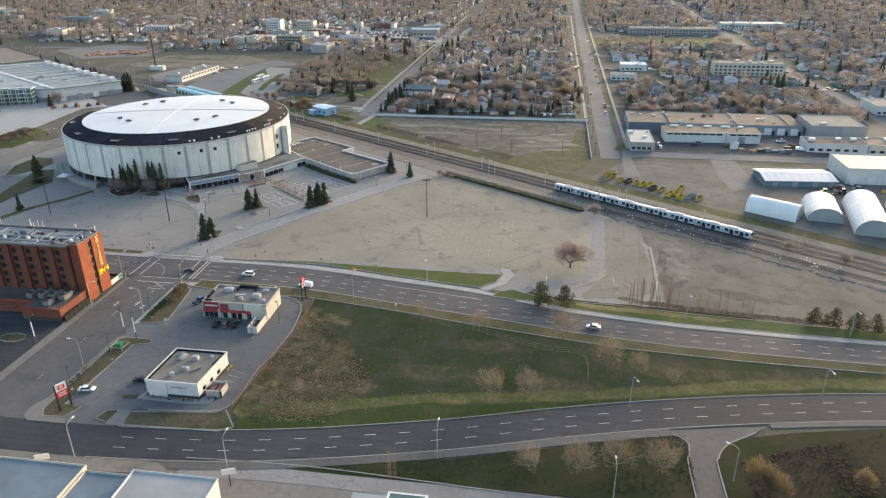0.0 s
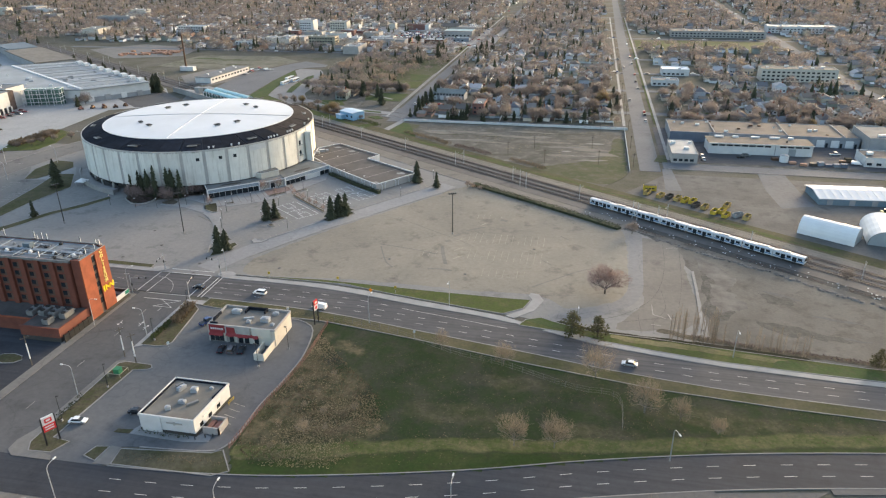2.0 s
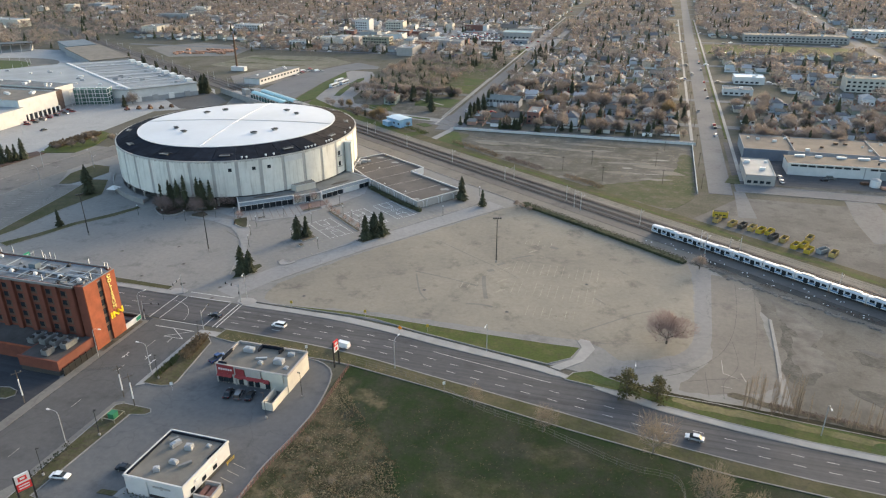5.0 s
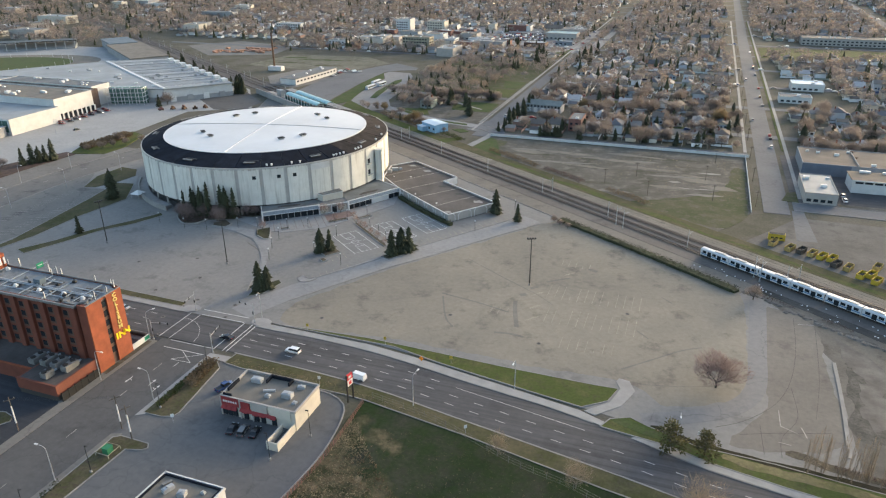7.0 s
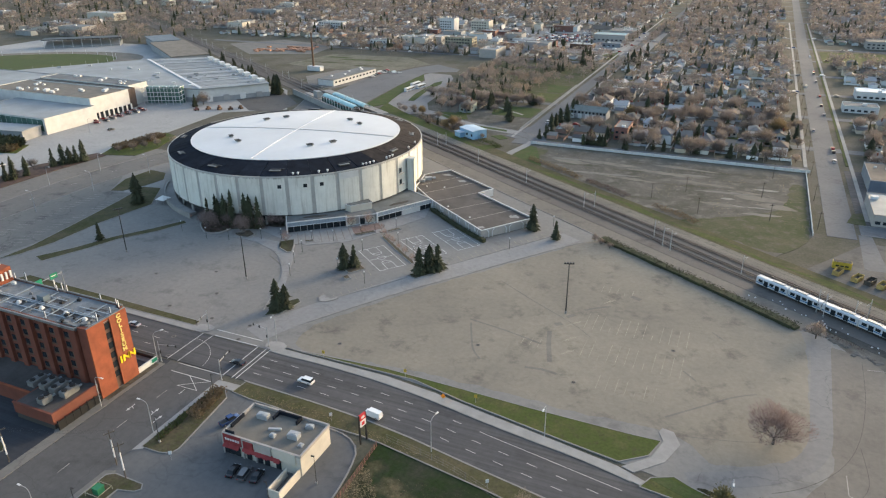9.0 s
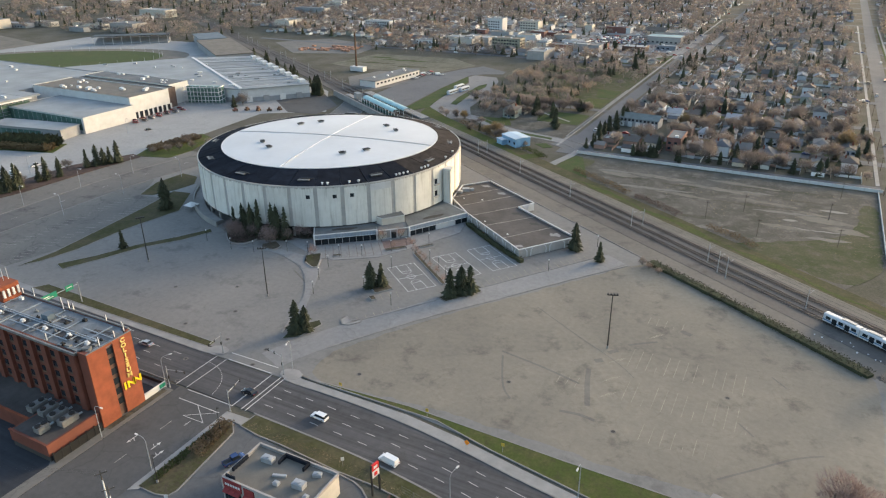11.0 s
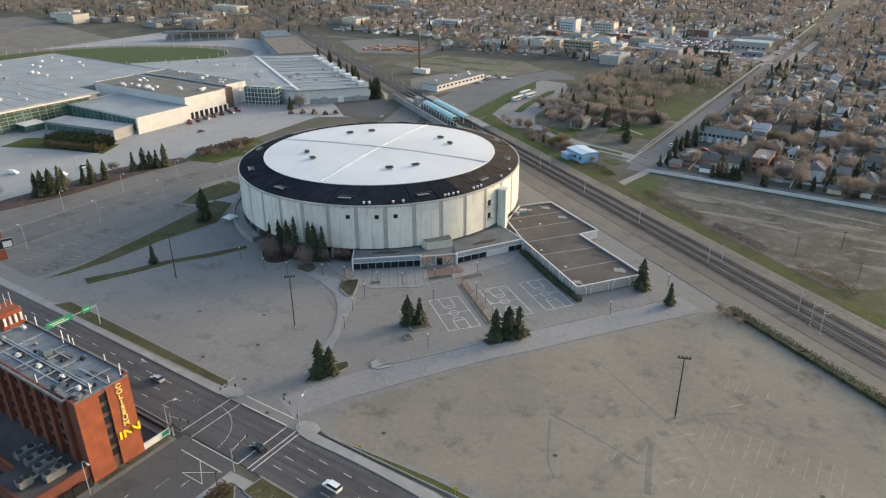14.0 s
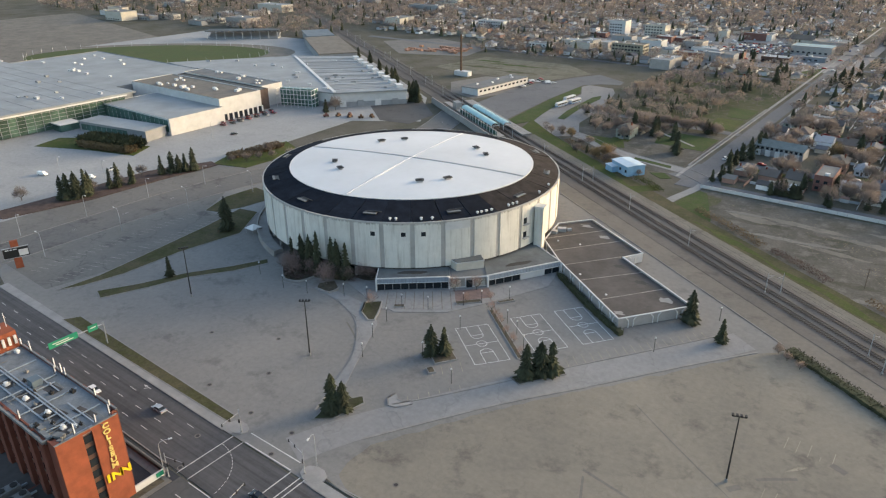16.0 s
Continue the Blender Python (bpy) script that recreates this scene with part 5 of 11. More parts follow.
for deg, m, hw in ((-81.5, "seam", 0.32), (11.5, "grey_seam", 0.45)):
    g = Geo()
    for s in (0, 180):
        q = [polar(r, deg + s, 25.42 + 1.5 * (1 - (r / 51.2) ** 2)) for r in [(rim(deg + s) - 0.2) * i / 10 for i in range(11)]]
        nx, ny = -math.sin(radians(deg)) * hw, math.cos(radians(deg)) * hw
        for a, b in zip(q, q[1:]):
            g.add([(a[0] - nx, a[1] - ny, a[2]), (a[0] + nx, a[1] + ny, a[2]), (b[0] + nx, b[1] + ny, b[2]), (b[0] - nx, b[1] - ny, b[2]),
                   (a[0] - nx, a[1] - ny, a[2] + 0.12), (a[0] + nx, a[1] + ny, a[2] + 0.12), (b[0] + nx, b[1] + ny, b[2] + 0.12), (b[0] - nx, b[1] - ny, b[2] + 0.12)],
                  [(4, 5, 6, 7), (7, 6, 5, 4), (0, 4, 7, 3), (1, 2, 6, 5)])
    arena_part("roof_seam", g, m, dome)
for x, y in ((-184.2, 61.3), (-175.7, 55.8), (-188.5, 95.7), (-181.9, 104.1), (-139.5, 62.5), (-132.6, 71.4), (-147.0, 112.0), (-138.1, 106.3)):
    d = math.degrees(math.atan2(y - CY, x - CX)) + 90
    zz = 25.4 + 1.5 * (1 - (math.hypot(x - CX, y - CY) / 51.2) ** 2)
    vent = arena_part("roof_vent", Geo().obox(x, y, zz - 0.1, 2.4, 1.5, 0.7, d), "steel", dome, "grey roof ventilator")
    # hood above the curb
    arena_part("roof_vent_hood", Geo().obox(x, y, zz + 0.62, 3.3, 2.2, 0.28, d).obox(x, y, zz + 0.9, 1.6, 1.1, 0.25, d), "dark_metal", dome)
for k in range(12):                            # ridge boxes on the dark ring
    a = -65.7 + 30 * k
    g = Geo()
    x, y, _ = polar(57.0, a, 0)
    g.obox(x, y, 23.0, 2.2, 4.6, 0.9, a)
    hatch = arena_part("roof_hatch", g, "dark_metal", arena, "weathered roof hatch")
    x, y, _ = polar(58.0, a, 0)
    arena_part("hatch_lid", Geo().obox(x, y, 23.75, 0.9, 4.9, 0.25, a), "unit", hatch, "dull grey lid")
    x, y, _ = polar(56.2, a + 1.2, 0)
    arena_part("hatch_frame", Geo().obox(x, y, 23.9, 0.4, 5.6, 0.2, a), "dark_metal", hatch)
for a in (-58, -56, -47.6, -44, -28, -26.5, -24.6, -22.5, -15, -13, -11, 3, 12):
    x, y, _ = polar(60.6, a, 0)
    arena_part("roof_cap", Geo().cyl(x, y, 22.3, 23.5, 0.35, 0.35, 8).cyl(x, y, 23.4, 23.7, 0.6, 0.4, 8), "white_trim")
for a in (-63.6, -53.6, -47.1):                # small square openings high in the panels
    g = sector(Geo(), R - 0.3, R + 0.02, a - 0.75, a + 0.75, 17.2, 18.8, 1)
    arena_part("window", g, "glass_dark")
g = sector(Geo(), R - 0.3, R + 0.06, -40.0, -31.5, 19.0, 21.8, 4)
arena_part("wall_patch", g, "white_block", label="paler repaired panel band")
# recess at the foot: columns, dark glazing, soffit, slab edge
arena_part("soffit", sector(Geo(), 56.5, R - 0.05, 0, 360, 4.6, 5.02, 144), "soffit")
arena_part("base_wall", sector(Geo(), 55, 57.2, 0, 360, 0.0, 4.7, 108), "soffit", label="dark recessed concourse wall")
for k in range(36):
    a = -0.7 + 10 * k
    arena_part("column", Geo().cyl(*polar(60.8, a, 0)[:2], 0, 4.7, 0.55, 0.55, 8), "pilaster")
    if k % 2 == 0:
        arena_part("concourse_window", sector(Geo(), 57.1, 57.3, a + 1.5, a + 8.5, 0.8, 3.8, 3), "glass_dark")
# curved ramp parapet on the west side
arena_part("ramp_wall", sector(Geo(), 66.5, 67.1, -150, -104, 0.0, 2.6, 24, 0.0, 2.6), "concrete", label="pale curved ramp wall")
arena_part("ramp_deck", sector(Geo(), 62.2, 66.5, -150, -106, 0.0, 1.6, 24), "concrete")
# stair tower on the east side
g = Geo()
x, y, _ = polar(R + 1.9, -1.8, 0)
tower = arena_part("stair_tower", g.obox(x, y, 0, 3.3, 3.6, 19.4, 12).obox(x, y, 19.4, 3.8, 4.1, 0.8, 12), "panel", label="cream precast stair tower")
for z in (9.0, 14.5):
    x, y, _ = polar(R - 0.1, -8.2, 0)
    arena_part("service_door", Geo().obox(x, y, z, 0.5, 1.7, 2.2, -8), "glass_dark")
    arena_part("service_ledge", Geo().obox(x + 0.5, y, z - 0.4, 1.6, 3.0, 0.3, -8), "pilaster")

# entrance building at the foot of the arena
podium = thing("entrance_hall", "low grey entrance hall with dark doors and white fascia", "entrance", at=(-105, 45, 0))


def podium_part(name, g, m, label="", parent=podium):
    g.v = [(x + 105, y - 45, z) for x, y, z in g.v]
    return part(name, g, m, parent, label)


WEST = [(-127, 22), (-107.5, 38.5), (-119, 54), (-136, 34.5)]
EAST = [(-97.5, 47.5), (-82.5, 73), (-99.5, 82), (-109.5, 61)]
for poly, rise in ((WEST, 4.5), (EAST, 4.3)):
    inner = [(p[0] * 0.975 + (-120) * 0.025, p[1] * 0.975 + 57 * 0.025) for p in poly]
    podium_part("hall_body", Geo().prism(inner, 0, rise - 0.5), "soffit")
    podium_part("roof", Geo().prism(poly, rise - 0.5, rise), "wet_roof", "blue-grey gravel roof with damp stains")
    a, b = Vector(poly[0]), Vector(poly[1])
    d = (b - a).normalized()
    nrm = Vector((d.y, -d.x))
    deg = math.degrees(math.atan2(d.y, d.x))
    L = (b - a).length

    def at(along_, out, z):
        q = a + d * along_ + nrm * out
        return (q.x, q.y, z)

    podium_part("roof_edge", Geo().obox(*((a + b) / 2 + nrm * 0.05), rise - 0.1, L + 0.4, 0.4, 0.32, deg), "white_trim", "white roof edge")
    podium_part("fascia", Geo().add([at(0.2, 0.05, rise - 0.1), at(L - 0.2, 0.05, rise - 0.1), at(L - 0.2, 0.8, rise - 1.5), at(0.2, 0.8, rise - 1.5), at(0.2, -0.3, rise - 1.5), at(L - 0.2, -0.3, rise - 1.5)],
                                    [(3, 2, 1, 0), (4, 5, 2, 3), (0, 4, 3), (1, 2, 5)]), "slate", "sloping slate-blue fascia")
    podium_part("fascia_edge", Geo().obox(*((a + b) / 2 + nrm * 0.82), rise - 1.6, L, 0.14, 0.16, deg), "white_trim")
    ribs = int(L / 1.25)
    for k in range(1, ribs):
        t_ = L * k / ribs
        podium_part("fascia_rib", Geo().tube(at(t_, 0.1, rise - 0.12), at(t_, 0.84, rise - 1.48), 0.05, 0.05, 4), "grey_roof")
    for k in range(9):
        t_ = L * (k + 0.5) / 9
        white = poly is EAST and k in (4, 5, 6)
        podium_part("door", Geo().obox(*((a + d * t_) + nrm * (0.35 if white else -0.1)), 0.05, L / 9 - (0.02 if white else 0.3), 0.15, rise - 1.65, deg), "white_block" if white else "glass_dark", "white boarded bay" if white else "")
        podium_part("door_post", Geo().obox(*((a + d * (L * k / 9)) + nrm * 0.1), 0, 0.2, 0.2, rise - 1.5, deg), "grey_block")
    for q in (a, b):
        podium_part("end_post", Geo().obox(*(q + nrm * 0.5), 0, 0.55, 1.0, rise - 0.05, deg), "white_trim")
    e0, e1 = (Vector(poly[0]), Vector(poly[3])) if poly is WEST else (Vector(poly[1]), Vector(poly[2]))
    em = (e0 + e1) / 2
    podium_part("end_fascia", Geo().obox(em.x, em.y, rise - 0.3, (e1 - e0).length, 0.35, 0.45, math.degrees(math.atan2(e1.y - e0.y, e1.x - e0.x))), "white_trim")
    pm = (a + b) / 2 - nrm * 4.2
    c_, s_ = math.cos(radians(deg)), math.sin(radians(deg))
    podium_part("roof_stain", Geo().prism([(pm.x + c_ * 5.6 * math.cos(i * 0.524) - s_ * (1.3 + 0.3 * math.sin(i * 2.1)) * math.sin(i * 0.524), pm.y + s_ * 5.6 * math.cos(i * 0.524) + c_ * (1.3 + 0.3 * math.sin(i * 2.1)) * math.sin(i * 0.524)) for i in range(12)], rise, rise + 0.02), "soffit", "dark puddle on the roof")
BLOCK = [(-108.6, 44.4), (-102.2, 52.4), (-109.4, 58.6), (-117.2, 47.2)]
FRONT = [(-107.3, 38.7), (-97.5, 48.2), (-106.0, 60.0), (-118.0, 50.5)]
podium_part("link_block", Geo().prism(FRONT, 0, 3.9), "stucco_grey", "grey low front between the halls")
podium_part("link_roof", Geo().prism([(-107.3, 39.4), (-98.2, 48.2), (-106.0, 59.4), (-117.2, 50.2)], 3.9, 4.02), "grey_roof")
podium_part("centre_block", Geo().prism(BLOCK, 0, 7.1), "stucco", "pale raised entrance block")
podium_part("centre_roof", Geo().prism([(p[0] * 0.99 - 1.08, p[1] * 0.99 + 0.5) for p in BLOCK], 7.1, 7.3), "wet_roof")
podium_part("centre_trim", Geo().sweep(BLOCK + BLOCK[:2], 0.16, 6.9, 7.22), "white_trim")
a, b = Vector(BLOCK[0]), Vector(BLOCK[1])
d = (b - a).normalized()
deg = math.degrees(math.atan2(d.y, d.x))
podium_part("link_trim", Geo().sweep([(-107.5, 38.3), (-97.3, 48.0)], 0.2, 3.75, 4.15).sweep([(-107.5, 38.3), (-97.3, 48.0)], 0.12, 0.0, 0.35), "white_trim", "white trim line")
for t_ in (0.02, 0.42, 0.62, 0.98):
    podium_part("front_post", Geo().obox(-107.5 + 10.2 * t_, 38.3 + 9.7 * t_, 0, 0.35, 0.35, 3.9, 43.6), "white_trim")
podium_part("front_door", Geo().obox(-102.2, 43.2, 0.1, 2.0, 0.5, 2.6, 43.6), "glass_dark", "dark glass front door")
podium_part("front_panel", Geo().obox(-105.6, 40.0, 0.4, 3.4, 0.36, 2.6, 43.6), "stucco", "pale infill panel")
podium_part("front_panel", Geo().obox(-99.2, 46.1, 0.4, 3.0, 0.36, 2.6, 43.6), "stucco", "pale infill panel")
slab("pavement_entrance", [(-106.0, 36.6), (-96.2, 46.6), (-91.6, 41.6), (-100.0, 31.0)], -0.1, 0.155, "red_paver", "faded red paving before the entrance", "pavement")

# ---------------------------------------------------------------- parkade beside the arena
DECK = [(-83.2, 74.0), (-48.2, 47.7), (-32.6, 69.4), (-65.8, 90.8), (-61.3, 98.5), (-91.6, 117.9), (-101.0, 106.0), (-97.5, 88.0)]
parkade = thing("parkade", "low parking deck with brown surface and white parapets", "parkade", at=(-65, 80, 0))


def deck_part(name, g, m, label="", parent=parkade):
    g.v = [(x + 65, y - 80, z) for x, y, z in g.v]
    return part(name, g, m, parent, label)


deck_part("deck", Geo().prism(DECK, 0, 3.2), "deck", "stained brown asphalt deck")
for e, (p, q) in enumerate(zip(DECK, DECK[1:] + [DECK[0]])):
    p, q = Vector(p), Vector(q)
    d = q - p
    deg = math.degrees(math.atan2(d.y, d.x))
    m = (p + q) / 2
    deck_part("parapet", Geo().obox(m.x, m.y, 0.2, d.length + 0.3, 0.3, 3.5, deg), "white_block" if e == 3 else "stucco_grey", "white stair wall" if e == 3 else "grey parapet wall")
    deck_part("coping", Geo().obox(m.x, m.y, 3.7, d.length + 0.4, 0.45, 0.22, deg), "white_trim", "white coping")
    nb = max(1, int(d.length / 6.8))
    nrm = Vector((d.y, -d.x)).normalized()
    for k in range(nb):
        c = p + d * ((k + 0.5) / nb) + nrm * 0.28
        t = d.normalized()
        for s in (-1, 1):
            g = Geo()
            g.tube((c.x + t.x * s * 0.9, c.y + t.y * s * 0.9, 0.1), (c.x + t.x * s * 0.9, c.y + t.y * s * 0.9, 2.6), 0.16, 0.16, 4)
            g.tube((c.x + t.x * s * 0.9, c.y + t.y * s * 0.9, 2.6), (c.x + t.x * s * 1.8, c.y + t.y * s * 1.8, 3.6), 0.16, 0.16, 4)
            deck_part("bracket", g, "white_trim")
for x0, y0, x1, y1 in ((-98.1, 90.4, -82.4, 112.1), (-91.0, 80.8, -72.5, 106.3), (-81.2, 72.9, -66.4, 92.6), (-70.9, 65.2, -55.7, 84.0), (-59.1, 56.4, -44.5, 76.6)):
    deck_part("deck_line", Geo().obox((x0 + x1) / 2, (y0 + y1) / 2, 3.2, math.hypot(x1 - x0, y1 - y0), 0.24, 0.03, math.degrees(math.atan2(y1 - y0, x1 - x0))), "faded")
for k, (x, y, sx, sy) in enumerate(((-41, 69.1, 3.4, 2.4), (-50, 52.2, 2.4, 1.6), (-90.8, 111.3, 3.4, 1.8), (-79.9, 105, 3.2, 2.0), (-52.6, 76.5, 3.4, 2.0), (-64, 84, 3, 2))):
    g = Geo()
    n = 12
    g.prism([(x + sx * (0.7 + 0.3 * math.sin(3.1 * i + k)) * math.cos(i * 2 * math.pi / n), y + sy * (0.7 + 0.3 * math.cos(2.3 * i)) * math.sin(i * 2 * math.pi / n)) for i in range(n)], 3.2, 3.215)
    deck_part("deck_patch", g, "concrete" if k < 4 else "soffit", "pale repaired patch")
for x, y in ((-93, 91), (-84.5, 93), (-72.6, 69.6), (-58.6, 61)):
    deck_part("deck_drain", Geo().cyl(x, y, 3.2, 3.5, 0.45, 0.3, 8), "white_trim", "small white roof drain")
deck_part("roof_gear", Geo().obox(-96.6, 100.6, 3.2, 3.4, 2.0, 1.5, 30).obox(-98, 97, 3.2, 2.2, 1.8, 1.3, 10).obox(-94.4, 102.8, 3.2, 1.6, 1.2, 1.0, 50), "steel", "cluttered metal plant")

# ---------------------------------------------------------------- hotel
hotel = thing("hotel", "six storey orange brick hotel with flat grey roof", "hotel", at=(-104, -90, 0))
HX0, HX1, HY0, HY1, HZ = -178.0, -105.2, -96.0, -83.2, 21.8


def hotel_part(name, g, m, label="", parent=hotel):
    g.v = [(x + 104, y + 90, z) for x, y, z in g.v]
    return part(name, g, m, parent, label)


SY, NY = -97.2, -82.0                         # long block, deeper than its end
# long walls darker than the end wall: the south side's shade is in the colour
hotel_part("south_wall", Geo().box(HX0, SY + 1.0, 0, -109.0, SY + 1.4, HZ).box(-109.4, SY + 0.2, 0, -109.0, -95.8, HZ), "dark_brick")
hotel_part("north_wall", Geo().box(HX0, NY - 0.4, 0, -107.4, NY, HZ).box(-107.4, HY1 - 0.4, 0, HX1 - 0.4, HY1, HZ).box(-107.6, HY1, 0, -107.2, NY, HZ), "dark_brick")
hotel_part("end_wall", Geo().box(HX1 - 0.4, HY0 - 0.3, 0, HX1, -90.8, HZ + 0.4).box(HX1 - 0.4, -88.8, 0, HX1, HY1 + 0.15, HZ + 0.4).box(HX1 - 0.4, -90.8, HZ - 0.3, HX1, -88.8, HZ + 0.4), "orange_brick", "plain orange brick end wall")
hotel_part("slot_wall", Geo().box(HX1 - 0.9, -90.9, 0, HX1 - 0.5, -88.7, HZ - 0.3), "brown_panel")
hotel_part("corner_pier", Geo().box(HX1 - 3.4, HY0 - 0.3, 0, HX1 - 0.4, HY0 + 1.0, HZ + 0.4), "dark_brick")
for fl in range(6):
    z = 2.4 + fl * 3.05
    w = hotel_part("end_window", Geo().box(HX1 - 0.52, -90.7, z + 1.2, HX1 - 0.35, -88.9, z + 3.0), "glass_dark")
nb = 12
for k in range(nb + 1):
    x = HX1 - 5.0 - k * 5.6
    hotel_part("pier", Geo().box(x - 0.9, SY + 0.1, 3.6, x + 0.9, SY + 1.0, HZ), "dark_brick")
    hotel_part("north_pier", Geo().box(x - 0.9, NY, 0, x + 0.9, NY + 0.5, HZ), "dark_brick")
    if k < nb:
        for fl in range(5):
            z = 6.0 + fl * 3.05
            w = hotel_part("window", Geo().box(x - 4.0, SY + 0.85, z, x - 2.5, SY + 1.02, z + 1.5), "glass_dark")
            hotel_part("infill_panel", Geo().box(x - 2.4, SY + 0.85, z - 0.1, x - 1.5, SY + 1.02, z + 1.6), "brown_panel")
            hotel_part("window_frame", Geo().box(x - 4.1, SY + 0.8, z - 0.6, x - 1.5, SY + 0.99, z - 0.1), "brown_panel")
hotel_part("roof", Geo().box(HX0, SY + 0.6, HZ - 0.8, -109.0, NY - 0.2, HZ - 0.2).box(-109.0, HY0 + 0.6, HZ - 0.8, HX1 - 0.4, HY1 - 0.2, HZ - 0.2), "hotel_roof", "blue-grey gravel roof")
hotel_part("parapet", Geo().box(HX0, SY + 0.05, HZ - 0.3, -108.8, SY + 0.5, HZ + 0.4).box(HX0, NY - 0.3, HZ - 0.3, -107.2, NY + 0.1, HZ + 0.4).box(-109.1, SY + 0.5, HZ - 0.2, -108.8, -95.2, HZ + 0.4).box(HX1 - 0.4, HY0 - 0.35, HZ + 0.4, HX1 + 0.06, HY1 + 0.15, HZ + 0.54), "unit", "blue-grey metal parapet cap")
random.seed(5)
for y, x1 in ((-90.45, HX1 - 3), (-89.75, HX1 - 5)):
    hotel_part("roof_pipe", Geo().box(HX0 + 5, y - 0.15, HZ - 0.05, x1, y + 0.15, HZ + 0.2), "pipe_blue", "blue-grey roof pipe")
for x in (-112, -122, -131, -141, -150, -162):
    hotel_part("roof_pipe", Geo().box(x, -95.8, HZ - 0.05, x + 0.25, -83.2, HZ + 0.18), "pipe_blue", "blue-grey roof pipe")
for x, y in ((-110.5, -92.0), (-118, -91.5), (-127, -92.0), (-136, -92.2), (-146, -92), (-160, -91.5)):
    hotel_part("roof_fan", Geo().obox(x, y, HZ - 0.2, 1.1, 1.1, 0.4, 10).cyl(x, y, HZ + 0.2, HZ + 0.7, 0.6, 0.42, 10), "white_trim", "white mushroom roof fan")
hotel_part("roof_tank", Geo().obox(-131, -88.0, HZ - 0.2, 2.6, 2.2, 1.7, 0), "blue_grey", "blue metal plant box")
for k, (x, y, a, b) in enumerate(((-110.5, -91.8, 5, 3.4), (-116.5, -90.6, 4.4, 3), (-121.5, -91.5, 4, 3), (-128, -91.2, 4.6, 3), (-136.5, -91.4, 4, 3), (-126, -86.6, 4, 2.4), (-146, -91.2, 5, 3), (-112, -86.6, 6, 2))):
    hotel_part("roof_patch", Geo().obox(x, y, HZ - 0.2, a, b, 0.03 + 0.003 * k, 8), "deck", "dark stained roof patch")
for k, (x0, y0, x1, y1) in enumerate(((-106.5, -93.8, -106.2, -88), (-118, -87.4, -106.5, -87.1), (-140, -93.4, -116, -93.1), (-116.3, -93.4, -116.0, -90.4), (-128.3, -89.8, -128, -85), (-134, -86.3, -124, -86.0))):
    hotel_part("roof_pipe", Geo().box(x0, y0, HZ - 0.05, x1, y1, HZ + 0.14), "pipe_blue", "blue-grey roof pipe")
for x, y, a, b, h_, d_ in ((-110.5, -95.4, 5.5, 1.0, 0.6, 0), (-108, -94.0, 2.0, 1.4, 1.0, 20), (-113.5, -95.0, 1.6, 1.0, 0.8, 5), (-106.6, -94.6, 1.0, 0.8, 0.7, 30), (-116, -95.6, 1.2, 0.9, 0.6, 0), (-108.2, -91.6, 0.9, 0.9, 0.5, 10)):
    hotel_part("roof_clutter", Geo().obox(x, y, HZ - 0.2, a, b, h_, d_), "unit")
for k in range(16):
    x, y, l_ = random.uniform(-160, -110), random.uniform(-95, -84), random.uniform(3, 9)
    if k % 2:
        hotel_part("roof_pipe", Geo().box(x, y, HZ + 0.02, x + l_, y + 0.14, HZ + 0.16), "unit", "grey roof pipe")
    else:
        hotel_part("roof_pipe", Geo().box(x, -95.2, HZ + 0.02, x + 0.14, -95.2 + l_, HZ + 0.16), "unit", "grey roof pipe")
for k in range(22):
    x, y, s_ = random.uniform(-162, -108), random.uniform(-95.5, -83.6), random.uniform(0.4, 1.1)
    hotel_part("roof_vent", Geo().obox(x, y, HZ - 0.2, s_, s_ * 0.8, s_ * 0.7, random.uniform(0, 40)).cyl(x, y, HZ - 0.2, HZ + 0.3 + s_ * 0.6, 0.14, 0.14, 6), random.choice(["unit", "steel", "dark_metal", "white_trim"]), "small roof vent")
for x, y in ((-106.4, -84.2), (-109, -82.7), (-115, -82.6), (-128, -82.7), (-130, -82.6), (-131, -83.6), (-106, -92), (-106, -87.5), (-133, -82.6), (-145, -82.6), (-120, -96.4), (-150, -82.6)):
    h = random.uniform(1.6, 3.0)
    m = hotel_part("antenna_mast", Geo().cyl(x, y, HZ - 0.2, HZ + h + 0.6, 0.07, 0.07, 5), "dark_metal")
    hotel_part("antenna_panel", Geo().obox(x, y + 0.15, HZ + 0.7, 0.34, 0.25, h - 0.3, random.uniform(-30, 30)), "white_trim", "white antenna panel")
tw = hotel_part("lift_tower", Geo().box(-157, -88.0, HZ - 1, -150.6, -82.6, HZ + 4.6), "orange_brick", "orange brick lift tower")
for k in range(4):
    hotel_part("tower_antenna", Geo().obox(-150.4, -87.4 + k * 1.4, HZ + 1.2, 0.4, 0.6, 2.2, 0), "white_trim")
    hotel_part("tower_mast", Geo().cyl(-154, -87.4 + k * 1.4, HZ + 4.5, HZ + 8.5, 0.08, 0.06, 5), "white_trim")
# low wing
hotel_part("wing_wall", Geo().box(-178, -106.0, 0, -120.2, -95.2, 4.4), "dark_brick")
hotel_part("wing_block", Geo().box(-120.2, -111.0, 1.7, -105.8, -96.4, 4.7), "dark_brick", "red brick low wing")
hotel_part("wing_front", Geo().box(-120.0, -110.8, 0, -106.0, -96.6, 1.7), "soffit")
hotel_part("wing_roof", Geo().box(-119.6, -110.4, 4.7, -106.4, -96.4, 4.8), "deck", "grey gravel roof")
hotel_part("wing_roof", Geo().box(-177.6, -105.5, 4.4, -120.2, -95.4, 4.5), "deck", "grey gravel roof")
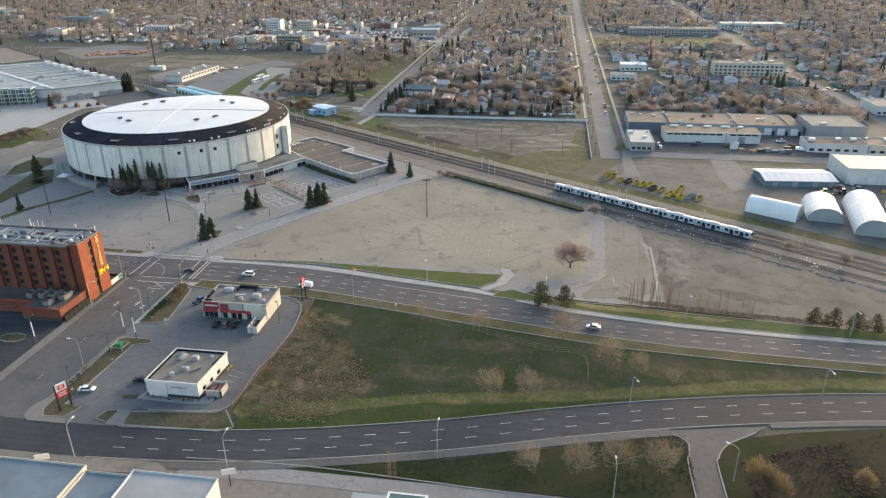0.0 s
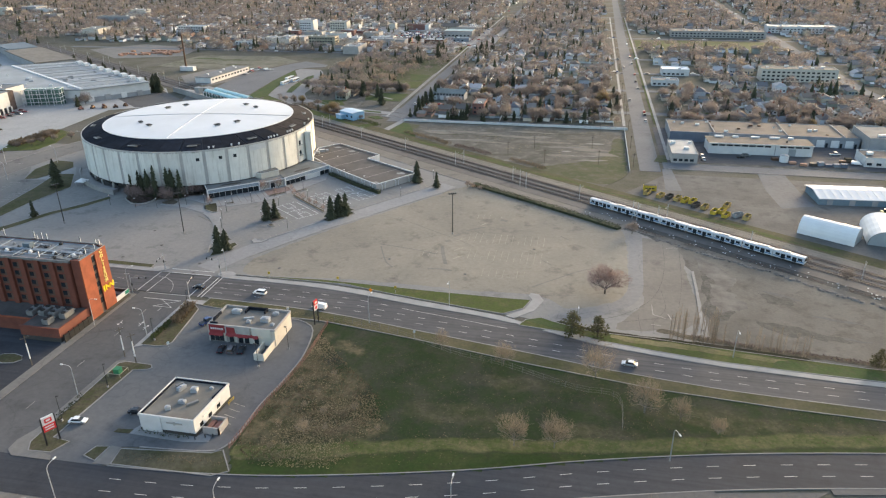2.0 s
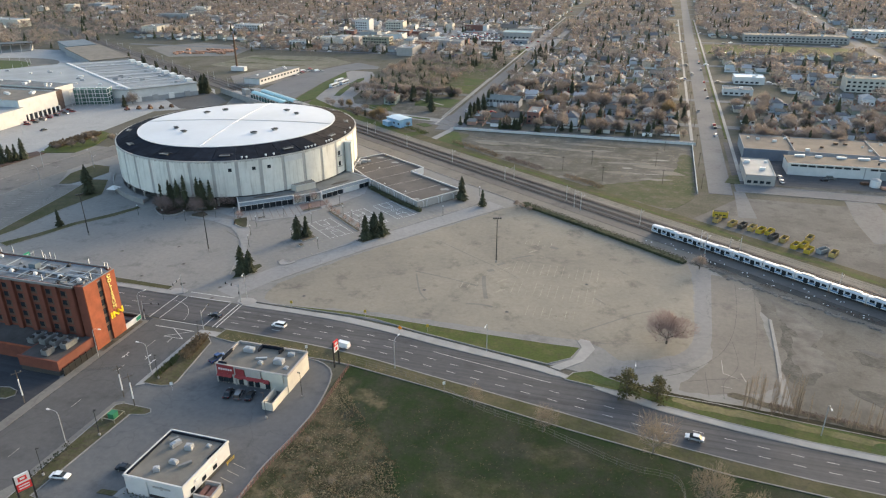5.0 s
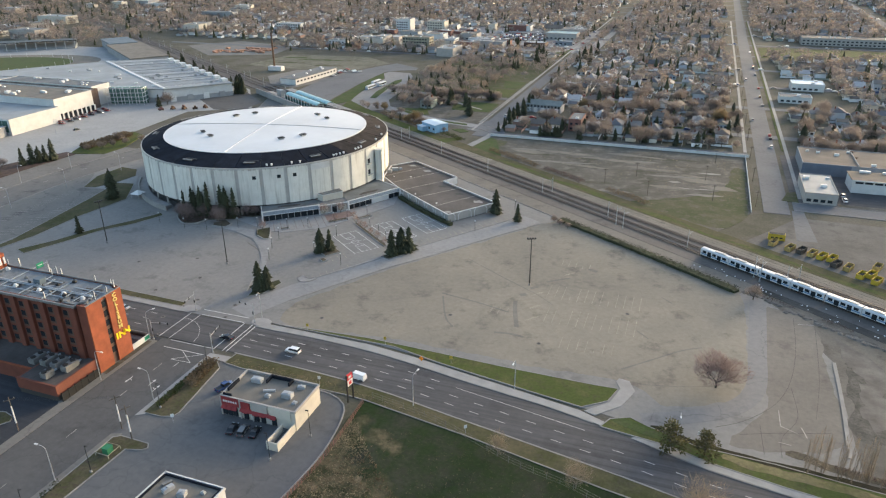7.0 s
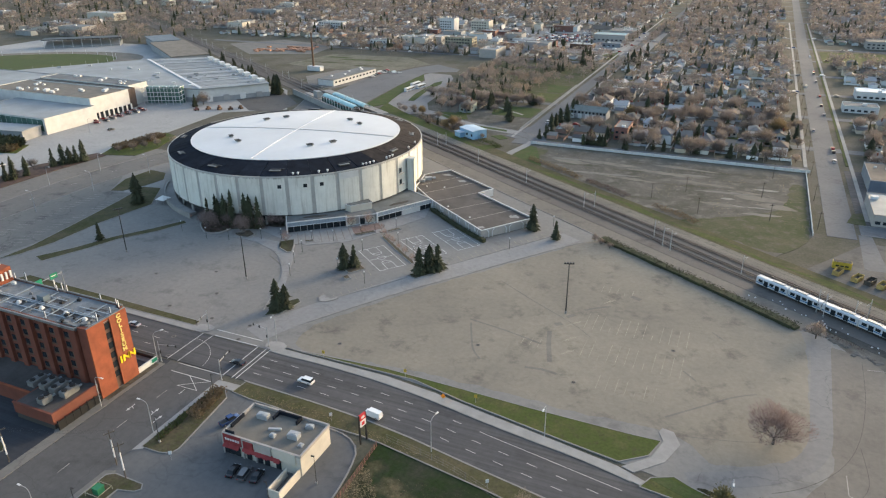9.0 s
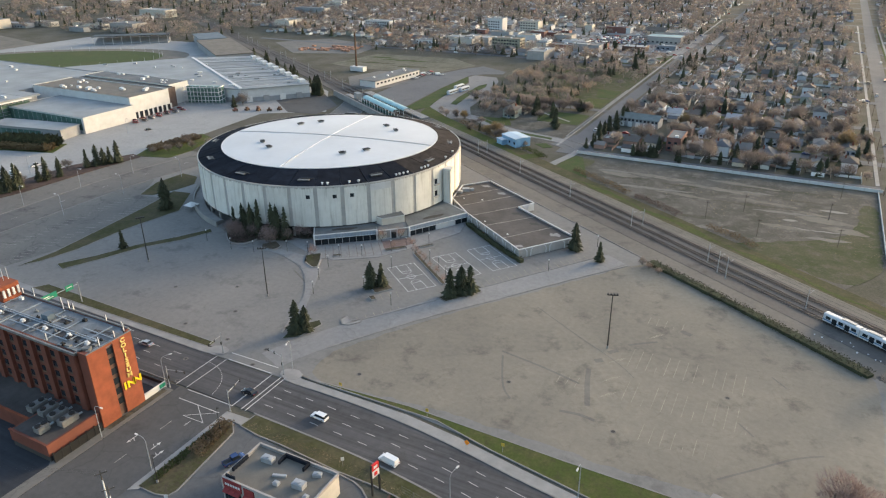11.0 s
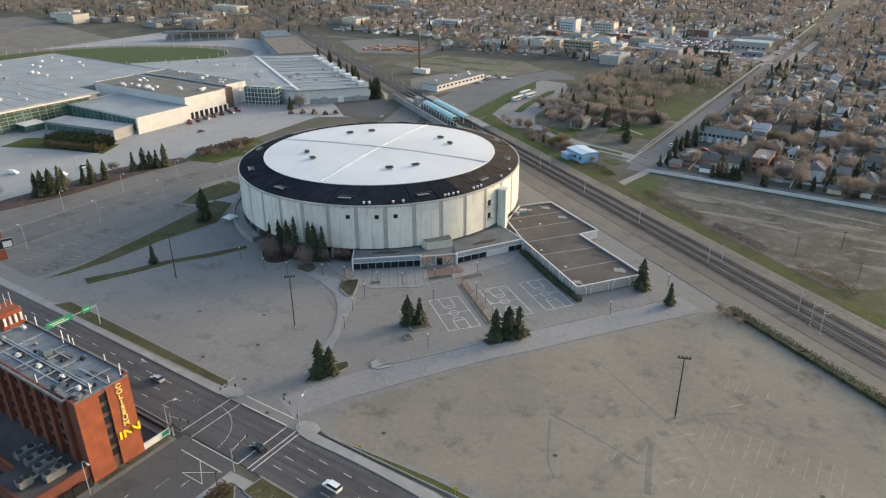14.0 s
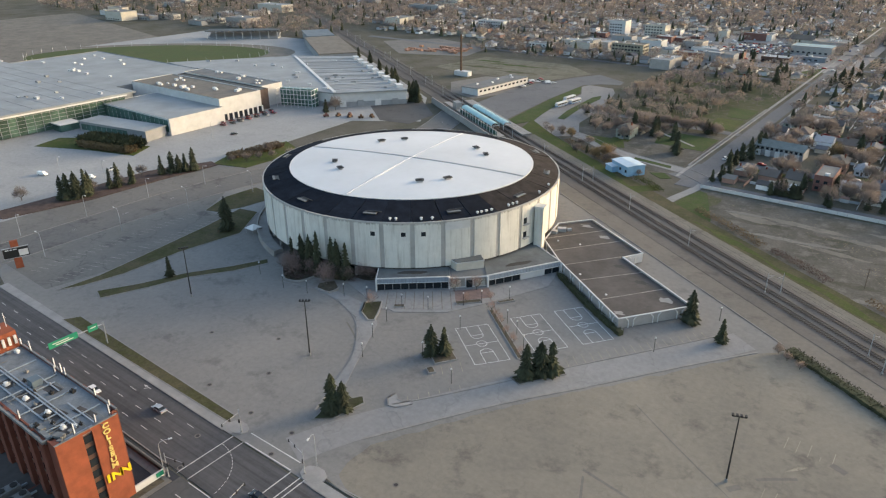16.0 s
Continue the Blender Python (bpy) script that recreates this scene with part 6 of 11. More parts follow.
hotel_part("wing_coping", Geo().box(-120.3, -111.1, 4.7, -105.7, -110.5, 5.1).box(-106.3, -110.5, 4.7, -105.7, -96.4, 5.1), "dark_brick")
hotel_part("wing_coping", Geo().box(-178, -106.2, 4.4, -120.3, -105.7, 4.8), "orange_brick")
for x, y in ((-121.9, -102.0), (-117.4, -102.0), (-113.4, -102.2), (-109.3, -102.4), (-112.1, -107.6)):
    l_ = 4.6 if y > -105 else 3.0
    z = 4.5 if x < -120.5 else 4.8
    hotel_part("air_unit", Geo().box(x - 1.15, y - l_ / 2, z + 0.3, x + 1.15, y + l_ / 2, z + 1.9).box(x - 1.0, y - l_ / 2 + 0.2, z, x + 1.0, y + l_ / 2 - 0.2, z + 0.3), "unit", "grey-green rooftop air unit")
    for q in (-0.28, 0.28):
        hotel_part("air_fan", Geo().cyl(x, y + q * l_, z + 1.9, z + 2.2, 0.75, 0.75, 12), "dark_metal")
    hotel_part("duct", Geo().box(x - 0.2, y + l_ / 2, z + 0.4, x + 0.2, y + l_ / 2 + 1.6, z + 0.8), "pipe_blue")
for k in range(6):
    y = -110.5 + k * 2.3
    hotel_part("fence_panel", Geo().box(-104.9, y, 0.1, -104.7, y + 2.1, 2.6), "black", "dark fence panel along the pavement")
    hotel_part("fence_post", Geo().box(-105.0, y - 0.15, 0, -104.6, y, 3.0), "dark_metal")
# sign letters on the end wall
def letters(word, size, place, wide, parent, step, tone):
    for i, ch in enumerate(word):
        cu = bpy.data.curves.new("sign_letter", "FONT")
        cu.body, cu.size, cu.extrude, cu.align_x = ch, size, 0.09, "CENTER"
        cu.offset = 0.034 * size
        tmp = new("letter_tmp", cu)
        me = bpy.data.meshes.new_from_object(tmp.evaluated_get(bpy.context.evaluated_depsgraph_get()))
        bpy.data.objects.remove(tmp)
        me.materials.clear()
        me.materials.append(M[tone])
        ob = part("sign_letter", me, tone, parent, "yellow sign letter")
        x, y, z = place
        ob.matrix_basis = pose(x + 104, y + 90 + step[0] * i, z + step[1] * i, 90, 0, 90) @ Matrix.Diagonal((wide, 1, 1, 1))


bpy.context.view_layer.update()
letters("COLISEUM", 1.62, (HX1 + 0.12, -86.0, 20.5), 1.22, hotel, (0.0, -1.5), "sign_cream")
letters("INN", 2.75, (HX1 + 0.14, -88.0, 7.1), 1.25, hotel, (1.95, 0.0), "sign_yellow")
sign_wall = tagged(part("yard_wall", Geo().box(-105.8, -83.0, 0, -105.4, -75.6, 1.8), "white_block"), "low white wall with a green banner beside the hotel", "wall")
part("banner", Geo().box(-105.4, -77.8, 0.5, -105.32, -75.7, 1.7), "sign_green", sign_wall)
part("fence_side", Geo().box(-122, -75.6, 0, -105.8, -75.3, 1.2), "soffit", sign_wall)

# ---------------------------------------------------------------- two restaurants
def rooftop_units(parent, spots, z, conv):
    for x, y, lx, ly, h, d in spots:
        g = Geo().obox(x, y, z, lx, ly, h, d).obox(x, y, z + h, lx * 0.8, ly * 0.8, 0.15, d).cyl(x, y, z + h + 0.15, z + h + 0.35, min(lx, ly) * 0.3, None, 10)
        conv("roof_unit", g, "steel", "pale rooftop air unit", parent)


def shop(name, label, at):
    s = thing(name, label, "restaurant", at=(*at, 0))

    def conv(nm, g, m, lab="", parent=s):
        g.v = [(x - at[0], y - at[1], z) for x, y, z in g.v]
        return part(nm, g, m, parent, lab)
    return s, conv


r1, cv = shop("restaurant", "cream stucco restaurant with red awnings and flat roof", (-51, -94))
A0 = [(-60, -87.6), (-37.5, -87.6), (-37.5, -100.2), (-60, -100.2)]
# walls set out along a slightly turned rectangle
cv("wall", Geo().prism(A0, 0, 5.4), "stucco")
cv("roof", Geo().box(-59.6, -99.8, 5.4, -37.9, -88.0, 5.5), "tan_roof", "tan gravel roof")
for p, q in zip(A0, A0[1:] + [A0[0]]):
    m = ((p[0] + q[0]) / 2, (p[1] + q[1]) / 2)
    cv("parapet", Geo().obox(*m, 5.4, math.dist(p, q), 0.45, 0.7, math.degrees(math.atan2(q[1] - p[1], q[0] - p[0]))), "stucco_grey")
for a, w, h, m, z0 in ((0.13, 5.4, 2.6, "awning", 3.4), (0.335, 2.8, 2.9, "awning", 2.6), (0.535, 4.4, 3.6, "stucco_grey", 2.6), (0.80, 6.4, 3.0, "stucco", 3.0)):
    x, y = -60 + 22.5 * a, -100.2
    cv("front_bay", Geo().obox(x, y - 0.1, z0, w, 0.5, h, 0), m)
    if m != "stucco":
        cv("pier", Geo().obox(x - w / 2 - 0.15, y - 0.12, 0, 0.4, 0.55, 5.6, 0), "stucco_grey")
for x in (-59.0, -57.4, -55.8, -52.4, -49.2, -47.2, -43.9):
    q = cv("awning", Geo().add([(x - 0.75, -100.4, 3.3), (x + 0.75, -100.4, 3.3), (x + 0.75, -101.3, 2.6), (x - 0.75, -101.3, 2.6), (x - 0.75, -100.4, 2.55), (x + 0.75, -100.4, 2.55)], [(0, 3, 2, 1), (0, 4, 3), (1, 2, 5), (3, 4, 5, 2)]), "awning", "red canvas awning")
    cv("shop_window", Geo().obox(x, -100.35, 0.25, 1.4, 0.2, 2.1, 0), "glass_dark")
cv("awning_strip", Geo().add([(-54.0, -100.35, 3.6), (-43.2, -100.35, 3.6), (-43.2, -101.2, 2.8), (-54.0, -101.2, 2.8), (-54.0, -100.35, 2.7), (-43.2, -100.35, 2.7)], [(0, 3, 2, 1), (0, 4, 3), (1, 2, 5), (3, 4, 5, 2)]), "awning", "long faded red canvas awning")
for k in range(6):
    cv("sign_bar", Geo().obox(-58.9 + k * 0.75, -100.58, 4.4, 0.5, 0.06, 0.6, 0), "white_trim")
for x0, y0, x1, y1 in ((-51.6, -88.5, -45.2, -88.0), (-51.9, -91.0, -51.5, -88.0), (-45.4, -90.4, -45.0, -88.0), (-59.7, -97.5, -59.3, -92.5), (-59.6, -99.7, -57.0, -99.4)):
    cv("parapet_lining", Geo().box(x0, y0, 5.45, x1, y1, 6.5), "black_roof", "dark parapet lining")
rooftop_units(r1, [(-54.5, -91.2, 3.0, 1.7, 1.2, 3), (-43, -94.6, 2.8, 1.9, 1.3, 3), (-41.5, -90.0, 2.0, 1.3, 0.7, 20), (-48, -96.3, 1.4, 1.1, 0.7, 0), (-39.8, -96.5, 1.2, 1.2, 0.4, 0)], 5.5, cv)
cv("roof_duct", Geo().obox(-49, -94, 5.5, 3.2, 0.6, 0.5, 20), "steel")
cv("bin_store", Geo().box(-41.0, -108.5, 0, -40.7, -101.5, 2.4).box(-38.0, -108.5, 0, -37.7, -100.3, 2.4).box(-41.0, -108.8, 0, -37.7, -108.5, 2.4), "stucco", "open walled bin store")

r2, cv = shop("restaurant", "pale cream takeaway with flat tan roof and drive lane", (-47, -137))
B0 = [(-55.6, -145.0), (-40.0, -145.0), (-38.8, -128.2), (-54.8, -128.2)]
cv("wall", Geo().prism(B0, 0, 4.6), "white_block")
cv("plinth", Geo().prism([(p[0] + (0.08 if p[0] > -47 else -0.08), p[1] + (0.08 if p[1] > -137 else -0.08)) for p in B0], 0, 0.9), "soffit", "dark stained plinth")
cv("roof", Geo().prism([(-55.2, -144.6), (-40.4, -144.6), (-39.2, -128.6), (-54.4, -128.6)], 4.6, 4.7), "tan_roof", "tan gravel roof")
for p, q in zip(B0, B0[1:] + [B0[0]]):
    m = ((p[0] + q[0]) / 2, (p[1] + q[1]) / 2)
    cv("parapet", Geo().obox(*m, 4.6, math.dist(p, q) + 0.3, 0.35, 0.6, math.degrees(math.atan2(q[1] - p[1], q[0] - p[0]))), "white_block")
for (x0, y0), (x1, y1) in (((-54.3, -128.7), (-39.4, -128.7)), ((-55.1, -144.3), (-54.4, -128.8)), ((-39.4, -128.8), (-40.0, -135))):
    cv("parapet_lining", Geo().sweep([(x0, y0), (x1, y1)], 0.18, 4.65, 5.12), "black_roof", "dark parapet lining")
rooftop_units(r2, [(-50.5, -132.5, 2.6, 1.3, 0.9, 70), (-46.5, -132.8, 1.8, 1.6, 1.1, 10), (-47, -138.2, 2.0, 1.1, 0.8, 0), (-49.3, -141.5, 1.4, 1.2, 0.9, 30), (-42.5, -130.8, 1.1, 0.8, 0.4, 0)], 4.7, cv)
cv("roof_duct", Geo().obox(-44, -138.2, 4.7, 3.2, 0.7, 0.7, 50), "unit")
cv("roof_duct", Geo().obox(-52, -131, 4.7, 2.2, 0.8, 0.6, 60), "unit")
cv("front_fin", Geo().obox(-52.2, -145.15, 0, 5.6, 0.3, 5.0, 0), "white_block")
cv("sign_band", Geo().obox(-45.6, -145.15, 3.2, 4.6, 0.12, 0.4, 0).obox(-45.6, -145.2, 2.9, 0.5, 0.14, 1.0, 0), "stucco_grey")
for y in (-134, -138, -142):
    xx = -38.8 + (y + 128.2) / 16.8 * 1.2
    cv("side_window", Geo().obox(xx + 0.02, y, 1.4, 0.16, 1.4, 1.1, -4), "glass_dark")
cv("side_band", Geo().obox(-39.35, -137, 3.3, 0.2, 8, 0.5, -4), "white_trim")
cv("bin_store", Geo().box(-38.8, -143.5, 0, -34.2, -143.1, 2.1).box(-34.6, -143.5, 0, -34.2, -138.5, 2.1).box(-38.8, -138.9, 0, -34.2, -138.5, 2.1), "stucco_grey", "walled bin store")
cv("bin", Geo().box(-38.0, -142.6, 0, -36.8, -139.4, 1.5).box(-36.3, -142.6, 0, -35.0, -139.4, 1.5), "maroon", "dull red waste bins")
cv("stair_rail", Geo().obox(-37.9, -129.6, 0.9, 0.1, 3, 0.1, -6).obox(-37.9, -129.6, 0.4, 0.1, 3, 0.1, -6).obox(-37.9, -131.0, 0, 0.1, 0.1, 1.0, 0).obox(-37.9, -128.2, 0, 0.1, 0.1, 1.0, 0), "yellow_bin")
for x, y in ((-39.6, -146.2), (-37.4, -145.0), (-35.6, -144.4)):
    bo = thing("bollard", "short dark bollard beside the drive lane", "bollard", "bollards", at=(x, y, 0))
    part("post", Geo().cyl(0, 0, 0, 1.0, 0.14, 0.14, 8), "dark_metal", bo)
    part("cap", Geo().cyl(0, 0, 1.0, 1.1, 0.17, 0.08, 8), "dark_metal", bo)
apron = slab("pavement_takeaway", [(-58.5, -147.2), (-56.0, -141.5), (-55.7, -145.1), (-39.9, -145.1), (-39.0, -143.6), (-36, -144.4), (-35.8, -146.4), (-42, -147.6)], -0.1, 0.09, "drive", "pale concrete apron round the takeaway", "pavement")
isle = slab("island_takeaway", [(-61.8, -146.0), (-57.6, -145.6), (-57.8, -147.2), (-62.2, -147.4)], -0.1, 0.14, "bed", "small kerbed bed beside the takeaway", "traffic island")
g = Geo()
for k in range(4):
    g.sweep([(-37.4 + 0.1 * k, -137.6 + k * 2.6), (-33.6 + 0.1 * k, -138.6 + k * 2.6)], 0.06, -0.02, 0.012)
setting("stall_lines_takeaway", g, "faded", "faded stall lines beside the takeaway", "road marking")


def pylon_sign(at, turn, label, h, w, boards):
    s = thing("pylon_sign", label, "sign", at=(*at, 0), turn=turn)
    for sx in (-1, 1):
        part("sign_post", Geo().box(sx * (w / 2 + 0.12) - 0.18, -0.18, 0, sx * (w / 2 + 0.12) + 0.18, 0.18, h), "dark_metal", s)
    for z0, z1, m in boards:
        part("sign_board", Geo().box(-w / 2, -0.22, z0, w / 2, 0.22, z1), m, s)
    return s


s1 = pylon_sign((-74.8, -154), 62, "tall red and white roadside pylon sign on black posts", 8.2, 3.0, [(4.0, 6.0, "sign_red"), (6.0, 8.2, "white_trim")])
part("sign_emblem", Geo().box(-0.9, -0.26, 6.5, 0.9, 0.26, 7.7), "sign_red", s1)
part("sign_emblem", Geo().box(-0.5, -0.29, 6.9, 0.5, 0.29, 7.4), "white_trim", s1)
for z in (4.5, 5.2):
    part("sign_bar", Geo().box(-1.1, -0.25, z, 1.1, 0.25, z + 0.3), "white_trim", s1)
s2 = pylon_sign((-30.3, -83.6), 80, "slim red and white pylon sign on black posts", 8.6, 2.2, [(5.0, 6.9, "white_trim"), (6.9, 8.6, "sign_red")])
part("sign_emblem", Geo().box(-0.5, -0.26, 5.4, 0.5, 0.26, 6.4), "sign_red", s2)
part("sign_emblem", Geo().box(-0.6, -0.26, 7.4, 0.6, 0.26, 8.1), "white_trim", s2)

# ---------------------------------------------------------------- trees and hedges
def spruce_geo(seed, h, r):
    rnd = random.Random(seed)
    trunk = Geo().cyl(0, 0, 0, h * 0.9, 0.22, 0.04, 6)
    g = Geo().cyl(0, 0, h * 0.06, h * 0.97, r * 0.24, 0.02, 7)
    tiers = 26
    for t in range(tiers):
        f = (t + rnd.uniform(-0.3, 0.3)) / tiers
        f = max(0.0, min(0.99, f))
        z, rr = h * (0.05 + 0.92 * f), r * (1 - f) ** 0.72 * (0.55 + 0.45 * min(1, f * 6)) * (0.85 + 0.22 * math.sin(9 * f + seed)) + 0.12
        m = 13 - int(5 * f)
        for k in range(m):
            a = 2 * math.pi * (k + rnd.random() * 0.7) / m + t
            l = rr * rnd.uniform(0.4, 1.25)
            dz = -l * rnd.uniform(0.18, 0.42)
            c, s = math.cos(a), math.sin(a)
            w = l * 0.30
            mid = (c * l * 0.55, s * l * 0.55, z + dz * 0.3)
            g.add([(0, 0, z + 0.25), (mid[0] - s * w, mid[1] + c * w, mid[2] - 0.25), (c * l, s * l, z + dz), (mid[0] + s * w, mid[1] - c * w, mid[2] - 0.25), (mid[0], mid[1], mid[2] + 0.1)],
                  [(0, 1, 4), (1, 2, 4), (2, 3, 4), (3, 0, 4)])
    return trunk, g


def bare_geo(seed, h, r, twigs=420, col=False, w=0.085, slim=1.0):
    """Leafless crown: forking limbs and a haze of fine twigs."""
    rnd = random.Random(seed)
    limbs, g = Geo(), Geo()
    base = h * (0.16 if not col else 0.1)
    limbs.cyl(0, 0, 0, base, h * 0.028 * slim, h * 0.022 * slim, 6)
    ends = []

    def grow(p, d, l, rad, depth):
        q = p + d * l
        limbs.tube(p, q, rad * 1.25, rad * 0.75, 4)
        if depth == 0:
            ends.append((q, d))
            return
        for _ in range(3 if depth > 1 else 2):
            e = (d + Vector((rnd.uniform(-1, 1), rnd.uniform(-1, 1), rnd.uniform(-0.35, 0.6))) * (0.75 if not col else 0.3)).normalized()
            grow(q, e, l * rnd.uniform(0.62, 0.82), rad * 0.58, depth - 1)

    for k in range(5):
        a = 2 * math.pi * k / 5 + rnd.random()
        sp = 0.8 if not col else 0.18
        grow(Vector((0, 0, base)), Vector((math.cos(a) * sp, math.sin(a) * sp, rnd.uniform(0.55, 1.0))).normalized(), h * 0.27, h * 0.013 * slim, 2)
    for i in range(twigs):
        a, u, rad = rnd.uniform(0, 2 * math.pi), rnd.uniform(-0.75, 1), rnd.random() ** 0.45
        s = math.sqrt(max(0, 1 - u * u))
        lump = 0.82 + 0.18 * math.sin(3 * a + seed) + 0.1 * math.sin(5 * u + seed)
        c = Vector((r * rad * s * math.cos(a) * lump, r * rad * s * math.sin(a) * lump, base + (h - base) * (0.42 + 0.5 * u * rad * lump)))
        d = (c - Vector((0, 0, base + h * 0.1))).normalized() + Vector((rnd.uniform(-.7, .7), rnd.uniform(-.7, .7), rnd.uniform(-.3, .7)))
        d.normalize()
        l = rnd.uniform(0.09, 0.17) * h
        n = d.orthogonal().normalized() * w
        n.rotate(Matrix.Rotation(rnd.uniform(0, 3), 3, d))
        g.add([c - d * l * 0.5 - n, c - d * l * 0.5 + n, c + d * l * 0.5], [(0, 1, 2)])
        if i % 2:
            b = d.cross(n).normalized() * l * 0.45
            g.add([c - n, c + n, c + d * l * 0.25 + b], [(0, 1, 2)])
    return limbs, g


def make_tree(kind, geos, mats, label, category):
    t = thing(kind, label, category)
    part("trunk", geos[0], mats[0], t)
    part("crown", geos[1], mats[1], t)
    return t


class Kind:
    """Tree built once; the first place takes it, the rest are copies."""

    def __init__(self, base, group):
        self.base, self.used = base, False
        self.grown = any(c.name.startswith("crown") for c in base.children)
        base["group"] = group

    def put(self, x, y, z=0.0, s=1.0, turn=0.0):
        m = pose(x, y, z, 0, 0, turn)
        if not self.used:
            self.used = True
            self.base.matrix_basis = m @ Matrix.Scale(s, 4)
            return self.base
        ob = copy_thing(self.base, m)
        wide = s * (0.88 + 0.26 * ((x * 7.3 + y * 3.1) % 1.0)) if self.grown else s
        ob.scale = (wide, wide, s)
        return ob


SPRUCE = [Kind(make_tree("spruce", spruce_geo(i, 10.0, 2.9 + 0.3 * i), ("bark", "needle"), "dark green spruce with dense drooping branches", "tree"), "spruces on the lot") for i in range(3)]
random.seed(11)
SP = [(-19.5, 58.9, 7.6), (-31.3, 65.4, 10.5), (-86.3, 1, 9.5), (-83.5, 3.6, 8.5), (-58.2, 8.5, 9.6), (-55.3, 11.5, 10.0), (-53.0, 13.8, 9.6), (-91.4, -35, 10.2), (-88.8, -33.6, 8.4),
      (-166, 18.4, 10.5), (-162, 19.4, 12.0), (-157.4, 19.3, 12.8), (-153.6, 19.6, 14.8), (-147.2, 20.7, 13.9), (-145.2, 21.2, 13.4), (-141.6, 22.1, 12.9), (-160, 18.6, 11), (-214, 25, 13.5), (-195, -15, 7.5),
      (-305, 4, 13), (-303, 7, 13.5), (-301.6, 11, 14), (-307, 2, 12), (-303.4, 13.5, 12), (-303.6, 24, 10.5), (-302.6, 27.5, 12.5), (-301, 34, 11), (-302, 51, 10.5), (-300, 56, 12), (-297.6, 58.5, 10), (-296.4, 61.5, 10), (-295, 65.5, 12.5),
      (-306, 262, 13), (-301, 259, 14), (-298, 257, 14), (-303, 256, 13), (-443, 364, 11), (-467, 374, 11), (-436, 358, 10), (-409, 339, 10), (-372, 314, 10), (-366, 311, 11), (-318, 276, 9), (-326, 281, 9), (-352, 298, 9), (-360, 303, 9), (-385, 322, 9), (-405, 336, 9), (-330, 196, 10),
      (-140, 275, 13), (-112, 268, 12), (-68, 214, 8), (-66, 220, 9), (-69, 242, 9), (-68, 251, 10), (-67, 280, 11), (-66, 286, 9), (-40, 206, 8), (-36.5, 206.5, 8.5), (-33, 206, 8), (-29.5, 206, 8), (-17, 206, 7), (4, 208, 8), (22, 209, 9), (40, 208, 9), (52, 210, 10), (-102, 245, 13), (-125, 274, 12)]
for i, (x, y, h) in enumerate(SP):
    tree = SPRUCE[i % 3].put(x, y, 0, h / 10.0 * (1.2 if 9 <= i <= 16 else 1.18 if i < 34 else 1.0), random.uniform(0, 360))
    if 19 <= i <= 31:
        tree.scale = (tree.scale[0] * 0.8, tree.scale[1] * 0.8, tree.scale[2] * 0.9)
    if 9 <= i <= 16:
        tree.scale = (tree.scale[0] * 0.62, tree.scale[1] * 0.62, tree.scale[2])
def pine_geo(seed, h, r):
    """Rounded open crown of needle clumps on short limbs."""
    rnd = random.Random(seed)
    trunk, g = Geo().cyl(0, 0, 0, h * 0.85, 0.16, 0.05, 6), Geo()
    for k in range(30):
        f = 0.12 + 0.84 * ((k + rnd.random()) / 30) ** 1.15
        a, rr = rnd.uniform(0, 6.283), r * (1.06 - f) ** 0.8 * rnd.uniform(0.3, 1.0)
        c = Vector((rr * math.cos(a), rr * math.sin(a), h * f))
        trunk.tube((0, 0, c.z - 0.3), c, 0.05, 0.02, 4)
        s = r * rnd.uniform(0.22, 0.36) * (1.15 - 0.5 * f)
        for _ in range(34):
            d = Vector((rnd.gauss(0, 1), rnd.gauss(0, 1), rnd.gauss(0, 0.8))).normalized()
            p = c + d * s * rnd.uniform(0.2, 1.0)
            n = d.orthogonal().normalized() * s * 0.2
            n.rotate(Matrix.Rotation(rnd.uniform(0, 3), 3, d))
            g.add([p - n, p + n, p + d * s * 0.5], [(0, 1, 2)])
    return trunk, g


PINE = [Kind(make_tree("pine", pine_geo(20 + i, 7.0, 3.0), ("bark", "pine"), "olive green young pine with loose branches", "tree"), "pines by the road") for i in range(2)]
for i, (x, y, h) in enumerate([(53.4, -75, 8.6), (61.6, -75.5, 7.8), (143, -78, 6.6), (149, -78.5, 7), (155.5, -80, 7.2), (161, -80, 6.6), (167, -82, 6), (175, -84, 7)]):
    pine = PINE[i % 2].put(x, y, 0.1, h / 7.8 * 1.1, i * 50)
    pine.scale = (pine.scale[0] * 1.3, pine.scale[1] * 1.3, pine.scale[2])

BARE = [Kind(make_tree("bare_tree", bare_geo(i, 10.0, 5.2, 1300, False, 0.055), ("bark", "twig"), "leafless deciduous tree with a brown twiggy crown", "tree"), "bare trees") for i in range(4)]
PALE = [Kind(make_tree("bare_tree", bare_geo(30 + i, 10.0, 4.4, 900, False, 0.034, 0.5), ("pale_bark", "twig_pale"), "leafless tree with pale straw coloured twigs", "tree"), "pale bare trees") for i in range(2)]
ROSE = [Kind(make_tree("ornamental_tree", bare_geo(60 + i, 10.0, 3.6, 420, False, 0.036, 0.6), ("bark", "twig_rose"), "small ornamental tree with rosy brown bare twigs", "tree"), "forecourt trees") for i in range(2)]
MAUVE = [Kind(make_tree("bare_tree", bare_geo(70 + i, 10.0, 4.6, 620, False, 0.045, 0.8), ("bark", "twig_mauve"), "leafless tree with thin purple-brown twigs", "tree"), "trees of the arena bed") for i in range(3)]
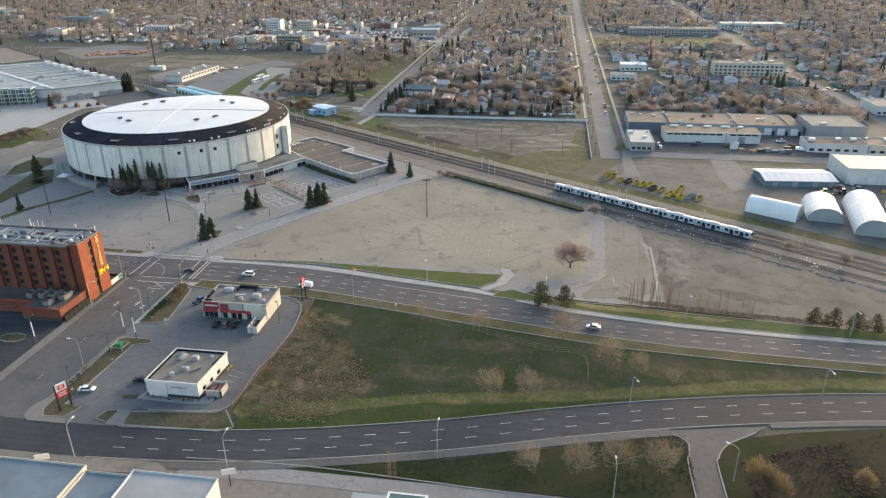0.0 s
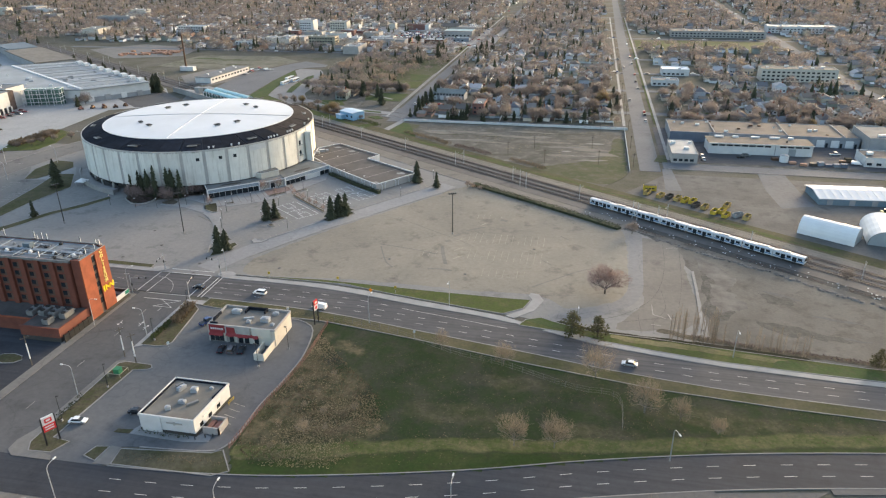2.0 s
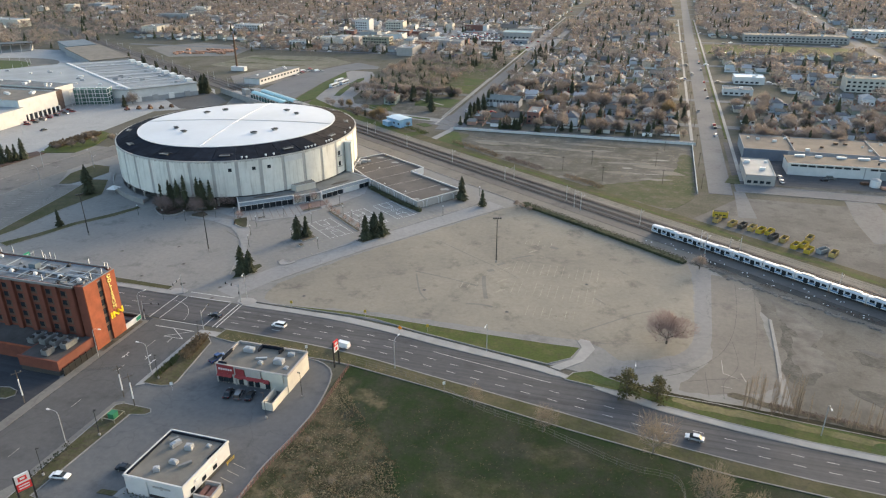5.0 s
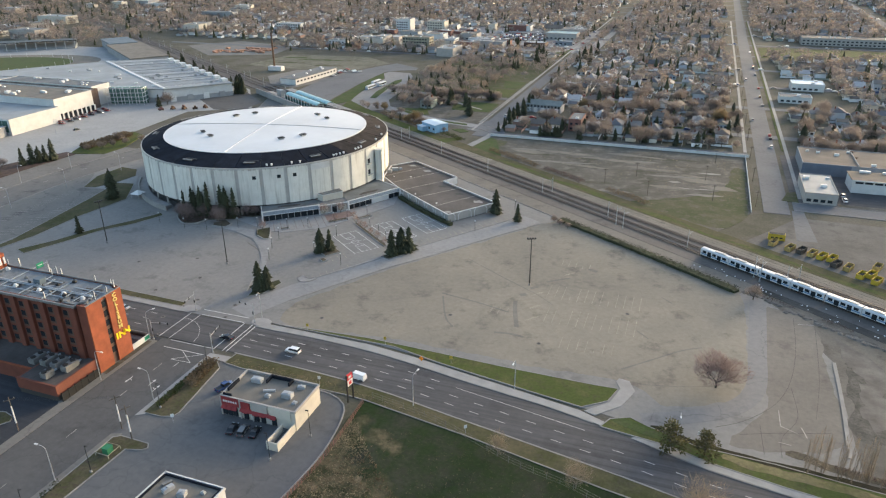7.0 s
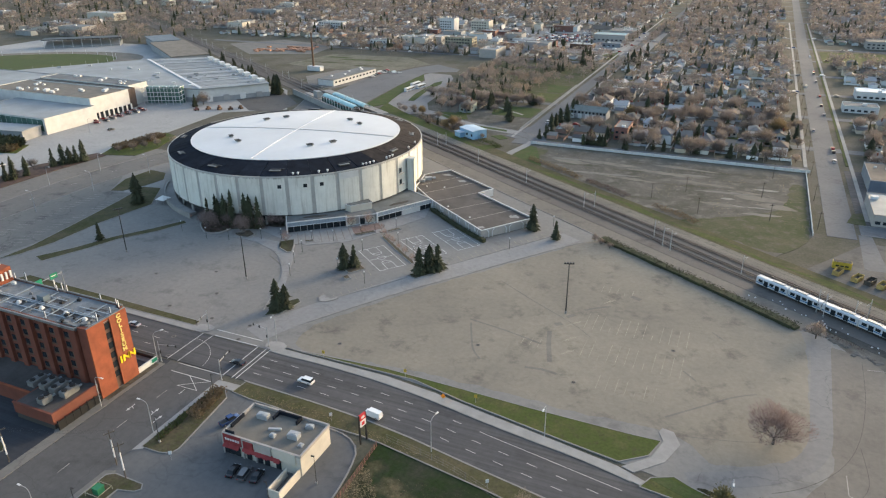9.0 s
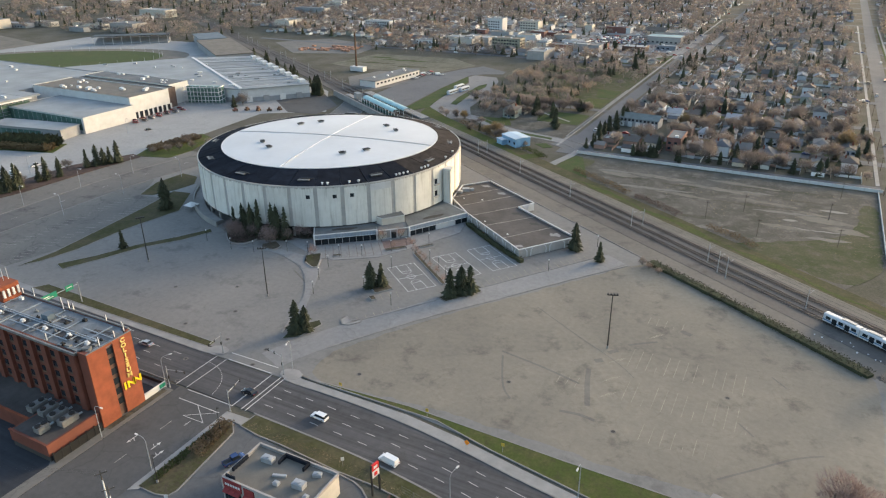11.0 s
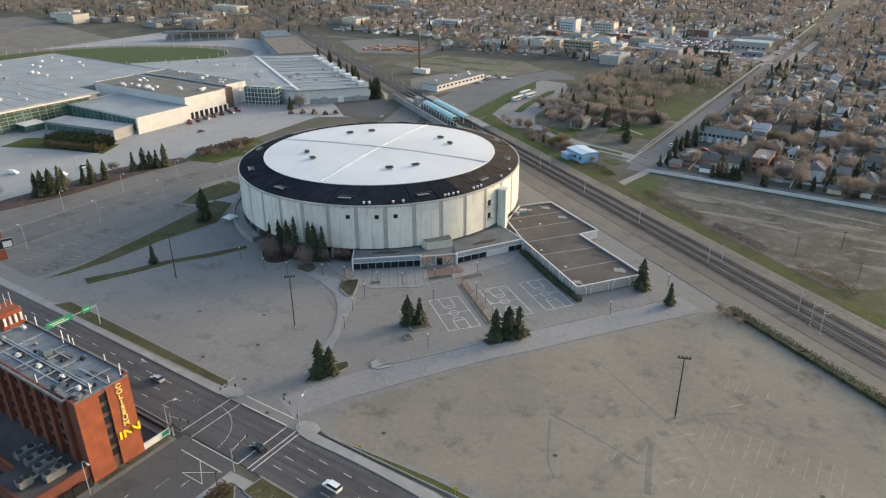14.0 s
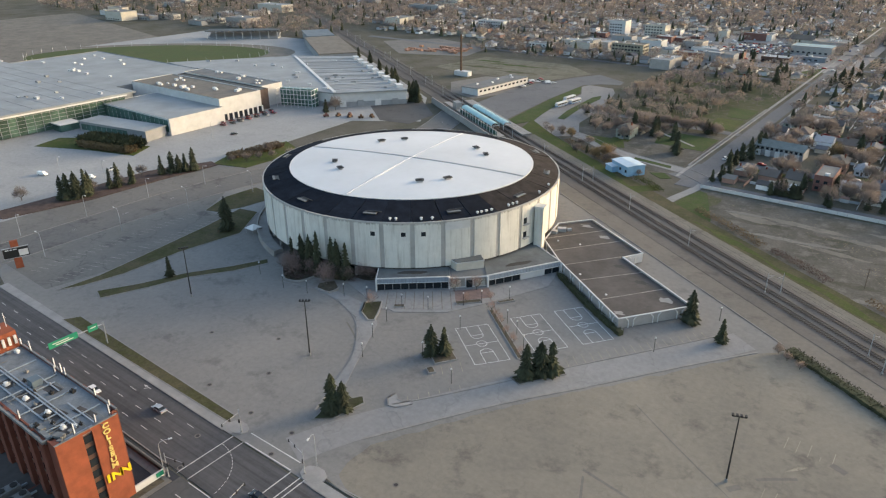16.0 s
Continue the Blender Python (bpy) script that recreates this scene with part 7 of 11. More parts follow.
BUD = [Kind(make_tree("budding_tree", bare_geo(40 + i, 10.0, 4.8, 1800, False, 0.07), ("bark", "bud"), "tree with yellow-brown opening buds", "tree"), "budding trees") for i in range(2)]
def sapling_geo(seed, h):
    """Slender upright stems with short steep twigs."""
    rnd = random.Random(seed)
    stems, g = Geo(), Geo()
    for k in range(3):
        x, y = rnd.uniform(-0.35, 0.35), rnd.uniform(-0.35, 0.35)
        top = Vector((x * 2.2, y * 2.2, h * rnd.uniform(0.7, 1.0)))
        foot = Vector((x, y, 0))
        stems.tube(foot, top, 0.03, 0.01, 5)
        for i in range(85):
            f = rnd.uniform(0.08, 0.98)
            p, a = foot.lerp(top, f), rnd.uniform(0, 6.283)
            sw = rnd.uniform(0.5, 1.5) * (1.15 - f)
            q = p + Vector((math.cos(a) * sw, math.sin(a) * sw, rnd.uniform(0.5, 1.3)))
            s = Vector((-math.sin(a), math.cos(a), 0)) * 0.018
            g.add([p - s, p + s, q], [(0, 1, 2)])
    return stems, g


COLUMN = [Kind(make_tree("poplar_sapling", sapling_geo(50 + i, 10.0), ("twig_pale", "twig_pale"), "slim leafless poplar with upright twigs", "tree"), "poplars by the road") for i in range(2)]
big = make_tree("parking_lot_tree", bare_geo(77, 9.6, 6.8, 2600, False, 0.045), ("bark", "twig_mauve"), "round bare tree standing alone on the asphalt", "tree")
big.matrix_basis = pose(64.1, -44.6, 0) @ Matrix.Scale(1.28, 4)
for i, (x, y, h) in enumerate([(-306, 16, 7), (-309, 44, 7), (-305, 30, 6), (-322, -10, 8), (-285, 92, 6), (-282, 98, 5.5), (-278, 104, 6), (-288, 110, 7), (-272, 112, 6), (-290, 86, 5),
                               (76, 14.5, 6.5), (-4, 63, 4), (-1, 60.5, 3.6), (3, 58, 3.4), (140, -5, 5), (152, -17, 5.5), (170, -28, 6), (-125, -136, 6), (-122, -140, 5), (-330, 205, 11), (-333, 200, 8)]):
    BARE[i % 4].put(x, y, 0, h / 10.0, i * 67)
for i, (x, y, h) in enumerate([(41, -133, 11.0), (51, -132, 11.5), (-13, -138.6, 5.5), (-10.8, -130, 3.2), (-3.2, -126.6, 2.8), (-20.5, -137.4, 3.4), (5.6, -134, 2.6), (-17, -128, 2.6), (-8, -136, 2.4), (-19, -146, 2.6), (-22.5, -118, 2.4), (-14, -112, 2.6), (52.4, -161, 9), (64, -160.5, 11), (73.5, -158, 11.5), (84, -158, 12), (61, -98.6, 13), (74, -113, 12), (83, -115, 8.5), (34, -97, 9), (14, -92, 8), (92, -119, 6)]):
    PALE[i % 2].put(x, y, 0, h / 10.0, i * 80)
for i, (x, y, h) in enumerate([(-86.6, 33.8, 5.0), (-83.0, 30.6, 4.6), (-79.4, 27.7, 5.2), (-74.8, 24.0, 4.4), (-70.1, 20.6, 5.0), (-64.8, 15.9, 4.6), (-104.6, 37.4, 7.5), (-99.0, 43.0, 7.0), (-120.9, 12.5, 7.0), (-96.5, 33.4, 4.5), (-91, 40, 4.2)]):
    ROSE[i % 2].put(x, y, 0, h / 10.0, i * 70)
for i, (x, y, h) in enumerate([(-164.5, 14, 8), (-161, 12.6, 8.5), (-158, 12, 7.5), (-163, 16.5, 8), (-147, 16, 7.5), (-143.5, 14, 7), (-146, 19.5, 7.5), (-140, 21, 6.5), (-137, 25, 6.5), (-150, 21, 7), (-134, 27, 6), (-155, 17, 7)]):
    MAUVE[i % 3].put(x, y, 0.1, h / 9.0, i * 67)
for i, (x, y, h) in enumerate([(105.5, -160.5, 10), (108.5, -163, 8), (130, -156, 6), (138, -162, 7), (-130, 212, 9), (-134, 208, 7)]):
    BUD[i % 2].put(x, y, 0, h / 10.0, i * 45)
random.seed(3)
for i in range(34):
    tall = random.uniform(0.85, 1.35) if i < 18 else random.uniform(0.5, 1.0)
    COLUMN[i % 2].put(84 + (i * 0.9 if i < 18 else 2 + i * 1.15) + random.uniform(-1, 1), -72.6 - i * 0.1 + random.uniform(-1.6, 1.6), 0.0, tall, random.uniform(0, 360))
COLUMN[0].put(20, -168.5, 0.1, 1.0, 0)
COLUMN[1].put(21.2, -168.2, 0.1, 0.9, 70)


def hedge(name, pts, half, h, material, label, density=26, seed=1, spiky=0.35, core=True):
    """A clipped or ragged hedge: a lumpy core covered in small leaf faces."""
    rnd = random.Random(seed)
    g = Geo()
    line = smooth(pts, 2.0)
    for x, y, d in along(line, 1.6):
        k = rnd.uniform(0.75, 1.1)
        if core:
            g.obox(x, y, 0, 2.0, 2 * half * 0.7 * k, h * 0.72 * k, d + rnd.uniform(-8, 8))
        for _ in range(density):
            a, b, c = rnd.uniform(-1, 1), rnd.uniform(-half, half) * 1.1, rnd.uniform(0.15, 1.0) * h
            ca, sa = math.cos(radians(d)), math.sin(radians(d))
            p = Vector((x + ca * a - sa * b, y + sa * a + ca * b, c))
            e = Vector((rnd.uniform(-1, 1), rnd.uniform(-1, 1), rnd.uniform(-0.2, 1))).normalized() * spiky
            n = e.orthogonal().normalized() * spiky * 0.5
            g.add([p - n, p + n, p + e * 1.6], [(0, 1, 2)])
    return tagged(part(name, g, material), label, "hedge", "", "" if core else "stuff")


hedge("hedge", [on_rail(35, -21.6), on_rail(78, -21.0), on_rail(121, -21.4)], 2.3, 1.5, "hedge", "long dark hedge between lot and railway", 60, 2, 0.3)
hedge("hedge", [(-80.4, 69.4), (-61.1, 54.6), (-45.7, 44.6)], 1.2, 1.8, "hedge", "dark clipped hedge along the parkade wall", 30, 4)
hedge("brush_border", [(-77.6, -81.5), (-77, -87), (-76, -94)], 1.7, 2.2, "scrub", "brown and green shrubs in a kerbed bed", 110, 6, 0.45, False)
hedge("brush_border", [(-78.6, -84), (-78.8, -96), (-78.4, -104)], 1.0, 1.0, "blade", "low green shrubs in a kerbed bed", 40, 66, 0.4, False)
hedge("brush_border", [(-80.4, -136), (-80, -150)], 0.7, 1.2, "hedge", "sparse low shrubs in a bed", 14, 7, 0.35, False)
for k, (u0, u1, n) in enumerate(((126, 140, -17), (150, 158, -16.5), (170, 205, -15), (212, 232, -14.5))):
    hedge("brush_border", [on_rail(u0, n), on_rail((u0 + u1) / 2, n + 0.6), on_rail(u1, n - 0.3)], 0.9, 0.6, "shrub", "low brown brush along the ballast edge", 14, 80 + k, 0.3, False)
hedge("brush_border", [(92, -70.2), (112, -73.2), (142, -76.4)], 0.9, 0.7, "shrub", "dry dark brush in the ditch", 20, 9, 0.35, False)
hedge("brush_border", [(-390, 59), (-372, 64), (-353, 69)], 6.0, 5.0, "hedge", "dense dark green and brown shrubs beside the low hall", 200, 12, 1.8, False)
hedge("brush_border", [(-388, 55), (-374, 57), (-350, 64)], 3.2, 3.4, "bud", "orange-brown bare shrubs before the low hall", 150, 14, 1.3, False)
hedge("shrub_row", [(-54.6, -146.0), (-48, -146.2), (-41.5, -146.0)], 0.5, 0.9, "hedge", "sparse dark shrubs along the takeaway wall", 10, 44, 0.3, False)
hedge("brush_border", [(-53, -155.5), (-40, -154), (-28, -153)], 1.2, 0.7, "scrub", "dry weeds on the grass strip", 10, 13, 0.22, False)
for k, (u0, u1, n, m_) in enumerate(((-70, -30, 25.5, "scrub"), (-24, 4, 25.0, "shrub"), (20, 44, 25.5, "scrub"), (-118, -96, 25, "blade"), (-190, -130, 25.5, "scrub"))):
    hedge("brush_border", [on_rail(u0, n), on_rail((u0 + u1) / 2, n + 1.0), on_rail(u1, n - 0.5)], 2.2, 1.4, m_, "straggling brush along the railway fence", 34, 90 + k, 0.4, False)
for i, (pts, hw) in enumerate((([(-164, 14.5), (-159.5, 11.5), (-155, 13)], 1.8), ([(-165, 18), (-156, 17), (-150, 20), (-138, 24)], 2.0))):
    hedge("shrub_bed", pts, hw, 1.0, "shrub", "bed of bare brown shrubs before the arena", 40, 20 + i, 0.4, False)


def tufts(name, poly, n, seed, material, label, size=(0.3, 0.9)):
    """Scattered weeds and dry grass, as one mat of small blades."""
    rnd = random.Random(seed)
    g = Geo()
    xs, ys = [p[0] for p in poly], [p[1] for p in poly]
    made = 0
    while made < n:
        x, y = rnd.uniform(min(xs), max(xs)), rnd.uniform(min(ys), max(ys))
        inside = False
        for (x0, y0), (x1, y1) in zip(poly, poly[1:] + poly[:1]):
            if (y0 > y) != (y1 > y) and x < (x1 - x0) * (y - y0) / (y1 - y0) + x0:
                inside = not inside
        if not inside or noise.noise(Vector((x * 0.06, y * 0.06, seed))) < rnd.uniform(-0.35, 0.25):
            made += 0.2
            continue
        s = rnd.uniform(*size)
        for _ in range(3):
            a = rnd.uniform(0, 6.3)
            g.add([(x + math.cos(a) * s * .4, y + math.sin(a) * s * .4, 0), (x - math.cos(a) * s * .4, y - math.sin(a) * s * .4, 0), (x + rnd.uniform(-.4, .4), y + rnd.uniform(-.4, .4), s)], [(0, 1, 2)])
        made += 1
    return tagged(part(name, g, material), label, "grass", "", "stuff")


MEADOW = [(-25, -94), (2, -89), (60, -99), (113, -104), (160, -106), (150, -113), (91, -124), (32, -142), (-24, -153)]
tufts("meadow_weeds", MEADOW, 2200, 1, "scrub", "dry standing weeds in the meadow", (0.1, 0.3))
tufts("meadow_grass", MEADOW, 6000, 4, "blade", "green grass clumps in the meadow", (0.08, 0.25))
tufts("verge_weeds", [(-73, -76.6), (-35, -78.6), (-2, -85), (-4, -86.4), (-32, -81.4), (-60, -80), (-73, -79)], 1500, 15, "weed", "tall straw coloured grass on the verge", (0.12, 0.35))
tufts("meadow_edge_weeds", [(-26, -90), (-14, -104), (0, -119), (8, -134), (-2, -150), (-24, -153), (-28.5, -146), (-26.5, -118), (-25.8, -104)], 6500, 6, "weed", "straw coloured weeds along the fence", (0.1, 0.38))
tufts("meadow_slope_scrub", [(-26, -90), (-12, -106), (4, -121), (10, -134), (-4, -146), (-24, -151), (-28.5, -146), (-26.5, -118), (-25.8, -104)], 3600, 26, "scrub", "brown rough weeds on the slope", (0.15, 0.42))
tufts("bank_grass", [(-10, -166), (34, -158), (92, -142), (92, -164), (40, -168)], 2600, 8, "blade", "dark grass on the bank", (0.15, 0.4))
tufts("brush_south", [(104, -150), (150, -131), (200, -124), (200, -170), (104, -170)], 5000, 9, "shrub", "bare brown brush", (0.2, 0.6))
tufts("brush_south_green", [(104, -150), (150, -131), (200, -124), (200, -170), (104, -170)], 5000, 19, "blade", "dark green brush", (0.12, 0.4))
tufts("vacant_weeds", [(-60, 180), (-20, 150), (60, 105), (76, 110), (76, 186)], 2000, 11, "weed", "dry weeds on the vacant lot", (0.1, 0.25))

# ---------------------------------------------------------------- lamps, poles, signs
def lot_light(h=18.7):
    t = thing("lot_light_pole", "tall dark floodlight pole on a concrete foot", "light pole", "floodlight poles")
    part("foot", Geo().cyl(0, 0, 0, 0.9, 0.38, 0.36, 10), "concrete", t)
    part("pole", Geo().cyl(0, 0, 0.9, h - 0.3, 0.22, 0.13, 8), "dark_metal", t)
    part("crossarm", Geo().box(-1.5, -0.1, h - 0.5, 1.5, 0.1, h - 0.3), "dark_metal", t)
    for x in (-1.35, -0.45, 0.45, 1.35):
        part("floodlight", Geo().obox(x, 0.25, h - 0.35, 0.55, 0.7, 0.35, 0), "dark_metal", t)
    return t


K = Kind(lot_light(), "floodlight poles")
for x, y, a in ((0, 0, 20), (-115.5, -20.5, 40), (-175.7, -19.4, 60)):
    K.put(x, y, 0, 1.0, a)


def street_lamp(h=10.0, arm=2.4):
    t = thing("street_lamp", "galvanised street lamp with a curved arm", "street lamp", "street lamps")
    part("pole", Geo().cyl(0, 0, 0, h - 1.2, 0.13, 0.09, 7), "steel", t)
    g = Geo()
    q = [(0, 0, h - 1.25), (0.15, 0, h - 0.6), (0.6, 0, h - 0.2), (1.4, 0, h), (arm, 0, h + 0.02)]
    for a, b in zip(q, q[1:]):
        g.tube(a, b, 0.07, 0.06, 5)
    part("arm", g, "steel", t)
    part("lamp_head", Geo().obox(arm + 0.35, 0, h - 0.08, 0.9, 0.36, 0.2, 0), "white_trim", t)
    return t


K = Kind(street_lamp(), "street lamps")
for x, y, a in ((11, -64, -90), (30, -160, 90), (-20, -171, 90), (-60, -172, 90), (79, -131.5, -70), (132, -120.5, -80), (55, -73, -90), (102, -80, -90), (152, -84.6, -90), (100.5, -158, 150), (72, -168, 90),
                (-102.8, -99, 0), (-81.5, -102, 180), (-82, -135, 180), (-79, -52.5, -70), (-105, -76, 60), (-13, -80.5, 80),
                (-249.5, -34, 180), (-249.5, -2, 180), (-248.5, 30, 180), (-243, 62, 170), (-278.5, -30, 0), (-278, -2, 0), (-276.5, 27.5, 0), (-271, 55, 0), (-250, 95, 180), (-320, 30, 0), (-345, 20, 0), (-340, 110, 0)):
    K.put(x, y, 0.1, 1.0, a)


def post_lamp(h=5.0):
    t = thing("path_lamp", "short post lamp with a pale globe", "path lamp", "path lamps")
    part("post", Geo().cyl(0, 0, 0, h - 0.4, 0.09, 0.06, 6), "dark_metal", t)
    part("globe", Geo().cyl(0, 0, h - 0.4, h - 0.1, 0.16, 0.3, 8).cyl(0, 0, h - 0.1, h + 0.15, 0.3, 0.12, 8), "white_trim", t)
    return t


K = Kind(post_lamp(), "path lamps")
for x, y in ((-34, 42), (-73, -7), (-62, 14), (-84, 6), (-88, -1), (-102, -12), (-107, -2), (-110, 8), (-112, 18), (-96, 31), (-92, 36), (-86, 44), (-125, 15), (-133, 12), (-145, 6), (-155, 4), (-170, 6), (-66, 20), (-72, 26), (-78, 30), (-104, 22), (-88, 18), (-31, 70), (-24, 72)):
    K.put(x, y, 0.05, 1.0, 0)


def dark_lamp(h=8.0):
    t = thing("yard_lamp", "slim black yard lamp with a flat head", "yard lamp", "yard lamps")
    part("pole", Geo().cyl(0, 0, 0.6, h, 0.09, 0.07, 6), "dark_metal", t)
    part("foot", Geo().cyl(0, 0, 0, 0.6, 0.3, 0.3, 8), "concrete", t)
    part("lamp_head", Geo().obox(0.35, 0, h - 0.05, 0.8, 0.35, 0.14, 0), "dark_metal", t)
    return t


K = Kind(dark_lamp(), "yard lamps")
for x, y, a in ((-76, -130, 0), (-77.5, -104, 0), (-77, -84, 0), (-78.5, -146, 20), (-38, -112, 180), (-33, -101, 180)):
    K.put(x, y, 0.1, 1.0, a)


def power_pole(h=10.5):
    t = thing("power_pole", "weathered pole with white guard sleeve and crossarms", "utility pole", "power poles")
    part("pole", Geo().cyl(0, 0, 0, h, 0.17, 0.11, 7), "bark", t)
    part("sleeve", Geo().cyl(0, 0, 2.4, h - 2.8, 0.2, 0.16, 7), "white_trim", t)
    part("crossarm", Geo().box(-1.3, -0.08, h - 1.0, 1.3, 0.08, h - 0.82), "bark", t)
    for x in (-1.1, 0, 1.1):
        part("insulator", Geo().cyl(x, 0, h - 0.82, h - 0.5, 0.06, 0.04, 6), "concrete", t)
    return t


K = Kind(power_pole(), "power poles")
for x, y, a in ((-81, -114.5, 60), (-75.5, -117, 60), (-106, -124, 60)):
    K.put(x, y, 0.1, 1.0, a)
wood = power_pole(9.0)
bpy.data.objects.remove([c for c in wood.children if c.name.startswith("sleeve")][0])
wood["group"] = "alley poles"
K = Kind(wood, "alley poles")
for x, y in ((9.6, 124.4), (23.8, 139.9), (31.8, 111.7), (62.6, 177.7), (61.7, 114.7), (58, 145), (80.6, 112), (80.6, 150), (80.6, 190), (80.6, 232), (80.6, 275), (80.6, 320), (80.6, 365), (80.6, 412), (80.6, 460), (80.6, 515), (80.6, 570), (80.6, 640), (80.6, 720)):
    K.put(x, y, 0, 0.9, 20)
wires = Geo()
for (x0, y0), (x1, y1) in (((-81, -114.5), (-75.5, -117)), ((-106, -124), (-81, -114.5))):
    for o in (-0.9, 0, 0.9):
        pts = [Vector((x0 + o * .5, y0 + o * .8, 10.1)).lerp(Vector((x1 + o * .5, y1 + o * .8, 10.1)), k / 6) - Vector((0, 0, 0.5 * math.sin(math.pi * k / 6))) for k in range(7)]
        for a, b in zip(pts, pts[1:]):
            wires.tube(a, b, 0.02, 0.02, 3)
tagged(part("power_wires", wires, "dark_metal"), "thin dark power wires between the poles", "wire")


def signal(arm=6.0):
    t = thing("traffic_signal", "steel traffic signal pole with dark heads", "traffic signal", "traffic signals")
    part("pole", Geo().cyl(0, 0, 0, 7.0, 0.13, 0.1, 7), "steel", t)
    part("arm", Geo().tube((0, 0, 6.0), (arm, 0, 6.4), 0.08, 0.05, 5), "steel", t)
    for k in (0.55, 0.98):
        hd = part("signal_head", Geo().obox(arm * k, 0, 5.7, 0.28, 0.24, 0.8, 0), "black", t)
    part("side_head", Geo().obox(0.3, 0, 3.0, 0.34, 0.3, 1.0, 0), "black", t)
    part("foot", Geo().cyl(0, 0, 0, 0.35, 0.3, 0.26, 8), "concrete", t)
    return t


K = Kind(signal(), "traffic signals")
for x, y, a in ((-81, -76.2, 100), (-103.4, -55.2, -80), (-79.4, -56.0, 170), (-104, -75.6, 10)):
    K.put(x, y, 0.1, 1.0, a)

# direction sign gantry over the road west of the hotel
gan = thing("road_sign_gantry", "green direction signs on a steel gantry over the road", "road sign", at=(-170.5, -53, 0))
part("pole", Geo().cyl(0, 0, 0, 7.6, 0.22, 0.18, 8), "steel", gan)
part("beam", Geo().tube((0, 0, 7.0), (0, -17, 7.2), 0.14, 0.12, 6), "steel", gan)
part("sign_panel", Geo().box(0.1, -4.8, 6.2, 0.3, -1.9, 8.2), "sign_green", gan)
part("sign_panel", Geo().box(0.1, -16.5, 6.2, 0.3, -8.0, 8.2), "sign_green", gan)
for y0, y1, z in ((-4.3, -2.4, 7.2), (-15.4, -10.6, 7.3), (-14.6, -9.4, 6.7)):
    part("sign_bar", Geo().box(0.31, y0, z, 0.34, y1, z + 0.26), "white_trim", gan)
# electronic notice board on an orange pillar
led = thing("notice_board", "black electronic notice board on an orange pillar", "sign", at=(-248, -44, 0), turn=70)
part("pillar", Geo().box(-1.3, -0.6, 0, 1.3, 0.6, 11.0), "orange_brick", led)
part("board", Geo().box(-4.2, -0.95, 4.6, 4.2, -0.62, 8.4), "black", led)
part("lit_panel", Geo().box(0.9, -1.02, 5.0, 3.9, -0.96, 7.4), "white_trim", led)
part("board_frame", Geo().box(-4.4, -1.0, 8.4, 4.4, -0.6, 8.6).box(-4.4, -1.0, 4.4, 4.4, -0.6, 4.6), "steel", led)
for x0, x1 in ((-3.4, -2.2), (-1.9, -1.1), (-0.8, 0.4)):
    part("sign_bar", Geo().box(x0, -0.99, 7.6, x1, -0.96, 8.0), "white_trim", led)
# orange work sign by the kerb and small road signs
ws = thing("work_sign", "orange diamond road work sign", "road sign", at=(-18.5, -60.6, 0.1))
part("stand", Geo().cyl(0, 0, 0, 1.4, 0.05, 0.05, 5), "steel", ws)
part("plate", Geo().add([(0, 0.04, 0.9), (0.75, 0.04, 1.7), (0, 0.04, 2.5), (-0.75, 0.04, 1.7), (0, -0.04, 0.9), (0.75, -0.04, 1.7), (0, -0.04, 2.5), (-0.75, -0.04, 1.7)], [(0, 1, 2, 3), (7, 6, 5, 4), (0, 4, 5, 1), (1, 5, 6, 2), (2, 6, 7, 3), (3, 7, 4, 0)]), "sign_orange", ws)


def small_sign(m):
    t = thing("road_sign", "small road sign on a thin post", "road sign", "road signs")
    part("post", Geo().cyl(0, 0, 0, 2.6, 0.04, 0.04, 5), "steel", t)
    part("plate", Geo().box(-0.4, -0.03, 1.8, 0.4, 0.03, 2.8), m, t)
    return t


K1, K2 = Kind(small_sign("yellow_bin"), "road signs"), Kind(small_sign("white_trim"), "road signs")
for x, y in ((-33, -54.5), (-60, -55.2), (-10, -58)):
    K1.put(x, y, 0.1, 1.0, 15)
for x, y in ((-78, -150, ), (-70, -108), (4, -87), (-42, -80), (-86, 5), (-96, -30), (60, -70)):
    K2.put(x, y, 0.1, 1.0, 40)

# fence of the meadow and wall of the restaurant lot
fence = thing("wire_fence", "tall sagging wire fence between the road verge and meadow", "fence", at=(0, 0, 0))
FL = [(-25, -81), (-5, -85), (18, -94), (34, -98), (55, -106), (67, -108), (68, -122)]
for x, y, d in along(smooth(FL, 3), 3.4):
    part("fence_post", Geo().cyl(x, y, 0, 2.1, 0.05, 0.05, 5), "wire", fence)
for z in (0.4, 1.2, 2.0):
    part("fence_rail", Geo().sweep(smooth(FL, 3), 0.02, z, z + 0.03), "wire", fence)
lotwall = thing("kerb_fence", "leaning red-brown fence along the restaurant drive", "fence", at=(0, 0, 0))
FL2 = [(-26.4, -84), (-26.0, -94), (-25.8, -108), (-26.8, -118), (-28.2, -130), (-29.4, -148)]
for x, y, d in along(smooth(FL2, 3), 1.3):
    part("fence_post", Geo().obox(x, y, 0, 0.1, 0.16, 1.7, d + 90), "maroon", lotwall)
for z in (0.25, 0.9, 1.55):
    part("fence_rail", Geo().sweep(smooth(FL2, 3), 0.03, z, z + 0.06), "maroon", lotwall)

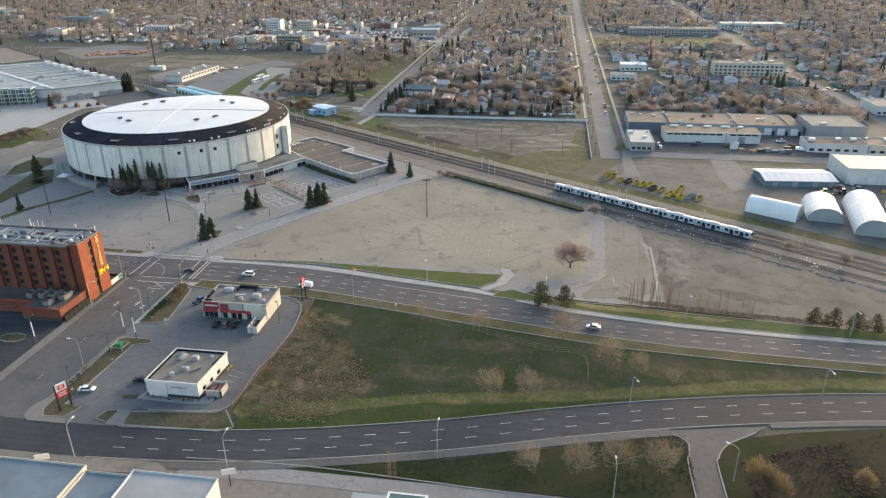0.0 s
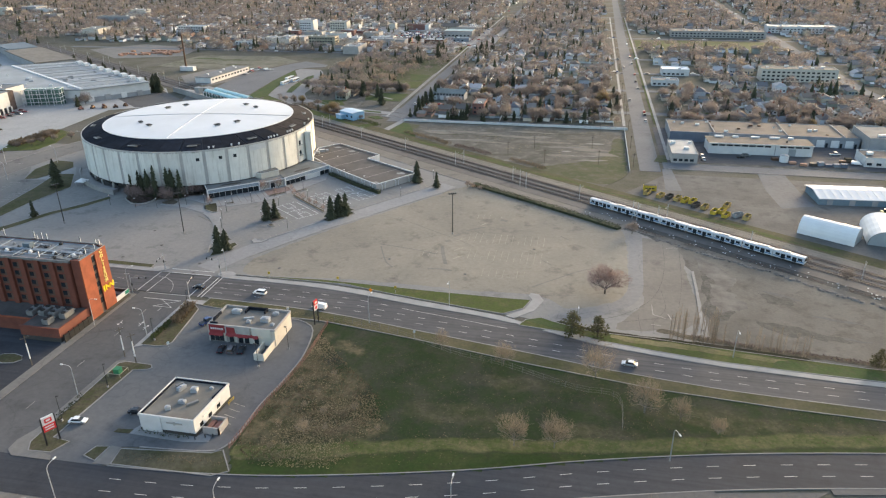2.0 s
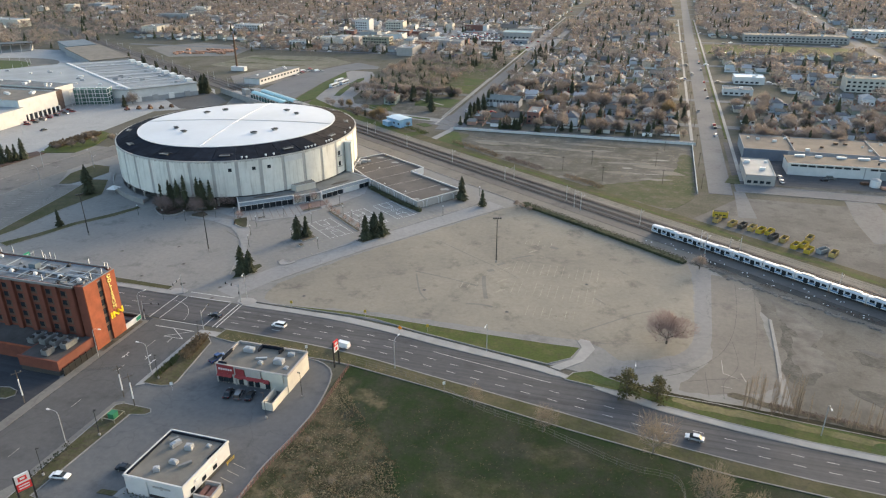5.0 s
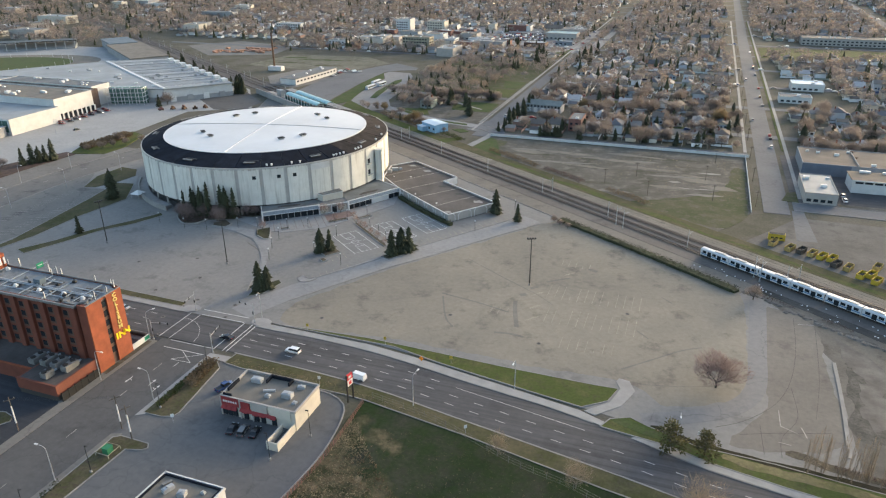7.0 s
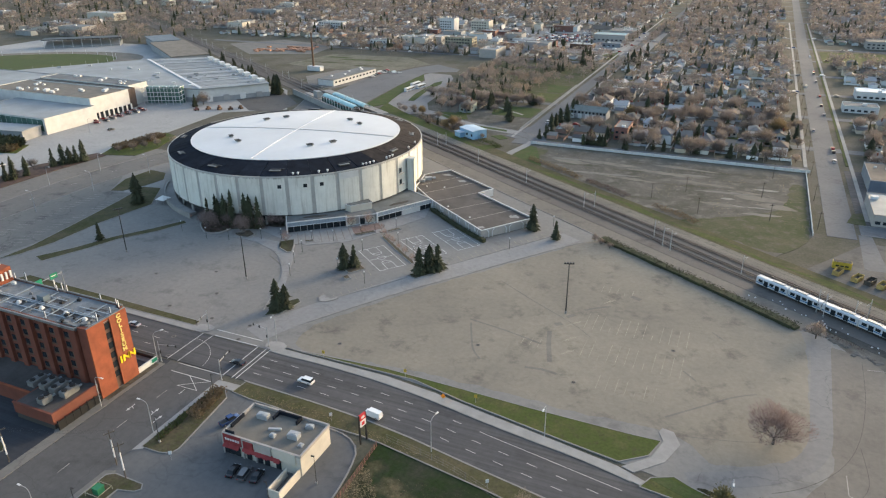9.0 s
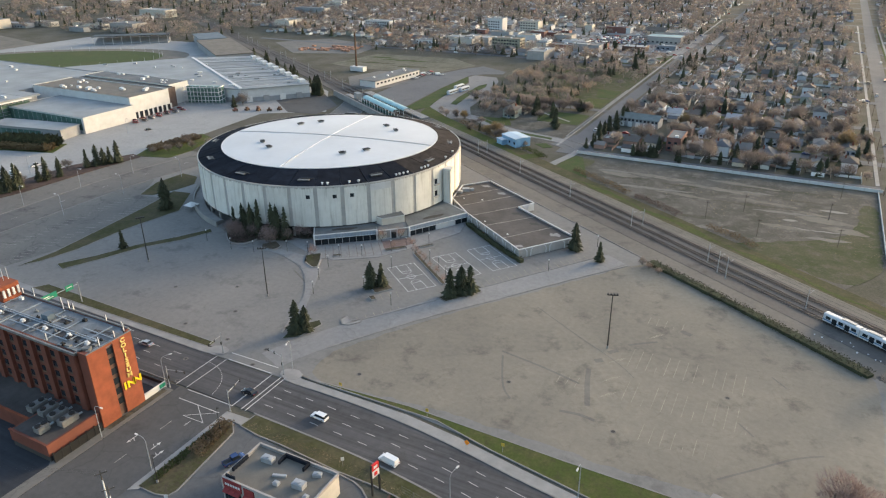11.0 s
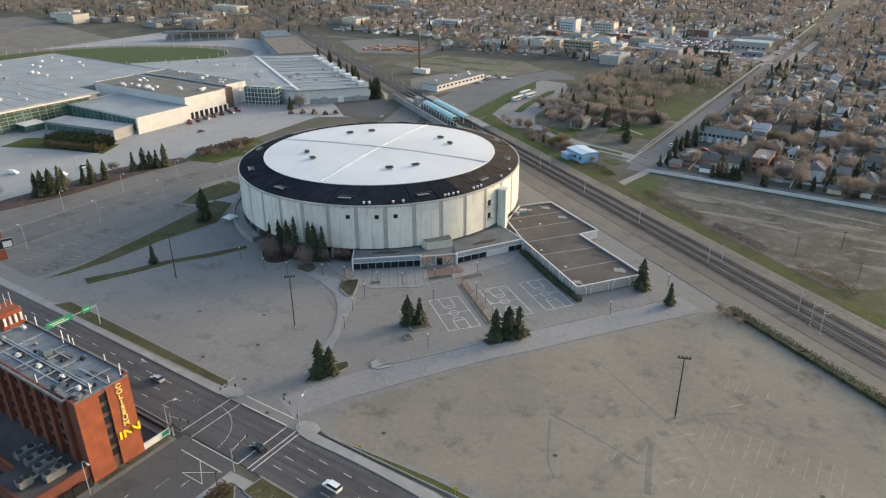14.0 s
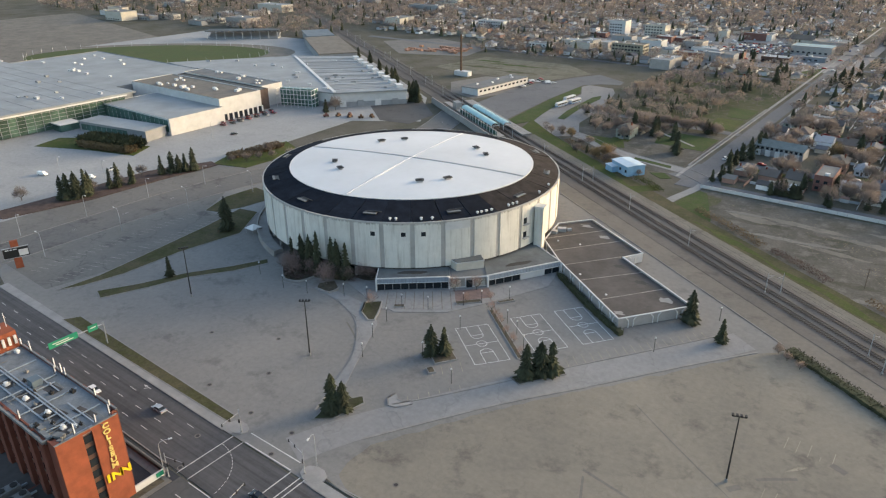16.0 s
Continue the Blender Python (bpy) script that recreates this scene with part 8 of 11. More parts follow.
# transformer box inside a yellow guard rail
box = thing("transformer", "green utility box inside a pale yellow guard rail", "utility box", at=(-77.5, -123, 0.1))
part("cabinet", Geo().box(-0.9, -0.9, 0, 0.9, 0.9, 1.7).box(-1.0, -1.0, 1.7, 1.0, 1.0, 1.85), "green_box", box)
for x, y in ((-2, -2), (2, -2), (2, 2), (-2, 2)):
    part("guard_post", Geo().cyl(x, y, 0, 1.2, 0.09, 0.09, 6), "yellowed", box)
part("guard_rail", Geo().sweep([(-2, -2), (2, -2), (2, 2), (-2, 2), (-2, -2)], 0.07, 1.0, 1.15), "yellowed", box)
bin_ = thing("waste_bin", "green metal waste bin in the hotel yard", "bin", at=(-112, -136, 0), turn=20)
part("bin_body", Geo().box(-1.1, -0.8, 0.1, 1.1, 0.8, 1.4), "green_box", bin_)
part("bin_lid", Geo().box(-1.15, -0.85, 1.4, 1.15, 0.85, 1.5), "black", bin_)
pylon_sign((-118, -146), 30, "red and yellow roadside sign at the yard edge", 6.0, 2.6, [(2.4, 4.0, "yellow_bin"), (4.0, 6.0, "sign_red")])
for x, y in ((-116, -122), (-119, -150)):
    v = slab("yard_island", [(x + 4.5 * math.cos(k * 0.785), y + 2.6 * math.sin(k * 0.785)) for k in range(8)], -0.1, 0.15, "bed", "small kerbed island of dry soil", "traffic island")
    part("kerb", Geo().sweep([(x + 4.6 * math.cos(k * 0.785), y + 2.7 * math.sin(k * 0.785)) for k in range(10)], 0.15, -0.09, 0.18), "kerb", v)

# white canopy tent beside the arena ramp
tent = thing("canopy_tent", "white peaked canopy tent beside the ramp", "tent", at=(-203, 30, 0))
for x, y in ((-2.2, -2.2), (2.2, -2.2), (2.2, 2.2), (-2.2, 2.2)):
    part("tent_post", Geo().cyl(x, y, 0, 2.4, 0.05, 0.05, 5), "steel", tent)
part("tent_top", Geo().add([(-2.6, -2.6, 2.3), (2.6, -2.6, 2.3), (2.6, 2.6, 2.3), (-2.6, 2.6, 2.3), (0, 0, 3.9)], [(0, 1, 4), (1, 2, 4), (2, 3, 4), (3, 0, 4), (3, 2, 1, 0)]), "fabric", tent)

# planters and steps on the forecourt
for i, (x, y, lx, ly, d) in enumerate(((-113.2, 18, 3.8, 1.6, 38), (-96, 34, 9, 2.2, 48), (-86, 42, 6, 1.6, 55), (-82.5, 2, 7, 5, 55), (-81.5, -5.5, 2.2, 3.0, 55))):
    p = thing("planter", "low concrete planter with dark soil", "planter", "planters", at=(x, y, 0), turn=d)
    part("planter_wall", Geo().box(-lx / 2, -ly / 2, 0, lx / 2, ly / 2, 0.45), "concrete", p)
    part("planter_soil", Geo().box(-lx / 2 + 0.25, -ly / 2 + 0.25, 0.45, lx / 2 - 0.25, ly / 2 - 0.25, 0.5), "ditch", p)
wedge = [(-124, 12.9), (-120.6, 7.4), (-115.2, 4.8), (-113.6, 6.0), (-116.5, 11.7), (-120, 17)]
wp = thing("planter", "wedge-shaped kerbed planter with dark soil and thin grass", "planter", "planters", at=(0, 0, 0))
part("planter_wall", Geo().sweep(wedge + wedge[:2], 0.25, 0, 0.45), "concrete", wp)
part("planter_soil", Geo().prism(wedge, 0.0, 0.3), "field", wp)
bays = slab("paving_bays", [(-124, 22.4), (-117, 12.9), (-96.4, 27.6), (-104.4, 37.4)], -0.1, 0.175, "drive", "concrete paving bays before the arena doors", "pavement")
for k in range(8):
    f = (k + 0.5) / 8
    p0, p1 = Vector((-124, 22.4)).lerp(Vector((-104.4, 37.4)), f), Vector((-117, 12.9)).lerp(Vector((-96.4, 27.6)), f)
    part("joint", Geo().sweep([tuple(p0), tuple(p1)], 0.14, -0.05, 0.179), "patch", bays, "dark tarred joint")
for pts in ([(-168, 15), (-164.7, 12), (-159.3, 8.6), (-153.8, 10.4), (-152.2, 16.1)], [(-145.1, 10.4), (-138.9, 10.7), (-138.6, 15.1)]):
    setting("bed_wall", Geo().sweep(smooth(pts, 2), 0.2, -0.05, 0.6), "concrete", "low concrete wall of a planting bed", "wall")
slab("planting_small", [(-145.1, 10.6), (-139, 10.9), (-138.7, 15), (-144, 18.2), (-147, 13.8)], -0.1, 0.2, "ditch", "small planting bed behind a low wall", "planting")
isl = [("island_spruces", [(-61.5, 5.5), (-57.5, 3.8), (-49.5, 16.0), (-52.5, 18.5)]), ("island_pair", [(-92.5, -41), (-88.5, -37.5), (-86.5, -28), (-89, -26), (-94, -33)]), ("island_tip", [(-82.6, -19.6), (-82.9, -22.6), (-80.6, -24.9), (-78.6, -24.3), (-77.0, -22.3), (-76.0, -20.6), (-77.4, -19.6), (-78.6, -21.4), (-80.4, -21.4)])]
for nm, pts in isl:
    v = slab(nm, pts, -0.1, 0.16, "field" if nm != "island_tip" else "concrete", "kerbed island on the parking lot", "traffic island")
    part("kerb", Geo().sweep(pts + pts[:2], 0.2, -0.09, 0.22), "kerb", v)
row = thing("planting_strip", "narrow kerbed strip with bare saplings", "planting", at=(0, 0, 0))
part("strip_kerb", Geo().obox(-75.6, 24.7, 0, 30, 1.8, 0.2, -39.5), "concrete", row)
part("strip_soil", Geo().obox(-75.6, 24.7, 0.2, 29.4, 1.2, 0.05, -39.5), "ditch", row)

# ---------------------------------------------------------------- train and overhead line
def train_car():
    t = thing("train_car", "white light-rail car with a blue window band", "train", "train cars")
    L, W = 24.2, 2.65
    for s in (-1, 1):
        x0, x1 = (0.2, L / 2) if s > 0 else (-L / 2, -0.2)
        part("car_body", Geo().box(x0, -W / 2, 1.0, x1, W / 2, 3.4), "train_white", t)
        part("roof", Geo().add([(x0, -W / 2, 3.4), (x1, -W / 2, 3.4), (x1, W / 2, 3.4), (x0, W / 2, 3.4), (x0, -0.8, 3.75), (x1, -0.8, 3.75), (x1, 0.8, 3.75), (x0, 0.8, 3.75)],
                               [(4, 5, 6, 7), (0, 1, 5, 4), (1, 2, 6, 5), (2, 3, 7, 6), (3, 0, 4, 7)]), "train_white", t)
        part("skirt", Geo().box(x0 + 0.3, -W / 2 + 0.1, 0.45, x1 - 0.3, W / 2 - 0.1, 1.0), "dark_metal", t)
        for side_ in (-1, 1):
            y = side_ * (W / 2 + 0.015)
            part("blue_band", Geo().box(x0 + 0.2, y - 0.015, 1.45, x1 - 0.2, y + 0.015, 1.85), "train_blue", t)
            for k in range(5):
                a = x0 + 0.9 + k * 2.15
                part("window" if k % 2 == 0 else "door", Geo().box(a, y - 0.02, 2.0 if k % 2 == 0 else 1.1, a + 1.6, y + 0.02, 3.0), "glass_dark", t)
        xe = x1 if s > 0 else x0
        part("windscreen", Geo().box(xe - 0.02, -1.0, 2.0, xe + 0.02, 1.0, 3.1), "glass_dark", t)
        part("roof_box", Geo().box(s * 4.2 - 2.2, -0.7, 3.75, s * 4.2 + 2.2, 0.7, 4.05), "steel", t)
        part("bogie", Geo().box(s * 8 - 1.3, -1.1, 0.47, s * 8 + 1.3, 1.1, 0.85), "rusty", t)
    part("bellows", Geo().box(-0.21, -W / 2 + 0.12, 0.9, 0.21, W / 2 - 0.12, 3.35), "steel", t)
    part("pantograph", Geo().tube((1.0, 0, 3.8), (2.2, 0, 4.6), 0.05, 0.05, 4).tube((2.2, 0, 4.6), (1.4, 0, 5.4), 0.04, 0.04, 4).box(1.2, -0.7, 5.38, 1.6, 0.7, 5.44), "dark_metal", t)
    return t


K = Kind(train_car(), "train cars")
for k in range(4):
    x, y = on_rail(106.5 + 24.6 * k, -4.0)
    K.put(x, y, 0.0, 1.0, RAIL_DEG)


def mast():
    t = thing("catenary_mast", "pale steel mast carrying the overhead wire", "catenary mast", "catenary masts")
    part("mast_post", Geo().cyl(0, 0, 0, 7.6, 0.14, 0.11, 7), "steel", t)
    part("mast_foot", Geo().cyl(0, 0, 0, 0.5, 0.3, 0.3, 8), "concrete", t)
    part("cantilever", Geo().tube((0, 0, 6.6), (0, 2.6, 6.2), 0.05, 0.05, 4).tube((0, 0, 5.6), (0, 2.6, 6.1), 0.04, 0.04, 4), "steel", t)
    return t


K = Kind(mast(), "catenary masts")
for k in range(-26, 9):
    x, y = on_rail(2 + k * 42.0, -1.85)
    K.put(x, y, 0.1, 1.0, RAIL_DEG)
    if k % 3 == 0:
        x, y = on_rail(2 + k * 42.0 + 2, 2.9)
        K.put(x, y, 0.1, 1.0, RAIL_DEG + 180)
for u, n in ((52.4, -6.2), (57.4, -7.6), (118, -6.4), (121, -7.4)):
    x, y = on_rail(u, n)
    K.put(x, y, 0.1, 1.15, RAIL_DEG)
for n, z in ((-4.0, 5.5), (-4.0, 6.6), (0.3, 5.5), (0.3, 6.6)):
    tagged(part("overhead_wire", Geo().sweep([on_rail(-1000, n), on_rail(330, n)], 0.015, z, z + 0.03), "dark_metal"), "thin dark overhead wire above the track", "wire", "overhead wires")

# ---------------------------------------------------------------- vehicles
def vehicle(paint, style, label):
    """Side profile extruded and narrowed towards the roof; wheels, glass and lamps as parts."""
    t = thing("car" if style in ("sedan", "suv") else style, label, "car" if style in ("sedan", "suv") else style, "vehicles")
    L, W, H, deck = {"sedan": (4.6, 1.8, 1.45, 0.9), "suv": (4.8, 1.9, 1.75, 1.05), "van": (5.2, 1.95, 2.0, 1.1), "pickup": (5.6, 1.95, 1.85, 1.05)}[style]
    f, b = L / 2, -L / 2
    low = [(b, 0.35), (b, deck - 0.05), (b + 0.15, deck), (f - 0.9, deck), (f - 0.1, deck - 0.2), (f, 0.55), (f - 0.05, 0.35)]
    g = Geo()
    n = len(low)
    g.add([(x, s * W / 2 * (1 if z < deck - 0.02 else 0.95), z) for s in (-1, 1) for x, z in low], [tuple(range(n)), tuple(range(2 * n - 1, n - 1, -1))] + [(i, n + i, n + (i + 1) % n, (i + 1) % n) for i in range(n)])
    part("body", g, paint, t)
    cab = {"sedan": [(b + 0.6, deck), (b + 1.3, H), (f - 1.9, H), (f - 1.05, deck)], "suv": [(b + 0.12, deck), (b + 0.35, H), (f - 1.8, H), (f - 1.1, deck)],
           "van": [(b + 0.05, deck), (b + 0.1, H), (f - 1.5, H), (f - 0.8, deck)], "pickup": [(b + 2.1, deck), (b + 2.2, H), (f - 1.9, H), (f - 1.2, deck)]}[style]
    gl = Geo()
    gl.add([(x, s * W / 2 * (0.93 if z < H else 0.76), z) for s in (-1, 1) for x, z in cab], [(0, 1, 2, 3), (7, 6, 5, 4), (0, 4, 5, 1), (2, 6, 7, 3), (1, 5, 6, 2)])
    part("cabin_glass", gl, "glass_dark" if style != "van" else paint, t, "dark glass")
    part("roof", Geo().prism([(cab[1][0] - 0.05, -W * 0.39), (cab[2][0] + 0.05, -W * 0.39), (cab[2][0] + 0.05, W * 0.39), (cab[1][0] - 0.05, W * 0.39)], H - 0.02, H + 0.06), paint, t)
    if style == "pickup":
        part("cargo_bed", Geo().box(b + 0.1, -W * 0.4, deck - 0.02, b + 2.0, W * 0.4, deck + 0.02), "black", t)
    for x in (b + 0.95, f - 0.95):
        for s in (-1, 1):
            wh = part("wheel", Geo().tube((x, s * (W / 2 - 0.22), 0.34), (x, s * (W / 2 + 0.02), 0.34), 0.34, 0.34, 12), "tyre", t)
            part("rim", Geo().tube((x, s * (W / 2 + 0.01), 0.34), (x, s * (W / 2 + 0.035), 0.34), 0.2, 0.2, 8), "rim", wh)
    for s in (-1, 1):
        part("headlight", Geo().box(f - 0.12, s * W * 0.36 - 0.2, 0.58, f + 0.015, s * W * 0.36 + 0.2, 0.74), "lamp_clear", t)
        part("tail_light", Geo().box(b - 0.015, s * W * 0.38 - 0.16, 0.68, b + 0.05, s * W * 0.38 + 0.16, 0.84), "lamp_red", t)
    return t


CARS = {k: Kind(vehicle(*v), "vehicles") for k, v in dict(
    white_suv=("car_white", "suv", "white sport utility vehicle with dark windows"), white_van=("car_white", "van", "plain white delivery van"), black=("car_black", "sedan", "black sedan with dark windows"),
    silver=("car_silver", "sedan", "silver sedan with dark windows"), red=("car_red", "sedan", "dark red sedan with dark windows"), blue=("car_blue", "pickup", "dark blue pickup truck"),
    white=("car_white", "sedan", "white sedan with dark windows"), grey=("car_grey", "suv", "dark grey sport utility vehicle"), pick=("car_white", "pickup", "white pickup truck with a cargo bed")).items()}
PARK = [("white_suv", -58, -67.7, 177), ("white_van", -33, -73.7, 171), ("black", -82, -67.6, 180), ("silver", 71, -90.2, 172), ("black", -53.4, -105.5, 100), ("grey", -50.2, -105.2, 100), ("black", -47, -104.8, 100),
        ("blue", -66.5, -90.5, 70), ("white", -74, -145.5, 10), ("black", -60.8, -139, 5), ("silver", -128, -62.6, 180), ("white", -150, -68.5, 0),
        ("white_van", -352, 14, 20), ("white_van", -327, 26, 30), ("silver", -322, 20, 30), ("black", -335, 122, 80), ("white_van", -437, 20, 60), ("pick", -330, 40, 90)]
for k in range(14):
    PARK.append((("red", "red", "black", "red", "grey", "red")[k % 6], -358 - (k % 2) * 5 + random.uniform(-1, 1), 132 + k * 3.4, random.uniform(0, 30)))
for k in range(5):
    PARK.append((("white", "silver", "black", "white_suv", "grey")[k % 5], 85.4 if k % 2 else 93.4, 220 + k * 71 + random.uniform(-6, 6), 90))
for k in range(4):
    PARK.append((("white", "silver", "black", "white_suv", "red")[k % 5], -76.0, 250 + k * 83 + random.uniform(-6, 6), 90))
for k in range(7):
    PARK.append((("white", "silver", "white_van")[k % 3], -276 + k * 4.2 - 0, 366 + k * 1.2, 60))
for kind_, x, y, a in PARK:
    CARS[kind_].put(x, y, 0.03 if y < 0 else 0.05, 1.0, a)


def bus():
    t = thing("bus", "white and blue city bus waiting at the loop", "bus", "buses")
    part("body", Geo().box(-6, -1.27, 0.4, 6, 1.27, 3.0), "train_white", t)
    part("roof", Geo().box(-5.8, -1.15, 3.0, 5.8, 1.15, 3.2), "white_trim", t)
    part("stripe", Geo().box(-6.01, -1.29, 0.6, 6.01, 1.29, 1.1), "train_blue", t)
    for s in (-1, 1):
        for k in range(6):
            part("window", Geo().box(-5.6 + k * 1.9, s * 1.28 - 0.02, 1.5, -4.0 + k * 1.9, s * 1.28 + 0.02, 2.6), "glass_dark", t)
        for x in (-3.8, 3.6):
            part("wheel", Geo().tube((x, s * 1.0, 0.5), (x, s * 1.28, 0.5), 0.5, 0.5, 12), "tyre", t)
    part("windscreen", Geo().box(5.98, -1.1, 1.2, 6.02, 1.1, 2.8), "glass_dark", t)
    return t


K = Kind(bus(), "buses")
for x, y, a in ((-207.5, 306, 84), (-211.5, 326, 84), (-204, 320, 84)):
    K.put(x, y, 0.05, 1.0, a)

# ---------------------------------------------------------------- contractor's yard east of the railway
def dumpster(m):
    t = thing("dumpster", "open steel roll-off bin, dented and rusty", "bin", "yard bins")
    part("bin_shell", Geo().box(-2.6, -1.15, 0.15, 2.6, -1.05, 1.9).box(-2.6, 1.05, 0.15, 2.6, 1.15, 1.9).box(-2.6, -1.05, 0.15, -2.5, 1.05, 1.9).box(2.5, -1.05, 0.15, 2.6, 1.05, 1.9).box(-2.6, -1.15, 0.1, 2.6, 1.15, 0.2), m, t)
    for x in (-1.8, -0.6, 0.6, 1.8):
        for s in (-1, 1):
            part("rib", Geo().box(x - 0.08, s * 1.2 - 0.06, 0.15, x + 0.08, s * 1.2 + 0.06, 1.95), m, t)
    part("rubble_load", Geo().box(-2.45, -1.0, 0.2, 2.45, 1.0, 0.8).obox(-0.9, 0.1, 0.8, 1.9, 0.9, 0.4, 24).obox(1.0, -0.2, 0.8, 1.4, 1.1, 0.3, -30), "soffit", t)
    return t


KY, KD = Kind(dumpster("yellow_bin"), "yard bins"), Kind(dumpster("dark_bin"), "yard bins")
KT, KP = Kind(dumpster("tan_bin"), "yard bins"), Kind(dumpster("pale_roof"), "yard bins")
for kind_, x, y, a in ((KT, 85.5, 68.0, 65), (KT, 91.5, 64.5, 60), (KD, 95.5, 63.2, 60), (KT, 99.3, 61.5, 62), (KY, 102.6, 59.6, 58), (KY, 106.0, 58.6, 60), (KD, 106.8, 53.6, 55), (KT, 110.6, 51.6, 62), (KY, 114.2, 46.0, 60), (KY, 117.6, 47.6, 58), (KT, 121.0, 55.4, 64), (KY, 118.6, 42.4, 60), (KP, 123.8, 43.4, 40), (KT, 127.4, 41.2, 62)):
    kind_.put(x, y, 0, 1.0, a)
ys = thing("yard_sign_bin", "large yellow bin box with a dark lettered face", "bin", at=(87.0, 73.6, 0), turn=0)
part("bin_shell", Geo().box(-3.2, -1.2, 0.2, 3.2, 1.2, 2.8), "yellow_bin", ys)
part("bin_top", Geo().box(-3.0, -1.0, 2.8, 3.0, 1.0, 2.9), "soffit", ys)
for k in range(3):
    part("sign_bar", Geo().box(-2.2 + k * 1.6, -1.24, 1.1, -1.0 + k * 1.6, -1.2, 1.7), "black", ys)


def quonset(at, turn, w, l, h, label):
    t = thing("fabric_shelter", label, "storage tent", "storage tents", at=(*at, 0), turn=turn)
    n = 14
    g = Geo()
    prof = [(-w / 2 * math.cos(math.pi * i / n), h * math.sin(math.pi * i / n) ** 0.8) for i in range(n + 1)]
    bays = max(4, int(l / 3))
    for j in range(bays + 1):
        k = 1.0 - (0.015 if j % 2 else 0)
        g.v += [(x * k, -l / 2 + l * j / bays, z * k) for x, z in prof]
    g.f = [(j * (n + 1) + i, j * (n + 1) + i + 1, (j + 1) * (n + 1) + i + 1, (j + 1) * (n + 1) + i) for j in range(bays) for i in range(n)]
    part("fabric_cover", g, "fabric", t)
    for s in (-1, 1):
        part("end_wall", Geo().add([(x * 0.98, s * (l / 2 - 0.05), z * 0.98) for x, z in prof], [tuple(range(n + 1))]), "pale_roof" if s < 0 else "fabric", t, "grey end panel")
    return t


quonset((157.8, 26.6), 57.7, 10.5, 22.5, 6.8, "white fabric storage shelter, long side lit")
quonset((180, 30.3), -10, 15, 24, 6.6, "white fabric storage shelter with a grey end")
quonset((197, 24), -12, 15, 42, 7.6, "long ribbed white fabric shelter")
quonset((216, 28), -12, 14, 30, 7.0, "white fabric shelter at the yard edge")


def flat_block(name, label, category, x0, y0, x1, y1, h, wall, roof, rows=0, win=1.6, gap=3.2, units=0, seed=0, doors=0, faces="sw"):
    """A flat-roofed building: walls, roof, parapet, windows one by one, rooftop boxes."""
    cx, cy = (x0 + x1) / 2, (y0 + y1) / 2
    t = thing(name, label, category, at=(cx, cy, 0))
    a, b = (x1 - x0) / 2, (y1 - y0) / 2
    part("wall", Geo().box(-a, -b, 0, a, b, h), wall, t)
    part("roof", Geo().box(-a + 0.3, -b + 0.3, h, a - 0.3, b - 0.3, h + 0.06), roof, t)
    part("parapet", Geo().sweep([(-a, -b), (a, -b), (a, b), (-a, b), (-a, -b), (a, -b)], 0.15, h, h + 0.45), wall, t)
    for r in range(rows):
        z = 1.0 + r * 3.1
        for k in range(int((2 * a - 1) / gap)):
            x = -a + 1 + k * gap
            part("window", Geo().box(x, -b - 0.03, z, x + win, -b + 0.05, z + 1.4), "glass_dark", t)
        if "e" in faces:
            for k in range(int((2 * b - 1) / gap)):
                y = -b + 1 + k * gap
                part("window", Geo().box(a - 0.05, y, z, a + 0.03, y + win, z + 1.4), "glass_dark", t)
    for k in range(doors):
        x = -a + 2 + k * (2 * a - 4) / max(1, doors)
        part("roller_door", Geo().box(x, -b - 0.04, 0, x + 3.4, -b + 0.05, 3.6), "white_trim", t)
    rnd = random.Random(seed)
    for k in range(units):
        x, y = rnd.uniform(-a * 0.8, a * 0.8), rnd.uniform(-b * 0.7, b * 0.7)
        s = rnd.uniform(0.8, 1.6)
        part("roof_unit", Geo().box(x - s, y - s * 0.7, h + 0.06, x + s, y + s * 0.7, h + 0.06 + s), "white_trim", t)
    return t


ws = thing("workshop", "long white painted workshop with a window band under the eave", "workshop", at=(125, 148, 0), turn=1.5)
part("wall", Geo().box(0, 0, 0, 57, 15, 6.2), "white_block", ws)
part("roof", Geo().box(-0.5, -0.6, 6.2, 57.5, 15.2, 6.5), "gravel_brown", ws, "brown gravel roof")
part("roof_edge", Geo().box(-0.55, -0.75, 6.15, 57.55, -0.6, 6.6), "white_trim", ws)
for k in range(13):
    if k != 8:
        part("window", Geo().box(1.2 + k * 4.2, -0.05, 4.7, 4.7 + k * 4.2, 0.05, 5.7), "glass_dark", ws)
part("downpipe", Geo().box(36.4, -0.2, 0, 36.8, 0.0, 6.2), "grey_block", ws)
part("roller_door", Geo().box(44, -0.06, 0, 48, 0.05, 4.2), "pale_roof", ws)
for k, w in enumerate((5.0, 3.2, 4.6, 5.6, 3.0)):
    part("roof_unit", Geo().box(5 + k * 10.4, 13.2, 6.5, 5 + k * 10.4 + w, 14.9, 7.4), "white_trim", ws)
part("roof_vent", Geo().cyl(44, 6, 6.5, 7.6, 0.4, 0.4, 8), "dark_metal", ws)
flat_block("office", "small pale brick office with a flat pale roof", "office", 102, 125, 116, 156, 5.0, "stucco_grey", "pale_roof", 1, 2.0, 3.0, 3, 2)
wh_ = thing("warehouse", "long blue-grey warehouse with a brown gravel roof and white roller doors", "warehouse", at=(105, 172.5, 0))
part("wall", Geo().box(0, 0, 0, 108.6, 32, 6.0), "wall_blue", wh_)
